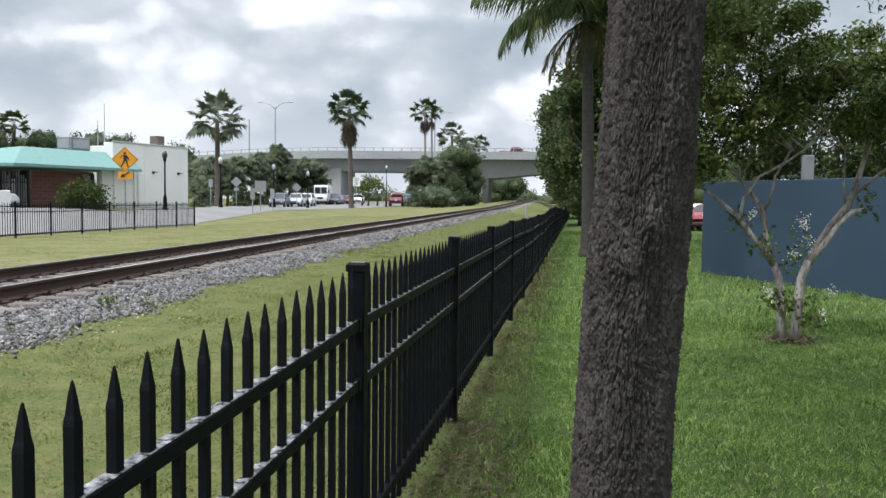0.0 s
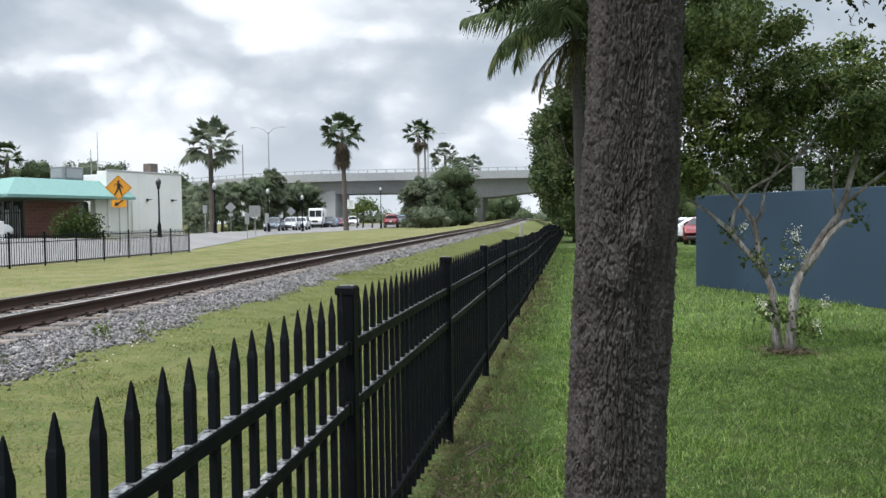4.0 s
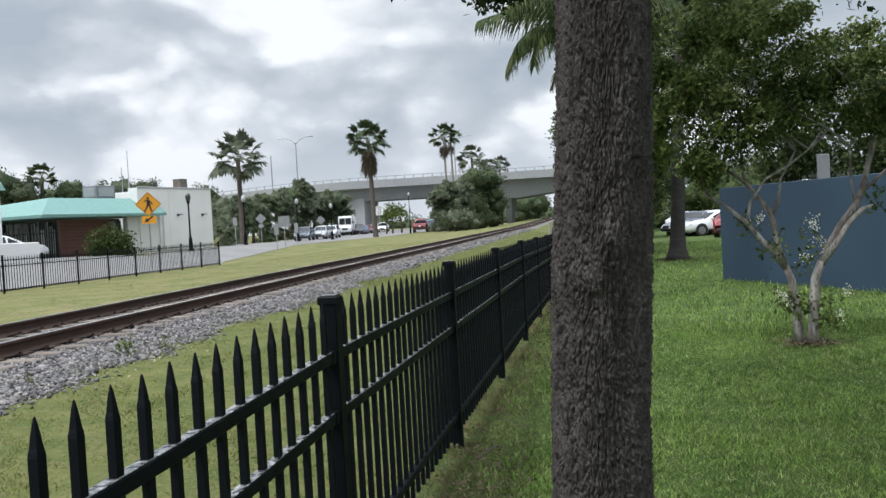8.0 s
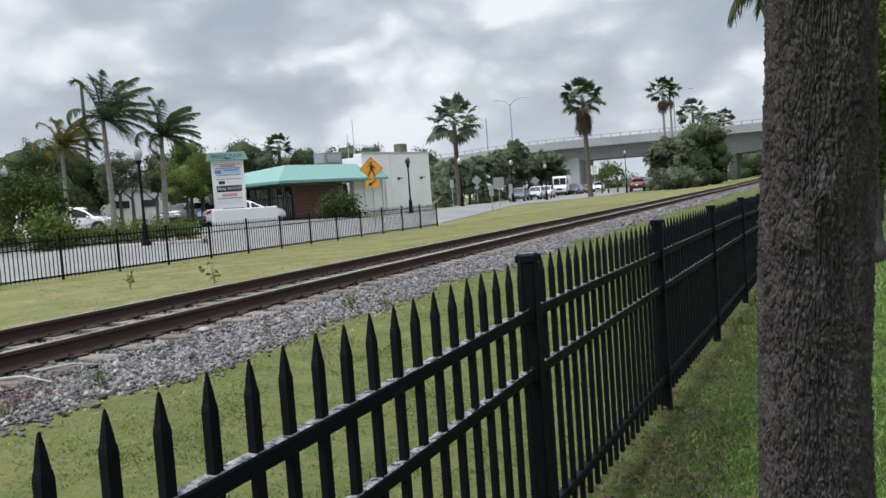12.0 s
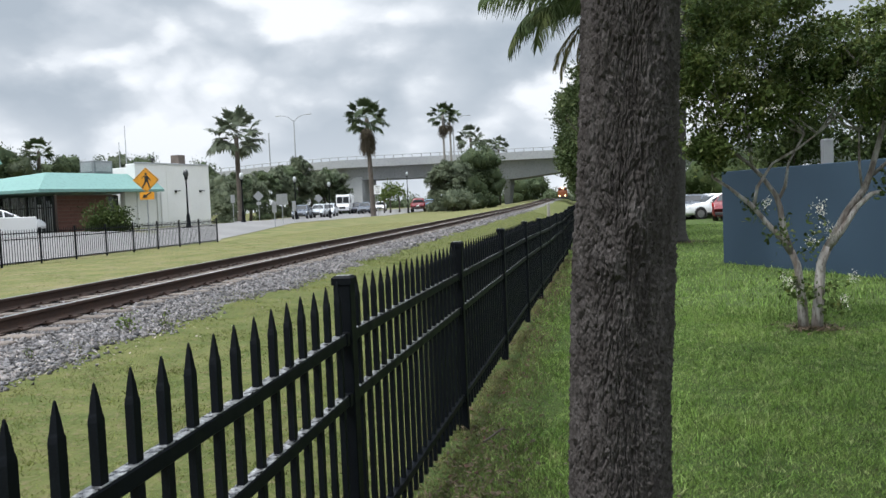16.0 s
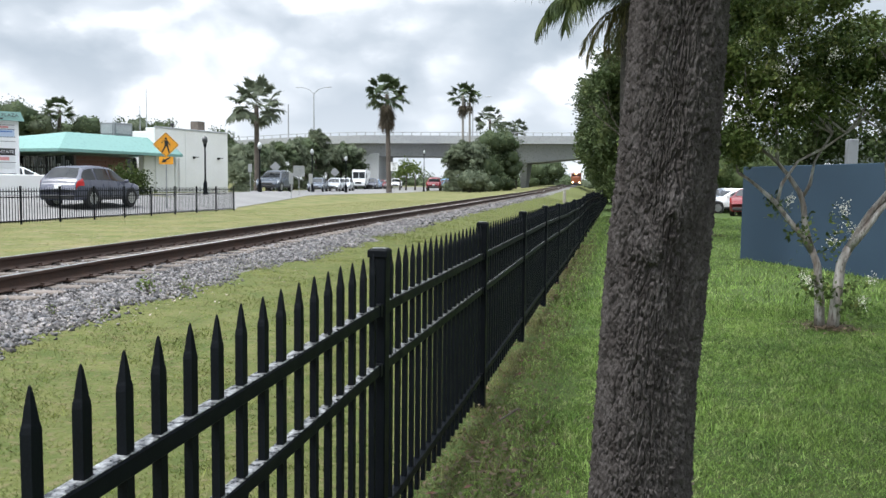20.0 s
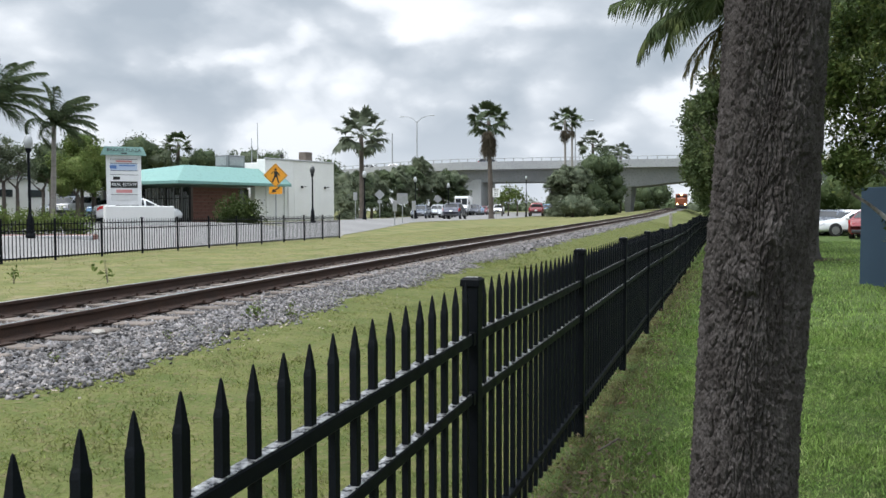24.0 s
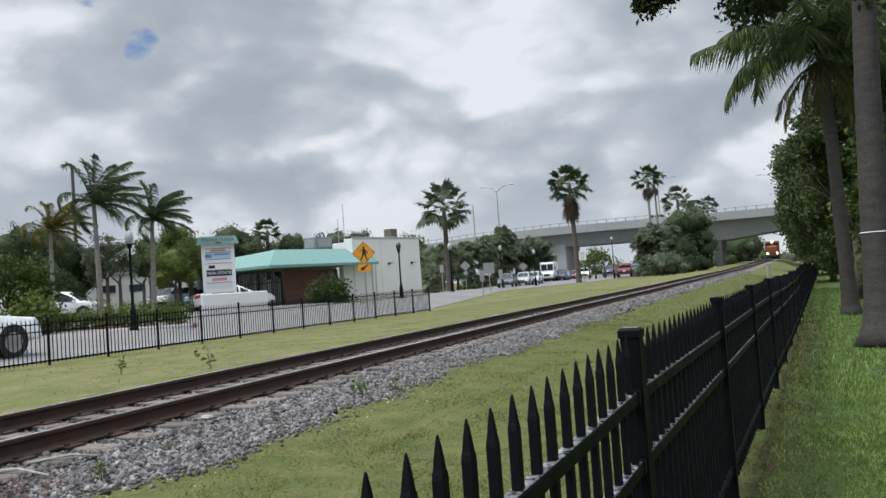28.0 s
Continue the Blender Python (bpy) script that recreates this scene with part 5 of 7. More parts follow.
def bpart(name, mesh, mats, parent=plaza_building, label=""):
    ob = mesh.make(name, mats, parent, label)
    ob.matrix_basis = bm_ if parent is plaza_building else Matrix()
    return ob


BL = 13.9
block = bpart("white_block", Mesh().box((BL - 2.1, 4.0, 2.35), (4.2, 7.0, 4.75), 0.03), WHITEWALL, label="white stucco block")
bpart("parapet_wall", Mesh().box((8.35, 0.9, 2.35), (2.7, 0.8, 4.75), 0.03), WHITEWALL, block)
bpart("front_wall", Mesh().box((6.53, 0.72, 1.45), (0.94, 0.44, 2.95), 0.02), WHITEWALL, block)
bpart("coping", Mesh().box((BL - 3.45, 0.52, 4.76), (6.92, 0.12, 0.1), 0.01).box((BL - 0.02, 4.05, 4.76), (0.12, 6.9, 0.1), 0.01), CONCRETE, block)
for x in (7.05, 8.75):
    bpart("pilaster", Mesh().box((x, 0.46, 1.5), (0.16, 0.14, 3.0), 0.01), WHITEWALL, block)
for x in (10.45, 12.85):
    bpart("wall_lamp", Mesh().box((x, 0.44, 2.95), (0.16, 0.12, 0.16), 0.02).box((x + 0.18, 0.36, 2.98), (0.34, 0.05, 0.05), 0.01), SIGNBLACK, block, "small dark wall lamp")
bpart("downpipe", Mesh().cyl((9.05, 0.43, 0), (9.05, 0.43, 2.9), 0.05, n=8), WHITEWALL, block)
brick_wall = bpart("brick_wall", Mesh().box((3.75, 1.27, 1.4), (4.5, 0.3, 2.8)), MORTAR, label="red brick wall")
# brick courses, laid in running bond
bw, bh = 0.6, 0.2
first_brick = None
for r in range(13):
    x = 1.52 - (bw / 2 if r % 2 else 0)
    while x < 5.95:
        a, b = max(x, 1.51), min(x + bw - 0.02, 5.99)
        x += bw
        if b - a < 0.05:
            continue
        whole = b - a > bw - 0.03
        m = Matrix.Translation(((a + b) / 2, 1.112, 0.12 + r * 0.21))
        if whole and first_brick:
            share(first_brick, "brick", m, brick_wall)
        else:
            ob = Mesh().box((0, 0, 0), (b - a, 0.03, bh - 0.01), 0.006).make("brick", BRICK, brick_wall)
            ob.matrix_basis = m
            first_brick = first_brick or (ob if whole else None)
bpart("side_door", Mesh().box((5.62, 1.07, 1.35), (0.8, 0.07, 2.7), 0.01), GLASSDARK, label="dark recessed glass door")
bpart("back_wall", Mesh().box((4.0, 10.0, 1.4), (5.0, 0.3, 2.8)), WHITEWALL)
shop = bpart("shopfront", Mesh().box((1.62, 5.5, 1.4), (0.12, 8.6, 2.75)), GLASSDARK, label="dark glazed shopfront between slim pale mullions")
for k in range(12):
    y = 1.35 + k * 0.75
    bpart("mullion", Mesh().box((1.5, y, 1.4), (0.08, 0.06 if k % 3 else 0.12, 2.75), 0.01), GALV if k % 3 else SIGNBLACK, shop)
# thin pale upright strips, unevenly spaced, just proud of the glass
for k, y in enumerate((1.6, 1.95, 2.32, 2.5, 2.95, 3.2, 3.72, 4.1, 4.25, 4.85, 5.3, 5.52, 6.1, 6.4, 7.15, 7.5, 8.2, 8.6, 9.1, 1.77, 2.12, 2.68, 3.05, 3.45, 3.95, 4.6, 5.05, 5.8, 6.75, 7.85)):
    bpart("blind", Mesh().box((1.535, y, 1.35 + 0.1 * (k % 3)), (0.03, 0.05 + 0.03 * (k % 2), 1.9 + 0.2 * (k % 3)), 0.006), SIGNWHITE if k % 3 == 0 else GALV, shop)
for z in (0.35, 2.1):
    bpart("transom", Mesh().box((1.52, 5.5, z), (0.05, 8.5, 0.06)), SIGNBLACK, shop)
eave, top_z = 3.08, 4.08
rv = [(-0.8, -0.3, eave), (8.6, -0.3, eave), (8.6, 11, eave), (-0.8, 11, eave), (0.9, 1.1, top_z), (8.6, 1.1, top_z), (8.6, 9.3, top_z), (0.9, 9.3, 3.7)]
roof = Mesh().add(rv, [(0, 1, 5, 4), (3, 0, 4, 7), (2, 3, 7, 6), (1, 2, 6, 5), (4, 5, 6), (4, 6, 7)])
roof.add([(x, y, z - 0.16 if i < 4 else z) for i, (x, y, z) in enumerate(rv[:4] + rv[:4])], [(4, 5, 1, 0), (5, 6, 2, 1), (6, 7, 3, 2), (7, 4, 0, 3), (0, 1, 2, 3)])
bpart("roof", roof, TEAL, label="teal standing-seam roof")
ac = bpart("cooling_unit", Mesh().box((5.9, 2.6, 4.55), (1.5, 1.2, 0.8), 0.03), GIRDERGREY, label="grey rooftop cooling unit")
bpart("grille", Mesh().box((5.9, 1.99, 4.55), (1.2, 0.03, 0.55)).box((5.13, 2.6, 4.55), (0.03, 0.9, 0.55)), GALV, ac)
bpart("roof_box", Mesh().box((13.2, 2.6, 5.15), (0.7, 0.7, 0.85), 0.02), DARKTRUNK, label="dark box on the flat roof")
bpart("roof_vent", Mesh().lathe([(0.06, 4.7), (0.06, 5.05), (0.14, 5.08), (0.14, 5.2), (0.03, 5.26)], 10, Matrix.Translation((10.1, 2.0, 0))), SIGNBLACK)
for k, (x, y, h) in enumerate(((10.4, 4.6, 7.6), (10.2, 5.0, 6.5))):
    bpart("antenna_mast", Mesh().cyl((x, y, 4.7), (x, y, h), 0.035, 0.02, 6), GALV)


# ---- road bridge over the railway ----
bridge = empty("road_bridge", label="long grey concrete girder bridge crossing above the railway", category="bridge")


def deck_z(x):
    return float(np.interp(x, [-140, -57, -44, -6, 40, 120], [5.2, 9.6, 9.9, 10.05, 9.6, 6.5]))


def deck_y(x):
    return float(np.interp(x, [-140, -44, -6, 120], [150, 146.5, 152, 168]))


dk, par, par2 = Mesh(), Mesh(), Mesh()
xs = np.linspace(-140, 120, 131)
sec = [(-6.2, 0.0), (-6.2, -0.35), (-5.0, -0.55), (-4.6, -2.6), (4.6, -2.6), (5.0, -0.55), (6.2, -0.35), (6.2, 0.0)]
for target, prof in ((dk, sec), (par, [(-6.3, 0.9), (-6.3, -0.45), (-6.0, -0.45), (-6.0, 0.9)]), (par2, [(6.3, 0.9), (6.0, 0.9), (6.0, -0.45), (6.3, -0.45)])):
    n = len(prof)
    for x in xs:
        for py, pz in prof:
            haunch = 1.1 * math.exp(-((x + 16.2) / 8) ** 2) if pz < -2 else 0
            target.v.append((x, deck_y(x) + py, deck_z(x) - 0.9 + pz - haunch))
    for j in range(len(xs) - 1):
        for k in range(n):
            a, b = j * n + k, j * n + (k + 1) % n
            target.f.append((a, a + n, b + n, b))
            target.mi.append(0)
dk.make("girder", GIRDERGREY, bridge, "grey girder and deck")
par.make("parapet", CONCRETE, bridge)
par2.make("parapet", CONCRETE, bridge)
for x in (-42, -16.2, 14, 46):
    z1 = deck_z(x) - 3.4
    pr = Mesh()
    if x == -42:
        pr.box((x - 1.5, deck_y(x), z1 / 2 - 0.2), (5.0, 9.5, z1 + 1.2), 0.1)
    else:
        z1 -= 0.9
        pr.add([(x - 0.4, deck_y(x) - 2, 0), (x + 0.4, deck_y(x) - 2, 0), (x + 0.4, deck_y(x) + 2, 0), (x - 0.4, deck_y(x) + 2, 0), (x - 0.45, deck_y(x) - 4.5, z1 + 0.1), (x + 0.85, deck_y(x) - 4.5, z1 + 0.1), (x + 0.85, deck_y(x) + 4.5, z1 + 0.1), (x - 0.45, deck_y(x) + 4.5, z1 + 0.1)], [(0, 1, 5, 4), (1, 2, 6, 5), (2, 3, 7, 6), (3, 0, 4, 7), (4, 5, 6, 7), (3, 2, 1, 0)])
    # free piers take the darkened grey, shade below the deck painted in
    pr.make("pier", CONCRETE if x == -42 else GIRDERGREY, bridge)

# railing on the parapet
rail_post = None
for k in range(70):
    x = -75 + k * 1.6
    m = Matrix.Translation((x, deck_y(x) - 6.15, deck_z(x)))
    if rail_post is None:
        rail_post = Mesh().box((0, 0, 0.28), (0.14, 0.12, 0.62), 0.01).make("railing_post", GALV, bridge)
        rail_post.matrix_basis = m
    else:
        share(rail_post, "railing_post", m, bridge)
hr = Mesh()
hr.tube([(x, deck_y(x) - 6.15, deck_z(x) + 0.56) for x in np.arange(-75, 40, 4.0)], [0.06] * 29, 5)
hr.make("handrail", GALV, bridge)


def highway_lamp(top, arms, label):
    """A tall pale pole on the bridge with one or two long arms."""
    ob = empty("highway_lamp", Matrix.Translation((top[0], top[1], 0)), label=label, category="street lamp")
    zb = deck_z(top[0]) - 1.2
    h = top[2]
    Mesh().tube([(0, 0, zb), (0, 0, h - 1.6), (0, 0, h - 0.9)], [0.16, 0.09, 0.07], 8).make("pole", GALV, ob)
    for s in arms:
        Mesh().tube([(0, 0, h - 1.2), (s * 0.9, 0, h - 0.4), (s * 1.8, 0, h - 0.1), (s * 2.5, 0, h)], [0.07, 0.06, 0.05, 0.05], 6).make("arm", GALV, ob)
        Mesh().box((s * 2.9, 0, h - 0.02), (0.9, 0.35, 0.14), 0.05).make("lamp_head", GALV, ob)


highway_lamp((-53.30, 142.64, 18.57), (-1, 1), "tall grey double-armed lamp on the bridge approach")
highway_lamp((-26.08, 152.04, 17.60), (1,), "tall grey lamp with one arm on the bridge")
highway_lamp((-6.47, 157.17, 16.67), (-1,), "tall grey lamp with one arm on the bridge")
q = (-57.80, 141.74, 15.51)
tagged(Mesh().cyl((q[0], q[1], 5), q, 0.14, 0.1, 8).make("grey_pole", GALV), "plain tall grey pole behind the embankment trees", "pole")


# ---- street furniture: lamps, signs ----
DARKLAMP = material("smoked_lamp_glass", (0.03, 0.032, 0.034), (0.05, 0.052, 0.055), scale=3, fine=20, rough=0.3, bump=0)


def street_lamp(x, y, z, top, glass=LAMPGLASS):
    """A black post with fluted foot and a pale acorn globe; top is the height of the globe's tip."""
    ob = empty("street_lamp", Matrix.Translation((x, y, z)), label="black cast-iron street lamp with white acorn globe", category="street lamp", group="street lamps")
    h = top - z
    Mesh().lathe([(0.17, -0.05), (0.17, 0.12), (0.13, 0.2), (0.11, 0.75), (0.065, 0.9)], 10).make("base", BLACK, ob)
    Mesh().lathe([(0.055, 0.85), (0.045, h - 0.75), (0.05, h - 0.7), (0.09, h - 0.62), (0.11, h - 0.52)], 10).make("pole", BLACK, ob)
    Mesh().lathe([(0.09, h - 0.52), (0.155, h - 0.36), (0.165, h - 0.26), (0.13, h - 0.14), (0.09, h - 0.1)], 12).make("globe", glass, ob, smooth=True)
    Mesh().lathe([(0.135, h - 0.13), (0.09, h - 0.05), (0.03, h - 0.02), (0.02, h)], 10).make("finial", glass, ob)
    return ob


for p in ((-23.62, 9.26, 4.25), (-23.89, 24.04, 4.29), (-24.29, 46.77, 4.27), (-33.55, 25.52, 4.38), (-40.58, 18.18, 4.36), (-25.42, 57.18, 4.44), (-26.44, 70.59, 4.53), (-26.80, 81.13, 4.27), (-24.91, 107.91, 6.00), (-51.29, 47.59, 5.71)):
    street_lamp(p[0], p[1], float(ground_z(p[0], p[1])), p[2], DARKLAMP if 45 < math.hypot(p[0], p[1]) < 53 else LAMPGLASS)


def text_mesh(text, size, mat, parent, m, name="lettering", depth=0.004, label=""):
    cu = bpy.data.curves.new(name, "FONT")
    cu.body, cu.size, cu.extrude, cu.align_x, cu.align_y = text, size, depth, "CENTER", "CENTER"
    tmp = bpy.data.objects.new(name, cu)
    scene.collection.objects.link(tmp)
    me = bpy.data.meshes.new_from_object(tmp.evaluated_get(bpy.context.evaluated_depsgraph_get()))
    bpy.data.objects.remove(tmp)
    me.materials.clear()
    me.materials.append(mat)
    ob = new(name, me)
    ob.parent, ob.matrix_basis = parent, m
    if label:
        ob["label"] = label
    return ob


def facing(p, toward=(0.2, 0.0)):
    """A pose at p whose -y looks at the given spot."""
    d = Vector((toward[0] - p[0], toward[1] - p[1], 0))
    return Matrix.Translation((p[0], p[1], 0)) @ Matrix.Rotation(math.atan2(d.y, d.x) + math.pi / 2, 4, "Z")


UP = Matrix.Rotation(math.pi / 2, 4, "X")


def slab(poly, y0, depth):
    return Mesh().prism(poly, depth, Matrix.Translation((0, y0, 0)))


def rounded(w, h, cz, r=0.04, n=4):
    out = []
    for cx, cy, a0 in ((w / 2 - r, h / 2 - r, 0), (-w / 2 + r, h / 2 - r, 90), (-w / 2 + r, -h / 2 + r, 180), (w / 2 - r, -h / 2 + r, 270)):
        out += [(cx + r * math.cos(radians(a0 + 90 * k / n)), cz + cy + r * math.sin(radians(a0 + 90 * k / n))) for k in range(n + 1)]
    return out


def diamond(s, cz):
    r = 0.06
    pts = []
    for a in (0, 90, 180, 270):
        for k in (-1, 0, 1):
            b = radians(a + k * 6)
            d = s / math.sqrt(2) - r * 0.5 * abs(k)
            pts.append((d * math.cos(b) * (1 if k == 0 else 0.98), cz + d * math.sin(b) * (1 if k == 0 else 0.98)))
    return pts


# pedestrian crossing sign with its arrow plate
sp = (-19.61, 34.23, 3.12)
g = float(ground_z(sp[0], sp[1]))
ped = empty("pedestrian_sign", facing(sp), label="yellow diamond pedestrian crossing sign with arrow plate below", category="road sign")
Mesh().box((0, 0.05, (sp[2] + g) / 2 - 0.1), (0.06, 0.05, sp[2] - g + 0.9), 0.005).make("post", GALV, ped)
slab(diamond(0.78, sp[2]), -0.005, 0.012).make("sign_plate", YELLOW, ped)
edge = Mesh()
s = 0.73
for a in range(4):
    p0 = Vector((math.cos(a * math.pi / 2), 0, math.sin(a * math.pi / 2))) * s / math.sqrt(2) + Vector((0, -0.009, sp[2]))
    p1 = Vector((math.cos((a + 1) * math.pi / 2), 0, math.sin((a + 1) * math.pi / 2))) * s / math.sqrt(2) + Vector((0, -0.009, sp[2]))
    edge.cyl(p0, p1, 0.007, n=4)
edge.make("border", SIGNBLACK, ped)
wk = Mesh()
z = sp[2]
wk.prism([(0.055 * math.cos(k * 0.7) + 0.0, z + 0.27 + 0.055 * math.sin(k * 0.7)) for k in range(9)], 0.004, Matrix.Translation((0, -0.012, 0)))
for poly in ([(-0.07, z + 0.2), (0.07, z + 0.2), (0.09, z - 0.04), (-0.06, z - 0.04)], [(0.07, z + 0.19), (0.17, z + 0.05), (0.2, z - 0.02), (0.16, z - 0.03), (0.05, z + 0.1)], [(-0.07, z + 0.19), (-0.17, z + 0.06), (-0.2, z + 0.07), (-0.09, z + 0.2)], [(-0.06, z - 0.03), (0.03, z - 0.03), (-0.06, z - 0.2), (-0.14, z - 0.34), (-0.2, z - 0.33), (-0.12, z - 0.18)], [(0.0, z - 0.03), (0.09, z - 0.03), (0.12, z - 0.18), (0.16, z - 0.34), (0.1, z - 0.35), (0.06, z - 0.18)]):
    wk.prism(poly, 0.004, Matrix.Translation((0, -0.012, 0)))
wk.make("symbol", SIGNBLACK, ped, "black walking figure symbol")
slab(rounded(0.61, 0.34, z - 0.70), -0.005, 0.012).make("arrow_plate", YELLOW, ped)
ar = Mesh().prism([(0.2, z - 0.57), (-0.02, z - 0.72), (0.03, z - 0.77), (-0.2, z - 0.8), (-0.12, z - 0.62), (-0.06, z - 0.67), (0.16, z - 0.53)], 0.004, Matrix.Translation((0, -0.012, 0)))
ar.make("arrow", SIGNBLACK, ped)


def back_sign(p, kind, label, size=0.76, plate=None):
    g = float(ground_z(p[0], p[1]))
    ob = empty("road_sign", facing(p), label=label, category="road sign")
    Mesh().box((0, 0.03, (p[2] + g) / 2), (0.06, 0.05, p[2] - g + 0.5), 0.004).make("post", GALV, ob)
    if kind == "diamond":
        slab(diamond(size, p[2]), -0.006, 0.012).make("sign_plate", GALV, ob)
        if plate:
            slab(rounded(0.45, 0.32, p[2] - size * 0.98), -0.006, 0.012).make("plate", GALV, ob)
    elif kind == "square":
        slab(rounded(size, size, p[2]), -0.006, 0.012).make("sign_plate", GALV, ob)
    elif kind == "edge":
        Mesh().box((0, -0.01, p[2]), (0.3, 0.02, size), 0.01).make("sign_plate", GALV, ob)
    return ob


back_sign((-34.32, 80.86, 3.13), "diamond", "grey back of a diamond road sign with plate", 0.76, True)
back_sign((-22.46, 57.36, 2.34), "square", "grey back of a square road sign", 0.8)
back_sign((-33.22, 96.24, 2.83), "diamond", "grey back of a small diamond road sign", 0.76)
back_sign((-21.47, 53.43, 1.78), "edge", "narrow grey road sign seen edge-on", 0.75)
back_sign((-23.05, 61.29, 1.84), "edge", "narrow grey road sign beside a lamp post", 0.75)
back_sign((-26.80, 58.53, 2.56), "edge", "narrow pale road sign beside shrubs", 0.6)
p = (-23.52, 87.69, 3.37)
g = float(ground_z(p[0], p[1]))
spd = empty("speed_sign", facing(p), label="white speed limit sign on a thin steel post", category="road sign")
Mesh().box((0, 0.03, (p[2] + g) / 2), (0.06, 0.05, p[2] - g + 0.6), 0.004).make("post", GALV, spd)
slab(rounded(0.76, 0.95, p[2]), -0.006, 0.012).make("sign_plate", SIGNWHITE, spd)
for tx, ts, tz in (("SPEED", 0.2, 0.33), ("LIMIT", 0.2, 0.13), ("25", 0.46, -0.2)):
    text_mesh(tx, ts, SIGNBLACK, spd, Matrix.Translation((0, -0.012, p[2] + tz)) @ UP)

# plaza sign board
pl, pr = Vector((-28.58, 33.59, 3.93)), Vector((-27.55, 34.66, 3.83))
pw = (pr - pl).length
mid = (pl + pr) / 2
ps = empty("plaza_sign", Matrix.Translation((mid.x, mid.y, 0)) @ Matrix.Rotation(math.atan2(pr.y - pl.y, pr.x - pl.x), 4, "Z"), label="white plaza sign board with teal cap on two posts", category="sign")
top = (-28.05, 34.18, 4.65)[2]
BLUEPANEL = material("sign_blue", (0.10, 0.2, 0.5), (0.14, 0.26, 0.56), scale=3, fine=20, rough=0.5, bump=0)
PALEBLUE = material("sign_pale_blue", (0.45, 0.55, 0.72), (0.5, 0.6, 0.75), scale=3, fine=20, rough=0.5, bump=0)
PINK = material("sign_red_print", (0.6, 0.25, 0.25), (0.66, 0.3, 0.3), scale=3, fine=20, rough=0.5, bump=0)
for s in (-1, 1):
    Mesh().box((s * (pw / 2), 0, top / 2 - 0.3), (0.14, 0.14, top - 0.2), 0.01).make("post", SIGNWHITE, ps)
Mesh().box((0, 0, top - 1.62), (pw - 0.1, 0.16, 2.5), 0.01).make("board", SIGNWHITE, ps)
cap = Mesh().add([(-pw / 2 - 0.3, -0.3, top - 0.42), (pw / 2 + 0.3, -0.3, top - 0.42), (pw / 2 + 0.3, 0.3, top - 0.42), (-pw / 2 - 0.3, 0.3, top - 0.42), (-pw / 2 - 0.15, -0.12, top), (pw / 2 + 0.15, -0.12, top), (pw / 2 + 0.15, 0.12, top), (-pw / 2 - 0.15, 0.12, top)], [(0, 1, 5, 4), (1, 2, 6, 5), (2, 3, 7, 6), (3, 0, 4, 7), (4, 5, 6, 7), (3, 2, 1, 0)])
cap.make("cap", TEAL, ps, "teal cap with dark lettering")
text_mesh("BRIDGE PLAZA", 0.24, SIGNBLACK, ps, Matrix.Translation((0, -0.245, top - 0.17)) @ Matrix.Rotation(math.pi / 2 - 0.4, 4, "X"))
Mesh().box((0, -0.275, top - 0.34), (0.28, 0.01, 0.07)).make("number_bar", SIGNBLACK, ps)
panel_z = top - 0.62
for h, fill, bars in ((0.2, SIGNWHITE, PINK), (0.36, PALEBLUE, BLUEPANEL), (0.2, SIGNWHITE, None), (0.34, SIGNWHITE, SIGNBLACK), (0.3, SIGNBLACK, None), (0.34, SIGNWHITE, PINK), (0.3, SIGNWHITE, None)):
    Mesh().box((0, -0.086, panel_z - h / 2), (pw - 0.24, 0.02, h - 0.025), 0.004).make("panel", fill, ps)
    Mesh().box((0, -0.089, panel_z), (pw - 0.2, 0.02, 0.022)).make("divider", SIGNBLACK, ps)
    if fill is SIGNBLACK:
        text_mesh("REAL ESTATE", 0.2, SIGNWHITE, ps, Matrix.Translation((0, -0.1, panel_z - h / 2)) @ UP)
    elif bars:
        wdt = (pw - 0.24) * (0.25 if bars in (BLUEPANEL, SIGNBLACK) else 0.6)
        off = -0.5 if bars is BLUEPANEL else -0.35 if bars is SIGNBLACK else 0
        Mesh().box((off, -0.099, panel_z - h / 2), (wdt, 0.01, h * 0.45)).make("print_bar", bars, ps)
        if bars is BLUEPANEL:
            Mesh().box((0.15, -0.099, panel_z - h * 0.3), (0.75, 0.01, 0.06)).make("print_bar", BLUEPANEL, ps)
    panel_z -= h

# low white wall before the sign, with a white car behind it
LOWH = 1.62
a, b = Vector((-27.34, 31.87, 1.83)), Vector((-26.10, 35.32, 1.68))
lw = Mesh().box(((b - a).length / 2, 0, LOWH / 2), ((b - a).length, 0.25, LOWH), 0.03).make("low_white_wall", WHITEWALL)
lw.matrix_basis = Matrix.Translation((a.x, a.y, 0.1)) @ Matrix.Rotation(math.atan2(b.y - a.y, b.x - a.x), 4, "Z")
tagged(lw, "low white stucco wall at the plaza entrance", "wall")

# concrete marker posts
def marker(x, y, w, h, label, lean=0.0):
    g = float(ground_z(x, y))
    m = Mesh().box((0, 0, h / 2 - 0.1), (w, w, h + 0.2), 0.02).make("concrete_post", CONCPOST)
    m.matrix_basis = Matrix.Translation((x, y, g)) @ Matrix.Rotation(lean, 4, "Y") @ Matrix.Rotation(0.3, 4, "Z")
    tagged(m, label, "post")


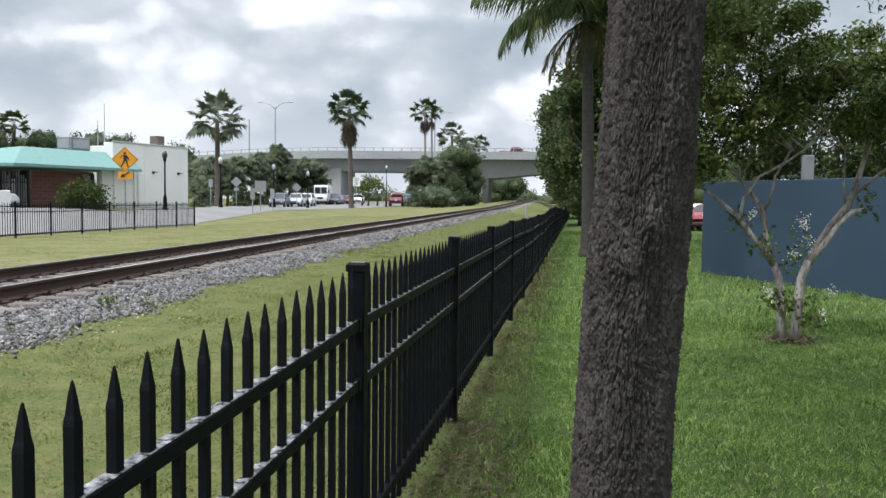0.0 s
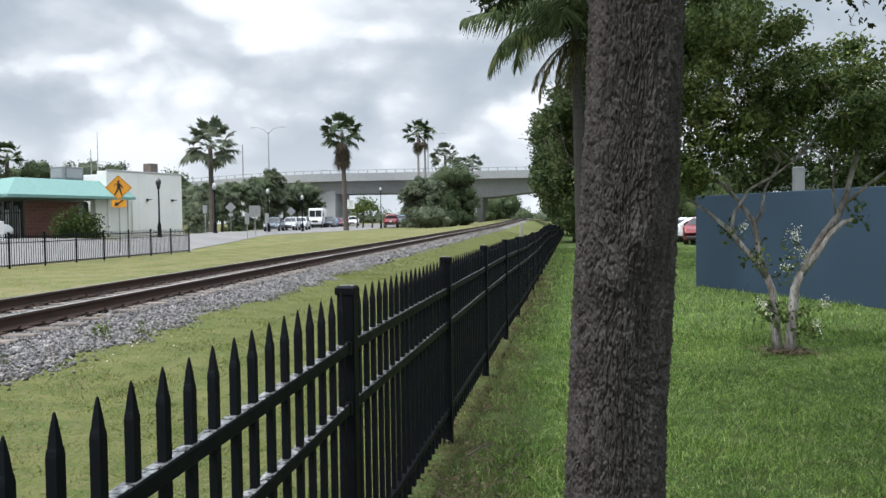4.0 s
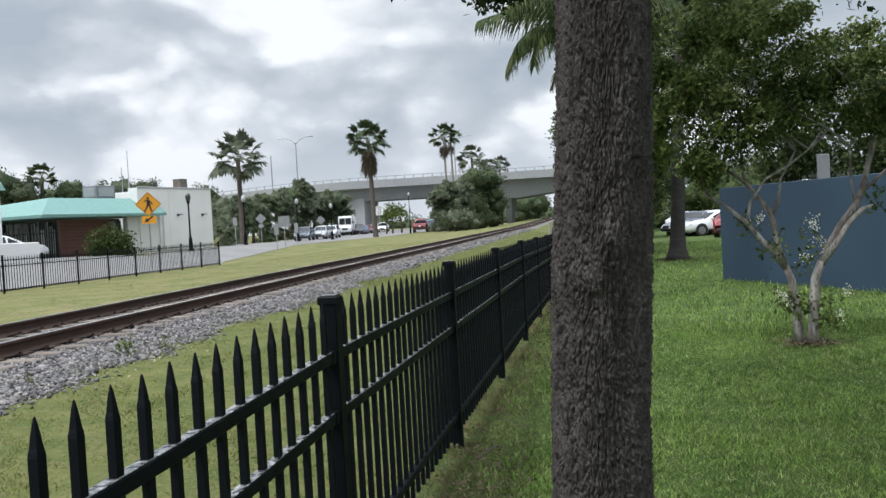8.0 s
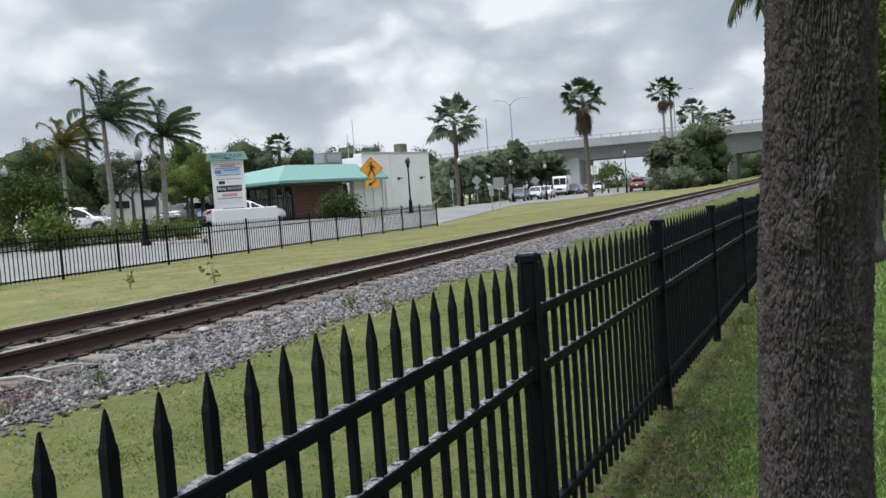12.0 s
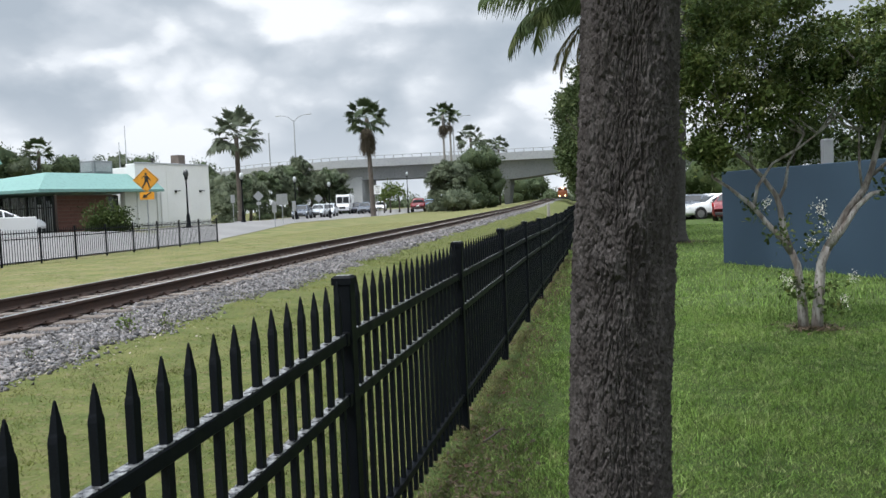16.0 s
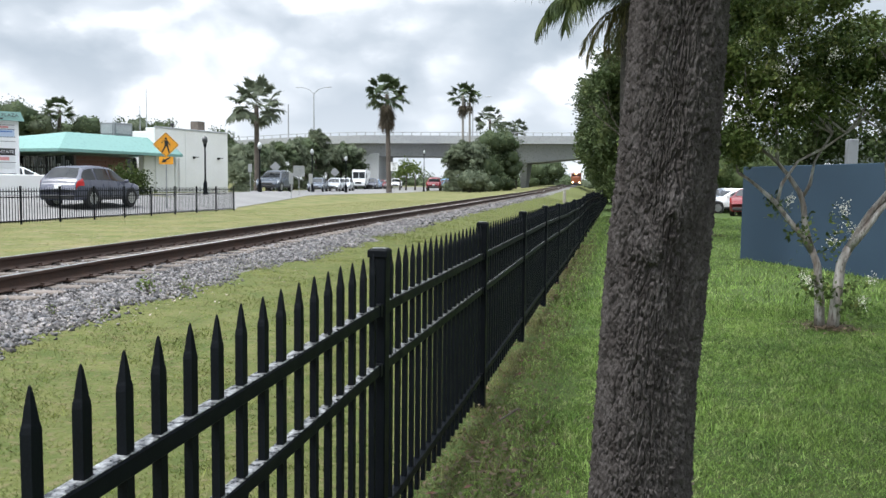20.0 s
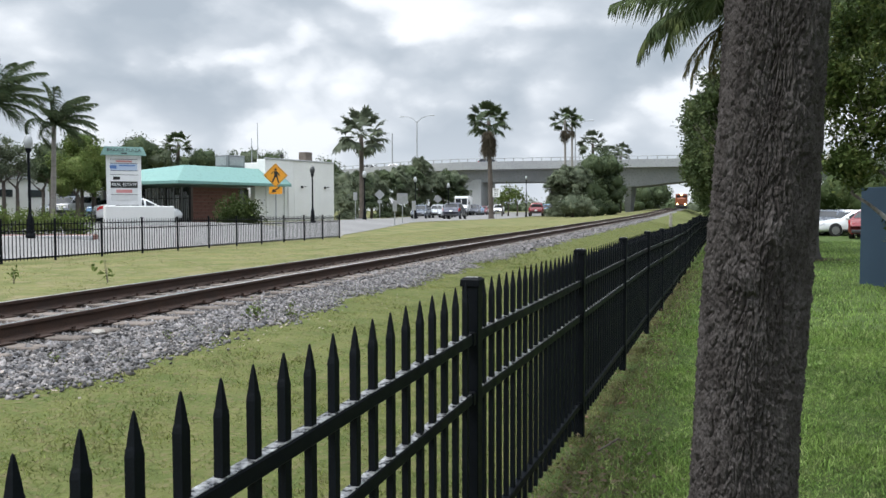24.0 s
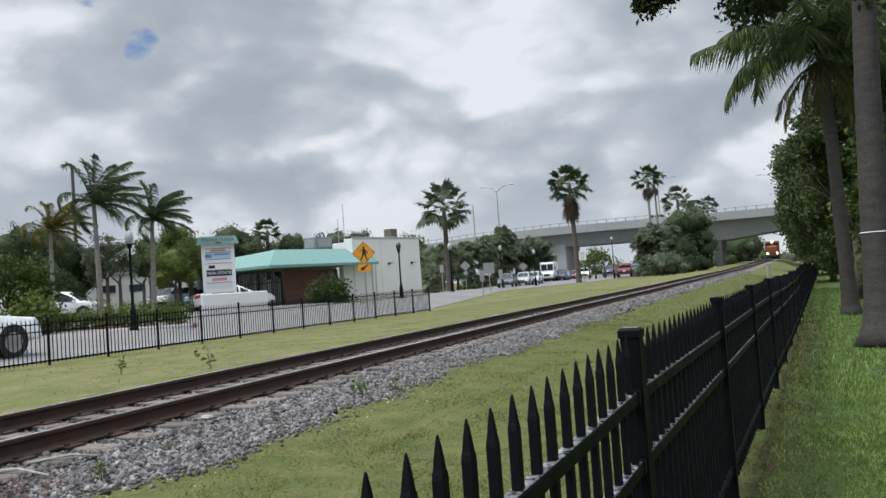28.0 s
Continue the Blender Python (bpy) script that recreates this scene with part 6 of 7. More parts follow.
cpb, cpt = (-17.81, 6.85, 0.08), (-17.85, 6.89, 1.63)
marker(cpb[0], cpb[1], 0.34, cpt[2] - cpb[2] + (cpb[2] - float(ground_z(cpb[0], cpb[1]))), "square weathered concrete post before the street fence", -0.02)
mk = (-4.12, 70.39, 1.21)
marker(mk[0], mk[1], 0.22, mk[2] - float(ground_z(mk[0], mk[1])), "thin weathered concrete post beside the track")

# sticks and litter on the ballast
for p0, p1, r, lab in (((-6.06, 5.02, 0.18), (-5.64, 5.37, 0.14), 0.012, "bleached stick lying on the ballast"), ((-6.19, 4.66, 0.18), (-5.44, 4.71, 0.03), 0.015, "long dry branch lying on the ballast"), ((-0.48, 5.01, 0.07), (-0.36, 5.28, 0.03), 0.006, "dry twig lying in the grass by the fence")):
    m = Mesh()
    a, b = Vector(p0), Vector(p1)
    a.z, b.z = float(ground_z(a.x, a.y)) + 0.05, float(ground_z(b.x, b.y)) + 0.05
    c = (a + b) / 2 + Vector((0.03, 0.04, 0.03))
    m.tube([a, a.lerp(c, 0.5), c, c.lerp(b, 0.5), b], [r, r, r * 0.9, r * 0.7, r * 0.4], 6)
    tagged(m.make("stick", DARKTRUNK if "twig" in lab else CONCPOST), lab, "stick")
st = Mesh().box((0, 0, 0), (0.13, 0.1, 0.05), 0.02).make("pale_stone", CONCPOST)
q = (-6.03, 7.15, 0.32)
st.matrix_basis = Matrix.Translation((q[0], q[1], float(ground_z(q[0], q[1])) + 0.05))
tagged(st, "flat pale stone lying against the near rail", "stone")

# concrete column behind the blue wall and a small slab at its corner
q = (4.67, 17.84, 1.96)
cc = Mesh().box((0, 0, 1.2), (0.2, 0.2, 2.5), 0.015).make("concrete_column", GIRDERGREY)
cc.matrix_basis = Matrix.Translation((q[0], q[1], 0))
tagged(cc, "plain concrete column behind the blue wall", "column")


# ---- across the street: overgrown wall, palms, hedges, trees ----
ha, hb = Vector((-32.31, 6.43, 2.15)), Vector((-34.09, 24.11, 2.07))
hl = (hb - ha).length
hm = Matrix.Translation((ha.x, ha.y, 0.15)) @ Matrix.Rotation(math.atan2(hb.y - ha.y, hb.x - ha.x), 4, "Z")
vw = empty("overgrown_wall", hm, label="white garden wall overgrown with green creeper", category="wall")
Mesh().box((hl / 2, 0.1, 1.0), (hl, 0.2, 2.0), 0.02).make("wall_body", WHITEWALL, vw)
Mesh().box((hl / 2, 0.1, 2.02), (hl, 0.24, 0.05), 0.01).make("coping", CONCPOST, vw)
rng = np.random.default_rng(8)
n = 24000
x, z = rng.random(n) * hl, rng.random(n) ** 0.8 * 2.0
keep = rng.random(n) < 0.95 - 0.55 * np.clip(z - 0.7, 0, 1) + 0.4 * np.sin(x * 2.3) * np.sin(x * 0.9 + z * 2)
x, z = x[keep], z[keep]
n = len(x)
c = np.stack([x, -0.06 - 0.16 * rng.random(n), z], -1)
ax = unit(rng.standard_normal((n, 3)))
sd = unit(np.cross(ax, rng.standard_normal((n, 3))))
s = 0.085 * rng.uniform(0.6, 1.3, (n, 1))
v, f = quads(np.stack([c - ax * s * 0.7, c + sd * s * 0.5, c + ax * s * 0.7, c - sd * s * 0.5], 1))
soup("creeper", v, f, OLIVELEAF, vw)

pp = (-34.16, 24.78, 2.44)
pil = empty("gate_pillar", Matrix.Translation((pp[0], pp[1], 0.15)), label="white plastered gate pillar with moulded cap", category="pillar")
Mesh().box((0, 0, 1.1), (0.62, 0.62, 2.2), 0.03).make("shaft", WHITEWALL, pil)
Mesh().box((0, 0, 2.28), (0.85, 0.85, 0.16), 0.04).make("cap", WHITEWALL, pil)

# paved strip with kerb along the wall
ka, kb = Vector((-26.08, 5.60, 0.46)), Vector((-31.66, 24.36, 0.17))
kl = (kb - ka).length
pv = empty("paved_strip", Matrix.Translation((ka.x, ka.y, 0.31)) @ Matrix.Rotation(math.atan2(kb.y - ka.y, kb.x - ka.x), 4, "Z") @ Matrix.Rotation(-0.016, 4, "Y"), label="raised red paver footway with pale kerb", category="pavement", kind="structure")
Mesh().box((kl / 2, 1.3, 0.03), (kl, 2.6, 0.2), 0.01).make("paving", PAVER, pv)
Mesh().box((kl / 2, -0.08, 0.02), (kl, 0.15, 0.2), 0.02).make("kerb", CONCRETE, pv)

WIND = (0.46, 0.40, 0.10)
for i, (t, b, ln, r, kw) in enumerate((
    ((-37.25, 13.09, 6.36), (-37.02, 13.09, 2.27), 3.4, 0.14, {}), ((-42.80, 14.48, 5.63), (-42.48, 14.64, 2.40), 2.6, 0.13, {}), ((-34.30, 16.18, 6.58), (-34.24, 15.99, 2.06), 3.5, 0.13, {}), ((-37.10, 18.99, 5.67), (-37.05, 18.84, 2.22), 2.9, 0.12, {}),
    ((-36.34, 22.73, 6.47), (-36.31, 22.54, 2.66), 3.2, 0.13, {}), ((-32.09, 30.07, 6.51), (-31.86, 30.00, 1.03), 2.5, 0.12, {}), ((-30.94, 32.67, 5.67), (-30.91, 32.44, 1.25), 2.15, 0.12, {}),
    ((-34.95, 29.92, 5.47), (-34.85, 29.78, 1.26), 1.9, 0.1, {"leafmat": YELLOWLEAF}), ((-43.68, 23.73, 6.29), (-43.68, 23.53, 2.78), 2.9, 0.14, {"trunkmat": DARKTRUNK}), ((-40.02, 10.23, 6.95), (-39.93, 10.08, 2.67), 3.3, 0.13, {}))):
    g = float(ground_z(b[0], b[1]))
    feather_palm("wind_blown_palm", (b[0], b[1], g - 0.05), t, r, ln * 1.1, 19, "coconut palm with wind-blown fronds behind the garden wall", 40 + i, wind=WIND, flare=0.06, dense=80, width=0.036, leaf=0.74, low=-0.2, droop=0.36, steep=1.15, hang=0.6, group="palms behind the wall", **kw)
bt = Mesh().tube([(-39.35, 26.86, 7.13), (-39.24, 26.83, 4.63), (-39.13, 26.76, 1.28)], [0.1, 0.11, 0.14], 10).make("bare_palm_trunk", PALMTRUNK)
tagged(bt, "bare grey palm trunk behind the garden wall", "palm tree")
pole = (-44.77, 40.22, 10.87)
pm = Mesh().cyl((pole[0], pole[1], 0), pole, 0.14, 0.1, 8).make("utility_pole", DARKTRUNK)
tagged(pm, "tall dark wooden utility pole", "pole")

# low clipped hedge by the lamp
a, b = Vector((-29.41, 23.90, 1.54)), Vector((-23.24, 25.98, 1.15))
blobs = []
for k in range(16):
    q = a.lerp(b, k / 15)
    blobs.append((q.x, q.y, float(ground_z(q.x, q.y)) + 0.42, 0.55, 0.5, 0.5))
isl = empty("planting_island", Matrix.Translation((a.x, a.y, 0.45)) @ Matrix.Rotation(math.atan2(b.y - a.y, b.x - a.x), 4, "Z"), label="planted island with red paver edging and pale kerb", category="planter")
hw = (b - a).xy.length
Mesh().box((hw / 2, -0.85, -0.1), (hw + 1.6, 0.55, 0.5), 0.02).make("edging", PAVER, isl)
Mesh().box((hw / 2, -1.2, -0.12), (hw + 1.7, 0.14, 0.5), 0.02).make("kerb", CONCRETE, isl)
shrub("clipped_hedge", blobs, LIMELEAF, "low clipped green hedge beside the plaza entrance", 61, per=2600, size=0.06, category="hedge")
for i, (px, r, mat, lab) in enumerate((
    ((-29.66, 23.69, 2.54), (1.3, 1.3, 1.5), HEDGELEAF, "big round dark green shrub at the gate"), ((-27.77, 22.71, 1.35), (0.8, 0.8, 0.9), LIMELEAF, "spiky light green plant beside the gate"), ((-32.20, 23.85, 1.20), (0.7, 0.7, 0.7), LIMELEAF, "bright green shrub below the gate pillar"))):
    shrub("garden_shrub", [(px[0], px[1], max(px[2], r[2] * 0.7), *r), (px[0] + 0.4, px[1] + 0.3, max(px[2], r[2] * 0.7) * 0.8, r[0] * 0.8, r[1] * 0.8, r[2] * 0.8)], mat, lab, 65 + i, per=1500, size=0.11)
# bush before the brick wall
bp = (-26.33, 41.60, 1.66)
shrub("round_bush", [(bp[0], bp[1], 1.35, 1.0, 1.0, 1.05), (bp[0] + 0.3, bp[1] + 0.4, 1.1, 0.9, 0.9, 0.9), (bp[0] - 0.4, bp[1] - 0.3, 1.0, 0.8, 0.8, 0.9)], HEDGELEAF, "round green bush before the brick wall", 70, per=2200, size=0.10)
bp = (-26.61, 56.62, 1.19)
shrub("low_bush", [(bp[0], bp[1], 0.75, 0.6, 0.6, 0.6)], OLIVELEAF, "low green bush at the corner of the white block", 71, per=1800, size=0.10)


def backdrop_trees(cols, mats, seed, label, fine=0.0016, fill=True, shaggy=False, side=3, thick=7.5, core=0.8):
    """Trees by the top of the crown and its radius; leaves a little larger the farther they stand."""
    rng = np.random.default_rng(seed)
    for k, (p, r) in enumerate(cols):
        g = float(ground_z(p[0], p[1]))
        dist = math.hypot(p[0], p[1])
        size = dist * fine
        blobs = [(p[0], p[1], p[2] - r * 0.9, r, r, r * 0.9)]
        for q in range(side):
            a = q * 2.1 + rng.uniform(0, 1)
            s = r * rng.uniform(0.45, 0.7)
            blobs.append((p[0] + math.cos(a) * r * 0.75, p[1] + math.sin(a) * r * 0.75, max(p[2] - r * rng.uniform(0.9, 1.7), g + 0.8), s, s, s * 0.85))
        z = p[2] - 2.1 * r
        while fill and z > g + 0.3:
            blobs.append((p[0] + rng.normal(0, r * 0.25), p[1] + rng.normal(0, r * 0.25), z, r * 0.95, r * 0.95, r * 0.8))
            z -= r * 1.2
        broad_tree("background_tree", (p[0], p[1], g), max(p[2] - g - r, 1.2), blobs, mats[k % len(mats)], label, seed + k, per=thick / size ** 2, size=size, trunk=0.05 * r + 0.06, depth=1, fork=0.6, reach=0.2, core=0.45 if shaggy else core, tufted=shaggy)


# planting behind the garden wall, with gaps to the sky
backdrop_trees([((-55.04, 14.75, 6.14), 1.9), ((-55.19, 17.47, 5.70), 1.6), ((-51.64, 18.28, 5.81), 1.5), ((-53.77, 21.86, 5.96), 1.6), ((-47.96, 22.11, 5.45), 1.5), ((-46.83, 23.30, 5.61), 1.7), ((-46.66, 26.31, 4.51), 1.5), ((-43.79, 26.40, 4.43), 1.3), ((-47.73, 31.09, 6.55), 2.0), ((-46.47, 32.44, 6.88), 2.2), ((-43.87, 32.20, 5.90), 1.8)], [OLIVELEAF, TREELEAF, OLIVELEAF, TREELEAF], 400, "dense shrubs and young palms behind the garden wall")
for i, (t, ln) in enumerate((((-48.99, 18.17, 6.07), 2.1), ((-45.10, 19.33, 5.85), 2.2), ((-43.28, 21.19, 5.05), 1.9), ((-44.72, 25.49, 5.26), 2.3), ((-45.53, 27.55, 5.71), 2.2))):
    feather_palm("garden_palm", (t[0], t[1], 0.1), t, 0.11, ln, 15, "young palm with yellowing lower fronds behind the garden wall", 380 + i, wind=WIND, flare=0.04, dead=6, dense=40, width=0.06, trunkmat=DARKTRUNK, group="young garden palms")
for i in range(10):
    q = ha.lerp(hb, 0.05 + 0.1 * i)
    shrub("garden_hedge", [(q.x - 1.4, q.y + 0.3, 1.7, 0.9, 1.3, 0.8), (q.x - 1.6, q.y + 1.4, 1.9, 0.9, 1.1, 0.85)], HEDGELEAF if i % 3 else OLIVELEAF, "dark green hedge behind the garden wall", 430 + i, per=2400, size=0.09, category="hedge")
backdrop_trees([((-43.78, 35.23, 6.73), 1.9), ((-42.48, 36.57, 6.26), 1.9), ((-42.59, 37.85, 5.39), 1.3), ((-41.43, 34.68, 4.74), 1.6)], [OAKLEAF], 450, "broad dark green tree behind the plaza", side=4)
backdrop_trees([((-36.14, 34.45, 5.30), 0.75), ((-35.68, 34.90, 4.74), 0.7), ((-36.46, 34.06, 4.31), 0.5)], [OLIVELEAF], 455, "thin olive green tree beside the warehouse", fill=False, thick=9, core=0)
backdrop_trees([((-41.54, 43.32, 5.96), 1.0), ((-41.84, 42.96, 5.10), 0.9)], [TREELEAF], 457, "dark green tree beside the warehouse", fill=False)
backdrop_trees([((-34.87, 38.71, 6.03), 0.8), ((-34.42, 39.15, 5.42), 1.4), ((-34.32, 37.76, 4.61), 1.1)], [LIMELEAF], 460, "light green tree beside the plaza sign", fill=False, thick=10)
backdrop_trees([((-59.85, 75.06, 9.60), 1.9), ((-60.90, 73.90, 8.48), 1.5), ((-58.44, 76.48, 8.63), 1.7), ((-55.18, 79.87, 8.50), 1.8), ((-53.18, 81.93, 7.98), 1.6), ((-52.61, 85.47, 8.67), 1.7), ((-51.02, 87.11, 8.32), 1.5), ((-46.02, 92.30, 7.70), 1.3), ((-66.67, 86.15, 8.93), 2.2), ((-62.52, 86.78, 8.33), 1.8)], [TREELEAF, TREELEAF, OLIVELEAF], 470, "dark green trees behind the plaza building")
fan_palm("cabbage_palm", (-57.15, 77.55, 3.74), (-57.05, 77.93, 8.75), 0.2, 1.9, 30, "cabbage palm behind the plaza building", 478)
backdrop_trees([((-37.69, 79.49, 6.14), 1.7), ((-39.00, 85.37, 6.37), 1.8), ((-40.71, 93.25, 6.96), 1.9), ((-42.20, 101.16, 7.43), 2.0), ((-43.72, 109.08, 8.28), 2.1), ((-44.27, 115.11, 8.74), 2.1), ((-43.78, 123.29, 8.57), 2.2), ((-43.12, 127.46, 8.63), 2.2), ((-42.51, 131.61, 8.60), 2.1), ((-41.56, 131.63, 6.30), 1.6), ((-35.96, 75.57, 3.91), 1.3)], [OLIVELEAF, TREELEAF, OLIVELEAF, TREELEAF], 490, "shaggy olive green palms and shrubs along the embankment", shaggy=True)
backdrop_trees([((-44.99, 121.16, 10.14), 1.9)], [OLIVELEAF], 505, "rounded shaggy palm along the embankment", shaggy=True)
backdrop_trees([((-20.30, 110.80, 8.03), 2.0), ((-21.55, 110.52, 6.73), 1.6), ((-18.74, 112.06, 7.96), 2.0)], [OLIVELEAF], 510, "grey-green feathery tree before the bridge", shaggy=True)
backdrop_trees([((-17.32, 115.41, 9.25), 1.9), ((-15.57, 117.72, 9.25), 1.9), ((-14.73, 117.71, 6.70), 1.5), ((-17.34, 113.17, 5.72), 1.9)], [TREELEAF, TREELEAF], 516, "dark green tree clump before the bridge")
backdrop_trees([((-18.20, 104.79, 3.53), 1.5), ((-16.92, 104.98, 3.26), 1.4)], [OLIVELEAF], 522, "low round bush below the tree clump")
backdrop_trees([((-18.2, 190.28, 7.4), 3.0), ((-15.2, 195.73, 8.0), 3.2), ((-17.02, 196.56, 8.4), 3.2)], [TREELEAF], 530, "round dark tree beyond the bridge")
backdrop_trees([((-29.23, 115.26, 4.78), 0.9), ((-27.96, 115.45, 4.48), 0.9), ((-30.08, 115.08, 3.97), 0.8)], [LIMELEAF], 540, "small light green tree beside the street", fill=False, thick=9, core=0)
wood_a, wood_b = Vector((-92.86, 289.66, 4.41)), Vector((-4.48, 303.90, 4.78))
backdrop_trees([(tuple(wood_a.lerp(wood_b, k / 13) + Vector((0, 0, k % 3 - 1))), 4.5) for k in range(14)], [OLIVELEAF, TREELEAF], 560, "distant grey-green woods beyond the railway")

# fan palms by the street and beyond
fan_palm("cabbage_palm", (-27.57, 61.51, 0.70), (-27.79, 61.88, 7.52), 0.19, 2.6, 36, "tall cabbage palm with round grey-green crown", 81, mat=GREYPALM)
fan_palm("fan_palm", (-25.4, 92.5, 0.2), (-25.82, 92.88, 11.64), 0.26, 2.9, 34, "tall fan palm with brown skirt of dead leaves", 82, skirt=34)
fan_palm("fan_palm", (-22.5, 123.4, 0.3), (-22.80, 124.00, 14.89), 0.17, 2.4, 30, "slender tall fan palm beside the tree clump", 83, skirt=16, trunkmat=PALMTRUNK)
fan_palm("fan_palm", (-22.9, 131.5, 0.3), (-23.02, 131.11, 15.65), 0.17, 2.1, 18, "slender tall fan palm behind another", 84, skirt=8, trunkmat=PALMTRUNK)
fan_palm("fan_palm", (-18.8, 125, 0.4), (-18.70, 124.44, 11.21), 0.22, 2.5, 34, "grey-green fan palm above the tree clump", 85, mat=GREYPALM)
fan_palm("fan_palm", (-17.7, 150, 0.4), (-17.62, 150.00, 11.69), 0.2, 2.2, 28, "small fan palm close to the bridge", 86, mat=GREYPALM)
fan_palm("fan_palm", (-19.3, 146, 0.4), (-18.70, 145.74, 11.10), 0.2, 2.0, 26, "small fan palm close to the bridge", 87, mat=GREYPALM)

# white warehouse behind the plaza lot
wl_, wr_ = Vector((-46.83, 40.55, 3.47)), Vector((-44.13, 49.16, 3.49))
wh = empty("warehouse", Matrix.Translation((wl_.x, wl_.y, 0.1)) @ Matrix.Rotation(math.atan2(wr_.y - wl_.y, wr_.x - wl_.x), 4, "Z"), label="low white warehouse with grey roof edge behind parked cars", category="building")
wlen_ = (wr_ - wl_).length
Mesh().box((wlen_ / 2, 5, 1.75), (wlen_, 10, 3.6), 0.02).make("wall", WHITEWALL, wh)
Mesh().box((wlen_ / 2, 5, 3.75), (wlen_ + 0.4, 10.4, 0.4), 0.02).make("roof_edge", CONCRETE, wh)
for k in range(4):
    Mesh().box((1 + k * wlen_ / 4, -0.02, 2.6), (1.2, 0.1, 0.5), 0.01).make("window", GLASSDARK, wh)
# white and blue buildings far left
bl_ = (-80.62, 24.28, 7.27)
hb_ = Mesh().box((0, 0, 2.5), (14, 8, 6), 0.02).make("far_house", WHITEWALL)
hb_.matrix_basis = Matrix.Translation((bl_[0], bl_[1], 0))
tagged(hb_, "pale house far behind the palms", "building")

rb = (-35.99, 25.81, 3.32)
shrub("red_flowering_bush", [(rb[0], rb[1], 1.9, 0.8, 0.8, 1.0), (rb[0] + 0.4, rb[1], 2.6, 0.7, 0.7, 0.6)], REDFLOWER, "dark red flowering bush behind the gate pillar", 601, per=1700, size=0.09)
rb = (-30.70, 21.06, 0.69)
shrub("lime_shrub", [(rb[0], rb[1], 0.85, 0.45, 0.45, 0.45)], LIMELEAF, "bright yellow-green shrub at the foot of the wall", 602, per=2000, size=0.07)
q = (-21.75, 8.70, 0.94)
bx = Mesh().box((0, 0, 0.4), (0.36, 0.36, 0.8), 0.03).box((0, 0, 0.82), (0.4, 0.4, 0.06), 0.02).make("blue_box", BLUEBOX)
bx.matrix_basis = Matrix.Translation((q[0], q[1], float(road_z(q[0], q[1]))))
tagged(bx, "dark blue plastic news box beside the street", "box")
q = (-34.81, 12.54, 2.83)
ds = empty("small_yellow_sign", facing(q), label="small yellow diamond sign before the hedge", category="road sign")
slab(diamond(0.34, q[2]), -0.005, 0.012).make("sign_plate", YELLOW, ds)
Mesh().box((0, 0.04, q[2] / 2), (0.05, 0.04, q[2]), 0.004).make("post", GALV, ds)


# ---- vehicles ----
RUBBER = material("tyre_rubber", (0.015, 0.015, 0.016), (0.025, 0.025, 0.026), scale=10, fine=60, rough=0.85, bump=0.2, dist=0.003)
ALLOY = material("alloy_rim", (0.4, 0.41, 0.42), (0.5, 0.51, 0.52), scale=6, fine=40, rough=0.35, bump=0, metal=0.8)
CARGLASS = material("car_glass", (0.01, 0.012, 0.014), (0.02, 0.023, 0.026), scale=2, fine=10, rough=0.12, bump=0, spec=0.3)
TAIL = material("tail_light_red", (0.4, 0.02, 0.02), (0.5, 0.03, 0.03), scale=8, fine=40, rough=0.2, bump=0)
HEADL = material("head_light_clear", (0.65, 0.67, 0.7), (0.75, 0.77, 0.8), scale=8, fine=40, rough=0.12, bump=0)
TRIM = material("black_plastic_trim", (0.02, 0.02, 0.021), (0.03, 0.03, 0.031), scale=8, fine=60, rough=0.7, bump=0.1)
PAINTS = {}


def paint(name, c):
    if name not in PAINTS:
        PAINTS[name] = material("car_paint_" + name, c, tuple(v * 1.12 + 0.003 for v in c), scale=1.5, fine=9, rough=0.28, bump=0, spec=0.6)
    return PAINTS[name]


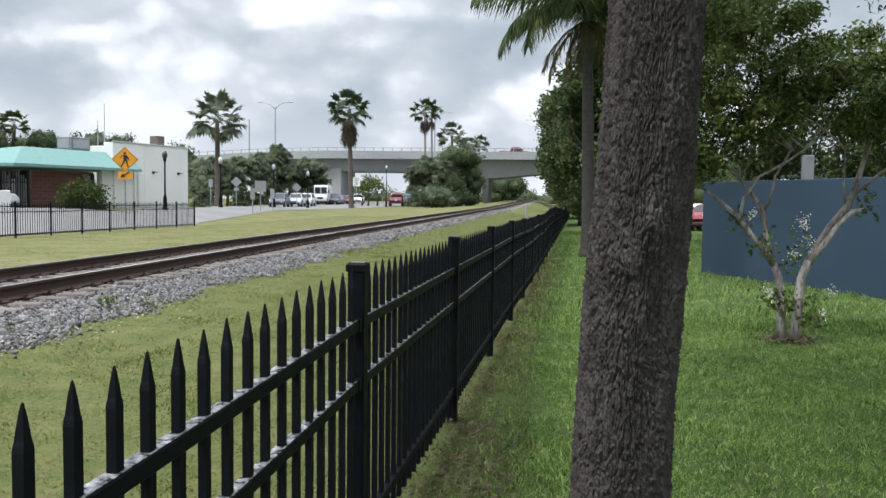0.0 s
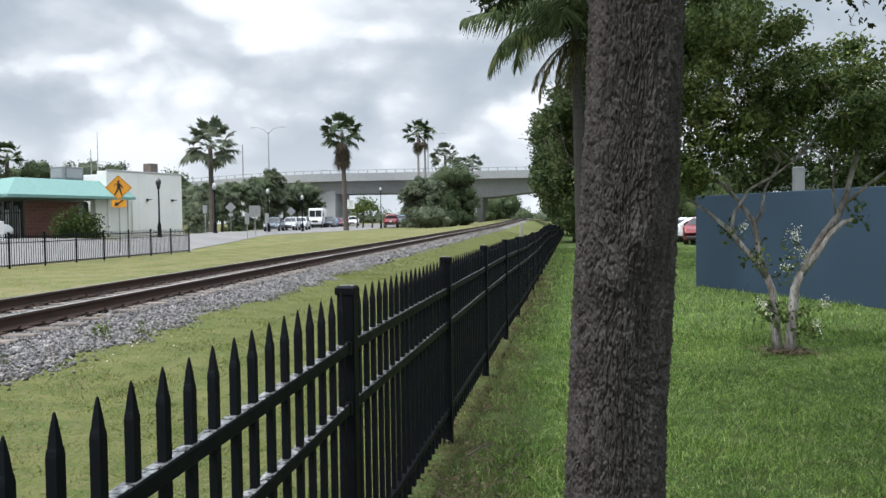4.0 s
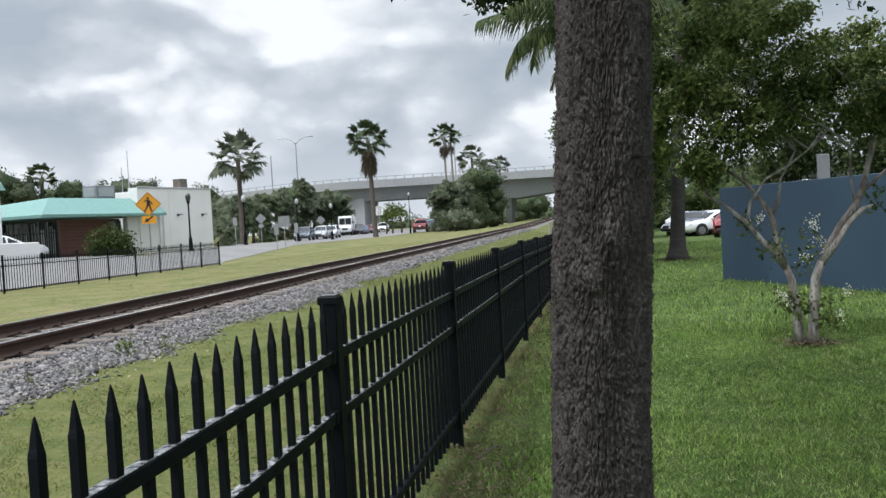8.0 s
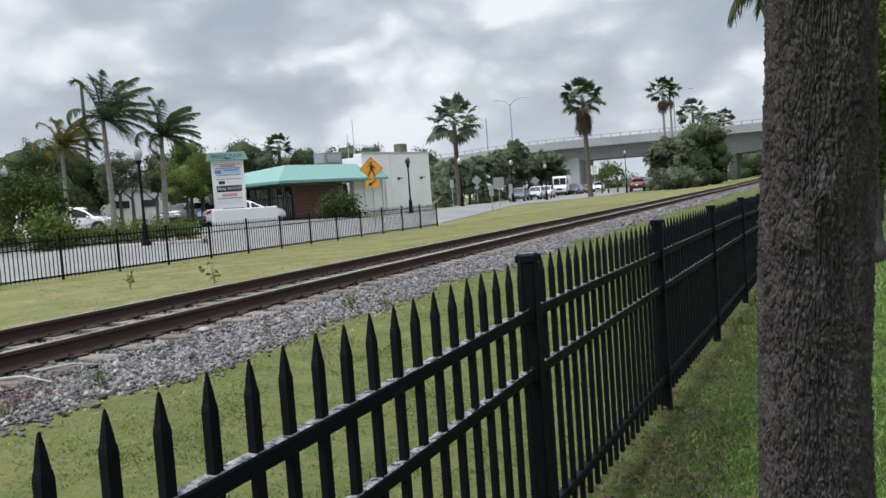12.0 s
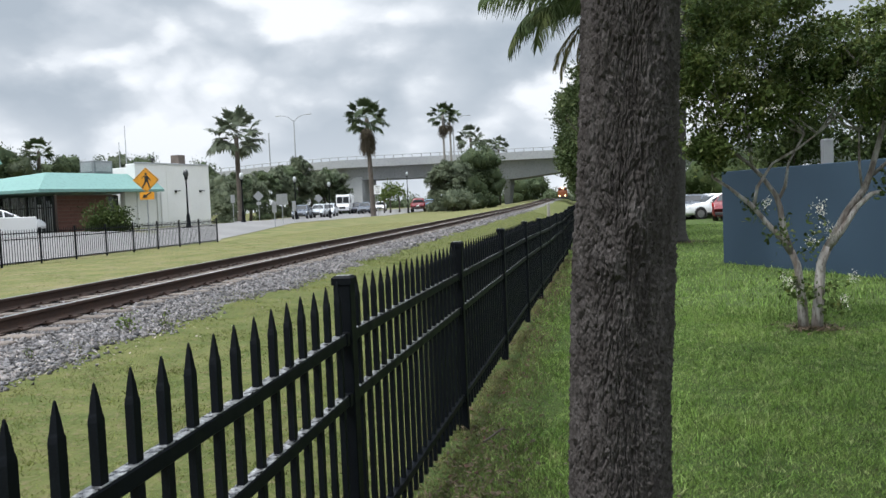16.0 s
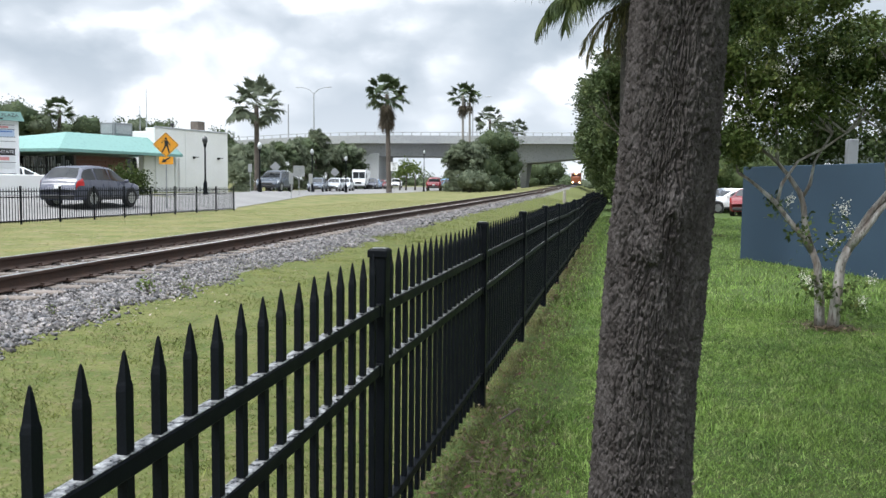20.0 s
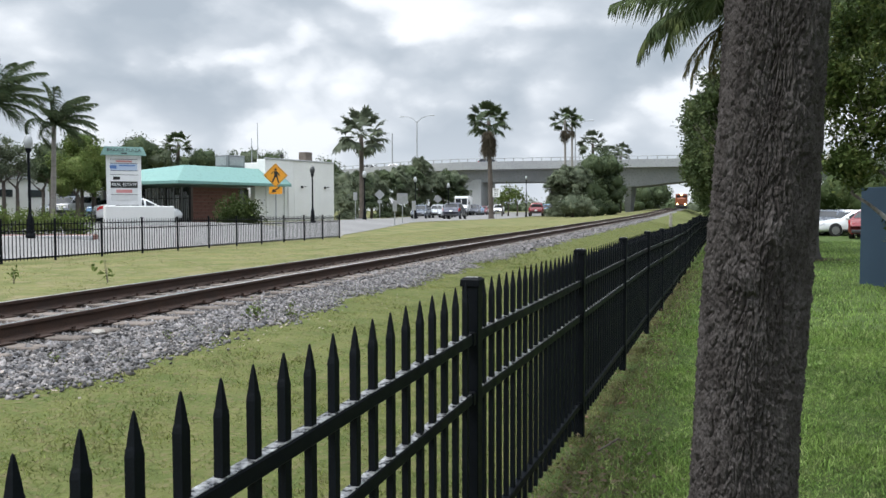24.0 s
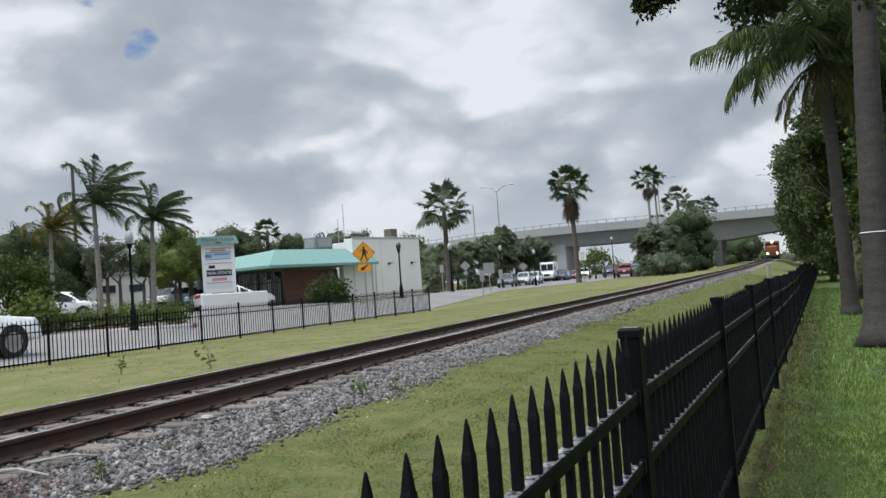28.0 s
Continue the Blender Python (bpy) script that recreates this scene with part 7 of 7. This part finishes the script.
# side outline (x, height) from tail to nose, glass from belt to roof, wheels
SHAPES = {
    "suv": dict(w=0.93, top=[(-2.3, 0.72), (-2.27, 1.0), (-2.12, 1.16), (-1.72, 1.58), (-1.3, 1.66), (-0.4, 1.69), (0.3, 1.63), (0.62, 1.5), (1.22, 1.07), (1.6, 1.0), (2.05, 0.9), (2.25, 0.74), (2.32, 0.55)], belt=[(-2.3, 1.06), (-1.0, 1.05), (1.3, 0.98), (2.3, 0.9)], low=0.3, glass=[(-1.95, -1.12), (-1.02, -0.12), (-0.02, 0.98)], screen=(0.5, 1.2), rear=(-2.1, -1.72), wx=(-1.36, 1.42), wr=0.36),
    "sedan": dict(w=0.9, top=[(-2.35, 0.65), (-2.3, 0.9), (-2.1, 1.0), (-1.65, 1.04), (-1.05, 1.38), (-0.5, 1.45), (0.1, 1.42), (0.4, 1.33), (1.1, 0.95), (1.6, 0.88), (2.1, 0.76), (2.3, 0.62), (2.36, 0.5)], belt=[(-2.3, 0.95), (1.2, 0.9), (2.3, 0.8)], low=0.26, glass=[(-1.35, -0.62), (-0.52, 0.2), (0.3, 0.85)], screen=(0.32, 1.05), rear=(-1.62, -1.08), wx=(-1.4, 1.42), wr=0.32),
    "pickup": dict(w=0.99, top=[(-2.9, 0.8), (-2.86, 1.1), (-2.7, 1.14), (-0.98, 1.14), (-0.9, 1.62), (-0.7, 1.84), (0.2, 1.9), (0.75, 1.84), (1.0, 1.68), (1.55, 1.17), (2.0, 1.12), (2.6, 1.06), (2.84, 0.92), (2.92, 0.65)], belt=[(-2.9, 1.16), (1.6, 1.13), (2.9, 1.0)], low=0.42, glass=[(-0.78, -0.05), (0.05, 1.15)], screen=(0.9, 1.5), rear=(-0.96, -0.86), wx=(-1.75, 1.88), wr=0.4),
}


def outline(pairs, x):
    return float(np.interp(x, [p[0] for p in pairs], [p[1] for p in pairs]))


def car_point(s, x, v):
    """A point of the body's skin at x: v runs from 0 at the sill to 1 at the roof's middle line."""
    w, top, belt, low = s["w"], outline(s["top"], x), outline(s["belt"], x), s["low"]
    ends = s["top"][0][0], s["top"][-1][0]
    e = min(1.0, 0.84 + 0.5 * min(x - ends[0], ends[1] - x))
    belt = min(belt, top - 0.04)
    tall = max(top - belt, 0.0)
    lean = 0.26 * min(tall / 0.55, 1.0)
    rows = [(0.95, low), (1.0, low + 0.14), (1.005, (low + belt) / 2), (0.985, belt), (0.97 - lean * 0.86, top - min(0.11, tall * 0.35)), (0.86 - lean * 0.9, top - 0.015), (0.0, top + 0.01)]
    k = v * (len(rows) - 1)
    i = min(int(k), len(rows) - 2)
    f = k - i
    return Vector((x, w * e * (rows[i][0] * (1 - f) + rows[i + 1][0] * f), rows[i][1] * (1 - f) + rows[i + 1][1] * f))


def skin(s, x0, x1, v0, v1, side, mat, name, ob, nx=6, nv=4, out=0.012):
    """A panel that lies just proud of the body: a window, a lamp."""
    m = Mesh()
    for i in range(nx + 1):
        for k in range(nv + 1):
            p = car_point(s, x0 + (x1 - x0) * i / nx, v0 + (v1 - v0) * k / nv)
            m.v.append((p.x, side * (p.y + out), p.z + out * 0.4))
    for i in range(nx):
        for k in range(nv):
            a = i * (nv + 1) + k
            m.f.append((a, a + 1, a + nv + 2, a + nv + 1))
            m.mi.append(0)
    return m.make(name, mat, ob, smooth=True)


def wheels(ob, s):
    w = s["w"]
    for sy in (-1, 1):
        for x in s["wx"]:
            r = s["wr"]
            turn = Matrix.Translation((x, sy * (w - 0.1), r)) @ Matrix.Rotation(math.pi / 2, 4, "X")
            arch = Mesh().lathe([(r * 1.17, -0.108), (r * 1.17, 0.108)], 20).make("wheel_arch", TRIM, ob)
            arch.matrix_basis = Matrix.Translation((0, 0, 0.03)) @ turn
            wheel = Mesh().lathe([(r * 0.72, -0.12), (r * 0.96, -0.12), (r, -0.06), (r, 0.06), (r * 0.96, 0.12), (r * 0.72, 0.12)], 20).make("wheel", RUBBER, ob)
            wheel.matrix_basis = turn
            rim = Mesh().lathe([(r * 0.7, -0.123), (r * 0.64, -0.1), (r * 0.64, 0.1), (r * 0.7, 0.123)], 16)
            for k in range(5):
                rim.box((0, r * 0.34, 0), (r * 0.2, r * 0.62, 0.235), 0.01, Matrix.Rotation(k * 1.2566, 4, "Z"))
            rim.make("rim", ALLOY, wheel)


def vehicle(name, shape, colour, label, category, m, group=""):
    if shape == "truck":
        return step_van(name, colour, label, category, m, group)
    s = SHAPES[shape]
    ob = empty(name, m, label=label, category=category, group=group)
    w = s["w"]
    xs = sorted({*[p[0] for p in s["top"]], *np.linspace(s["top"][0][0], s["top"][-1][0], 25).round(3).tolist()})
    vs = [0, 1 / 6, 2 / 6, 3 / 6, 3.5 / 6, 4 / 6, 4.5 / 6, 5 / 6, 1]
    body = Mesh()
    ring = [(1, v) for v in vs] + [(-1, v) for v in vs[-2::-1]]
    n = len(ring)
    for x in xs:
        for sd, v in ring:
            p = car_point(s, x, v)
            body.v.append((p.x, sd * p.y, p.z))
    for i in range(len(xs) - 1):
        for k in range(n):
            a, b = i * n + k, i * n + (k + 1) % n
            body.f.append((a, b, b + n, a + n))
    body.f += [tuple(range(n)), tuple((len(xs) - 1) * n + k for k in range(n - 1, -1, -1))]
    body.mi = [0] * len(body.f)
    body.make("body", colour, ob, smooth=True)
    for sy in (-1, 1):
        for x0, x1 in s["glass"]:
            skin(s, x0, x1, 3.12 / 6, 4.0 / 6, sy, CARGLASS, "side_window", ob)
        nose, tail = s["top"][-2][0], s["top"][1][0]
        skin(s, nose - 0.3, nose + 0.02, 2.55 / 6, 3.6 / 6, sy, HEADL, "headlight", ob, 4, 3)
        skin(s, tail - 0.01, tail + 0.32, 2.5 / 6, 3.5 / 6, sy, TAIL, "tail_light", ob, 4, 3)
        bx = s["glass"][-1][1] - 0.05
        bz = outline(s["belt"], bx)
        Mesh().box((bx, sy * (w + 0.09), bz + 0.08), (0.13, 0.2, 0.14), 0.04).make("mirror", colour, ob)
        Mesh().box(((s["wx"][0] + s["wx"][1]) / 2, sy * (w - 0.01), s["low"] + 0.06), (s["wx"][1] - s["wx"][0] - 0.8, 0.05, 0.12), 0.02).make("sill", TRIM, ob)
    for nm, (x0, x1) in (("windscreen", s["screen"]), ("rear_window", s["rear"])):
        g = Mesh()
        for i in range(6):
            x = x0 + (x1 - x0) * i / 5
            p = car_point(s, x, 5 / 6)
            g.v += [(x, p.y * f, outline(s["top"], x) + 0.014 - 0.02 * abs(f)) for f in (-0.96, -0.5, 0, 0.5, 0.96)]
        for i in range(5):
            for k in range(4):
                a = i * 5 + k
                g.f.append((a, a + 5, a + 6, a + 1))
                g.mi.append(0)
        g.make(nm, CARGLASS, ob, smooth=True)
    nx_, tx_ = s["top"][-1][0], s["top"][0][0]
    Mesh().box((nx_ - 0.04, 0, s["low"] + 0.12), (0.16, w * 1.6, 0.2), 0.05).make("front_bumper", TRIM, ob)
    Mesh().box((tx_ + 0.04, 0, s["low"] + 0.12), (0.16, w * 1.6, 0.2), 0.05).make("rear_bumper", TRIM, ob)
    Mesh().box((nx_ - 0.06, 0, s["top"][-1][1] + 0.06), (0.12, w * 1.0, 0.14), 0.03).make("grille", TRIM, ob)
    Mesh().box((tx_ + 0.01, 0, 0.82), (0.04, 0.32, 0.16), 0.01).make("plate", SIGNWHITE, ob)
    wheels(ob, s)
    return ob


def step_van(name, colour, label, category, m, group):
    """A tall boxy delivery van with a flat two-piece windscreen."""
    ob = empty(name, m, label=label, category=category, group=group)
    Mesh().box((-0.55, 0, 1.75), (5.2, 2.1, 2.3), 0.1).make("body", colour, ob)
    Mesh().prism([(2.0, 0.5), (3.05, 0.5), (3.05, 1.15), (2.85, 1.32), (2.35, 1.4), (2.1, 2.7), (2.0, 2.86)], 1.96, Matrix.Translation((0, -0.98, 0))).make("cab", colour, ob)
    Mesh().box((-0.4, 0, 0.55), (5.0, 1.9, 0.2), 0.03).make("chassis", TRIM, ob)
    tilt = Matrix.Translation((2.25, 0, 2.05)) @ Matrix.Rotation(radians(-10.5), 4, "Y")
    for y in (-0.46, 0.46):
        Mesh().box((0, y, 0.05), (0.03, 0.84, 0.95), 0.01, tilt).make("windscreen", CARGLASS, ob)
        Mesh().box((3.06, y * 1.65, 0.98), (0.05, 0.26, 0.2), 0.02).make("headlight", HEADL, ob)
        Mesh().box((2.35, y * 2.55, 1.9), (0.08, 0.2, 0.36), 0.02).make("mirror", TRIM, ob)
        Mesh().box((1.55, y * 2.29, 2.05), (0.7, 0.03, 0.75), 0.01).make("side_window", CARGLASS, ob)
    Mesh().box((3.06, 0, 0.95), (0.05, 0.9, 0.32), 0.02).make("grille", TRIM, ob)
    Mesh().box((3.08, 0, 0.58), (0.14, 2.0, 0.2), 0.04).make("front_bumper", GALV, ob)
    wheels(ob, dict(w=1.02, wx=(-1.9, 2.25), wr=0.42))
    return ob


def stand(p, deg):
    """Where a parked vehicle stands: deg is the way it points, from +x."""
    return Matrix.Translation((p[0], p[1], float(road_z(p[0], p[1])))) @ Matrix.Rotation(radians(deg), 4, "Z")


BLUEGREY = paint("slate", (0.065, 0.08, 0.105))
SILVER = paint("silver", (0.42, 0.44, 0.46))
WHITE = paint("white", (0.74, 0.75, 0.76))
REDP = paint("red", (0.17, 0.016, 0.02))
DARK = paint("dark", (0.06, 0.064, 0.09))
BLUEP = paint("blue", (0.12, 0.22, 0.36))
row = [
    ("suv", BLUEGREY, (-35.19, 95.79, 0.50), "slate grey car parked at the head of a kerbside row"), ("suv", SILVER, (-34.54, 104.01, 0.61), "silver car parked in a kerbside row"), ("truck", WHITE, (-37.96, 121.74, 0.75), "white delivery van parked in a kerbside row"),
    ("sedan", BLUEP, (-37.48, 127.90, 0.83), "pale blue car parked in a kerbside row"), ("sedan", SILVER, (-37.81, 133.94, 0.91), "silver car parked in a kerbside row"), ("suv", WHITE, (-37.60, 141.09, 1.00), "white car parked in a kerbside row"),
    ("sedan", REDP, (-37.80, 131.91, 0.82), "red car parked in the shade of the bridge"), ("suv", SILVER, (-34.51, 99.96, 0.56), "pale silver wagon parked in a kerbside row"), ("suv", DARK, (-36.94, 123.93, 0.76), "dark car parked beside the delivery van"),
]
for shape, col, p, lab in row:
    vehicle("parked_car" if shape != "truck" else "delivery_van", shape, col, lab, "car" if shape != "truck" else "van", stand(p, -80), group="cars parked along the street")
vehicle("pickup_truck", "pickup", REDP, "dark red pickup parked on the grass side of the street", "pickup", stand((-24.77, 113.72, 0.92), 100))
vehicle("parked_car", "suv", BLUEP, "pale blue van parked behind the red pickup", "car", stand((-24.83, 121.84, 1.07), 100))
vehicle("parked_car", "suv", DARK, "dark car parked behind the red pickup", "car", stand((-25.68, 131.85, 1.14), 100))
lot = [("suv", BLUEGREY, (-42.4, 46.9, 1.58), 100), ("suv", SILVER, (-40.2, 46.2, 1.54), 100), ("sedan", BLUEP, (-38.2, 45.6, 1.58), 100), ("sedan", WHITE, (-32.1, 40.1, 1.71), 50), ("suv", WHITE, (-39.13, 34.03, 1.90), 30), ("sedan", SILVER, (-44.6, 48.2, 1.77), 100)]
for shape, col, p, dg in lot:
    vehicle("parked_car", shape, col, "car parked in the plaza lot behind the fence", "car", stand(p, dg), group="cars in the plaza lot")
# cars seen past the blue wall
for k, (p, col, dg) in enumerate((((7.35, 47.72, 0.09), REDP, 75), ((6.9, 51.6, 0.18), WHITE, 200), ((6.30, 54.6, 0.04), SILVER, 200), ((5.70, 57.10, 0.13), WHITE, 70), ((6.05, 60.78, 0.15), WHITE, 70), ((6.27, 56.54, 0.20), SILVER, 70), ((7.93, 60.97, 0.08), WHITE, 70), ((5.94, 53.24, 0.37), BLUEGREY, 70))):
    m = Matrix.Translation((p[0], p[1], 0.0)) @ Matrix.Rotation(radians(dg), 4, "Z")
    vehicle("parked_car", "sedan", col, "car parked on the lot beyond the lawn", "car", m, group="cars beyond the lawn")

dark_suv = vehicle("moving_suv", "suv", DARK, "dark blue sport utility car driving away along the street", "car", Matrix())
silver_suv = vehicle("moving_suv", "suv", BLUEGREY, "slate grey sport utility car driving along the street", "car", Matrix())
white_pickup = vehicle("moving_pickup", "pickup", WHITE, "white pickup truck driving along the street", "pickup", Matrix())
bridge_cars = [vehicle("bridge_car", sh, col, lab, "car", Matrix()) for sh, col, lab in (("pickup", REDP, "red pickup crossing the road bridge"), ("suv", SILVER, "silver car crossing the road bridge"), ("sedan", WHITE, "white car crossing the road bridge"), ("suv", DARK, "dark car crossing the road bridge"))]

# trees beyond the lot behind the lawn
backdrop_trees([((9.66, 74.87, 5.11), 2.4), ((11.31, 77.18, 5.48), 2.6), ((12.80, 77.41, 5.24), 2.6), ((7.02, 80.87, 3.24), 2.4), ((8.98, 81.47, 3.31), 2.6), ((10.91, 82.01, 2.87), 2.6), ((13.12, 82.68, 2.92), 2.6), ((15.29, 83.30, 2.46), 2.6), ((8.12, 84.56, 3.10), 2.4)], [ROWLEAF, TREELEAF], 900, "leafy green trees beyond the parked cars")


# ---- locomotive ----
ORANGE = material("loco_orange", (0.20, 0.055, 0.018), (0.25, 0.07, 0.022), (0.15, 0.045, 0.016), scale=1.2, fine=12, rough=0.5, bump=0.05)
LOCOBLACK = material("loco_black", (0.02, 0.02, 0.02), (0.035, 0.034, 0.033), scale=2, fine=20, rough=0.7, bump=0.1)
BEAM = glow("headlamp_glow", (1.0, 0.72, 0.35), 9)
loco = empty("locomotive", label="orange diesel locomotive with lit headlamps coming along the track", category="locomotive")
# local +x is ahead; rail top is z 0
Mesh().box((-9, 0, 1.25), (21, 2.9, 0.5), 0.05).make("frame", LOCOBLACK, loco)
Mesh().box((-9, 0, 0.75), (6, 2.4, 0.8), 0.2).make("fuel_tank", LOCOBLACK, loco)
Mesh().box((-12, 0, 2.9), (13, 2.0, 2.8), 0.12).make("hood", ORANGE, loco)
Mesh().box((-4.1, 0, 3.05), (2.8, 3.1, 3.1), 0.12).make("cab", ORANGE, loco)
Mesh().box((-1.6, 0, 2.5), (2.4, 2.2, 2.0), 0.25).make("nose", ORANGE, loco)
Mesh().box((-0.6, 0, 0.75), (0.5, 3.0, 0.95), 0.08).make("pilot", LOCOBLACK, loco)
for y in (-0.8, 0.8):
    Mesh().box((-2.69, y, 3.9), (0.05, 1.1, 0.6), 0.02).make("windscreen", CARGLASS, loco)
for y in (-1.0, 1.0):
    Mesh().cyl((-0.4, y, 1.75), (-0.28, y, 1.75), 0.2, n=12).make("ditch_light", BEAM, loco, "lit ditch light")
Mesh().cyl((-2.72, 0, 4.45), (-2.6, 0, 4.45), 0.26, n=12).make("headlamp", BEAM, loco, "lit headlamp")
Mesh().box((-0.42, 0, 2.6), (0.03, 1.5, 0.5), 0.01).make("nose_stripe", LOCOBLACK, loco)
for x in (-2.5, -4.1, -5.7, -13, -14.6, -16.2):
    for y in (-0.75, 0.75):
        wh_ = Mesh().cyl((x, y - 0.06, 0.5), (x, y + 0.06, 0.5), 0.5, n=18).make("wheel", RUST, loco)
for x in (-4.1, -14.6):
    for y in (-1.05, 1.05):
        Mesh().box((x, y, 0.65), (4.6, 0.2, 0.5), 0.05).make("truck_frame", LOCOBLACK, loco)
for y in (-1.4, 1.4):
    Mesh().tube([(-0.5, y, 1.5), (-0.5, y, 2.5), (-2.6, y, 2.5)], [0.03] * 3, 5).make("handrail", ORANGE, loco)


# ---- what moves ----
def drive(ob, spots, fast, z_of):
    """spots: (seconds, x, y); the thing points along its way."""
    rows = []
    for i, (t, x, y) in enumerate(spots):
        a, b = spots[max(i - 1, 0)], spots[min(i + 1, len(spots) - 1)]
        rows.append((t, Matrix.Translation((x, y, z_of(x, y))) @ Matrix.Rotation(math.atan2(b[2] - a[2], b[1] - a[1]), 4, "Z")))
    walk(ob, rows)


def along(ys, xs, y):
    return float(np.interp(y, ys, xs))


def motions():
    rz = lambda x, y: float(road_z(x, y))
    lane_away = ([-300, 25, 32, 38, 67, 100, 150, 400], [-21.3, -21.3, -21.4, -21.6, -24.6, -29.0, -33.0, -40.0])
    spots = [(t, along(*lane_away, 31.4 + 12.9 * (t - 20)), 31.4 + 12.9 * (t - 20)) for t in np.arange(0, 28.01, 0.5)]
    drive(dark_suv, spots, True, rz)
    lane_back = ([-300, 20, 29, 45, 63, 76, 100, 150, 420], [-24.2, -24.2, -24.5, -25.0, -26.7, -28.2, -32.0, -36.0, -40.0])
    spots = [(t, along(*lane_back, 63 - 13.6 * (t - 20)), 63 - 13.6 * (t - 20)) for t in np.arange(0, 28.01, 0.5)]
    drive(silver_suv, spots, True, rz)
    spots = [(t, -21.4, 14.3 + 12.0 * (t - 28)) for t in np.arange(0, 28.01, 1.0)]
    drive(white_pickup, spots, True, rz)
    on_deck = lambda x, y: deck_z(x) - 0.85
    for ob, x0, t0, v, lane in zip(bridge_cars, (-11.0, -36.5, -31.5, 8.0), (0.0, 26.8, 26.8, 28.0), (12.0, 9.5, 9.5, 12.0), (-2.5, -2.5, -2.5, -2.5)):
        spots = []
        for t in np.arange(0, 28.01, 1.0):
            x = max(min(x0 + v * (t - t0), 118 - 0.1 * (28 - t)), -138 + 0.1 * t)
            spots.append((t, x, deck_y(x) + lane))
        drive(ob, spots, True, on_deck)
    spots = []
    for t in np.arange(0, 28.01, 1.0):
        y = 205 - 6.9 * (t - 28)
        spots.append((t, float(track_x(y)), y))
    drive(loco, spots, False, lambda x, y: RAIL_TOP + float(rise(y)))


motions()
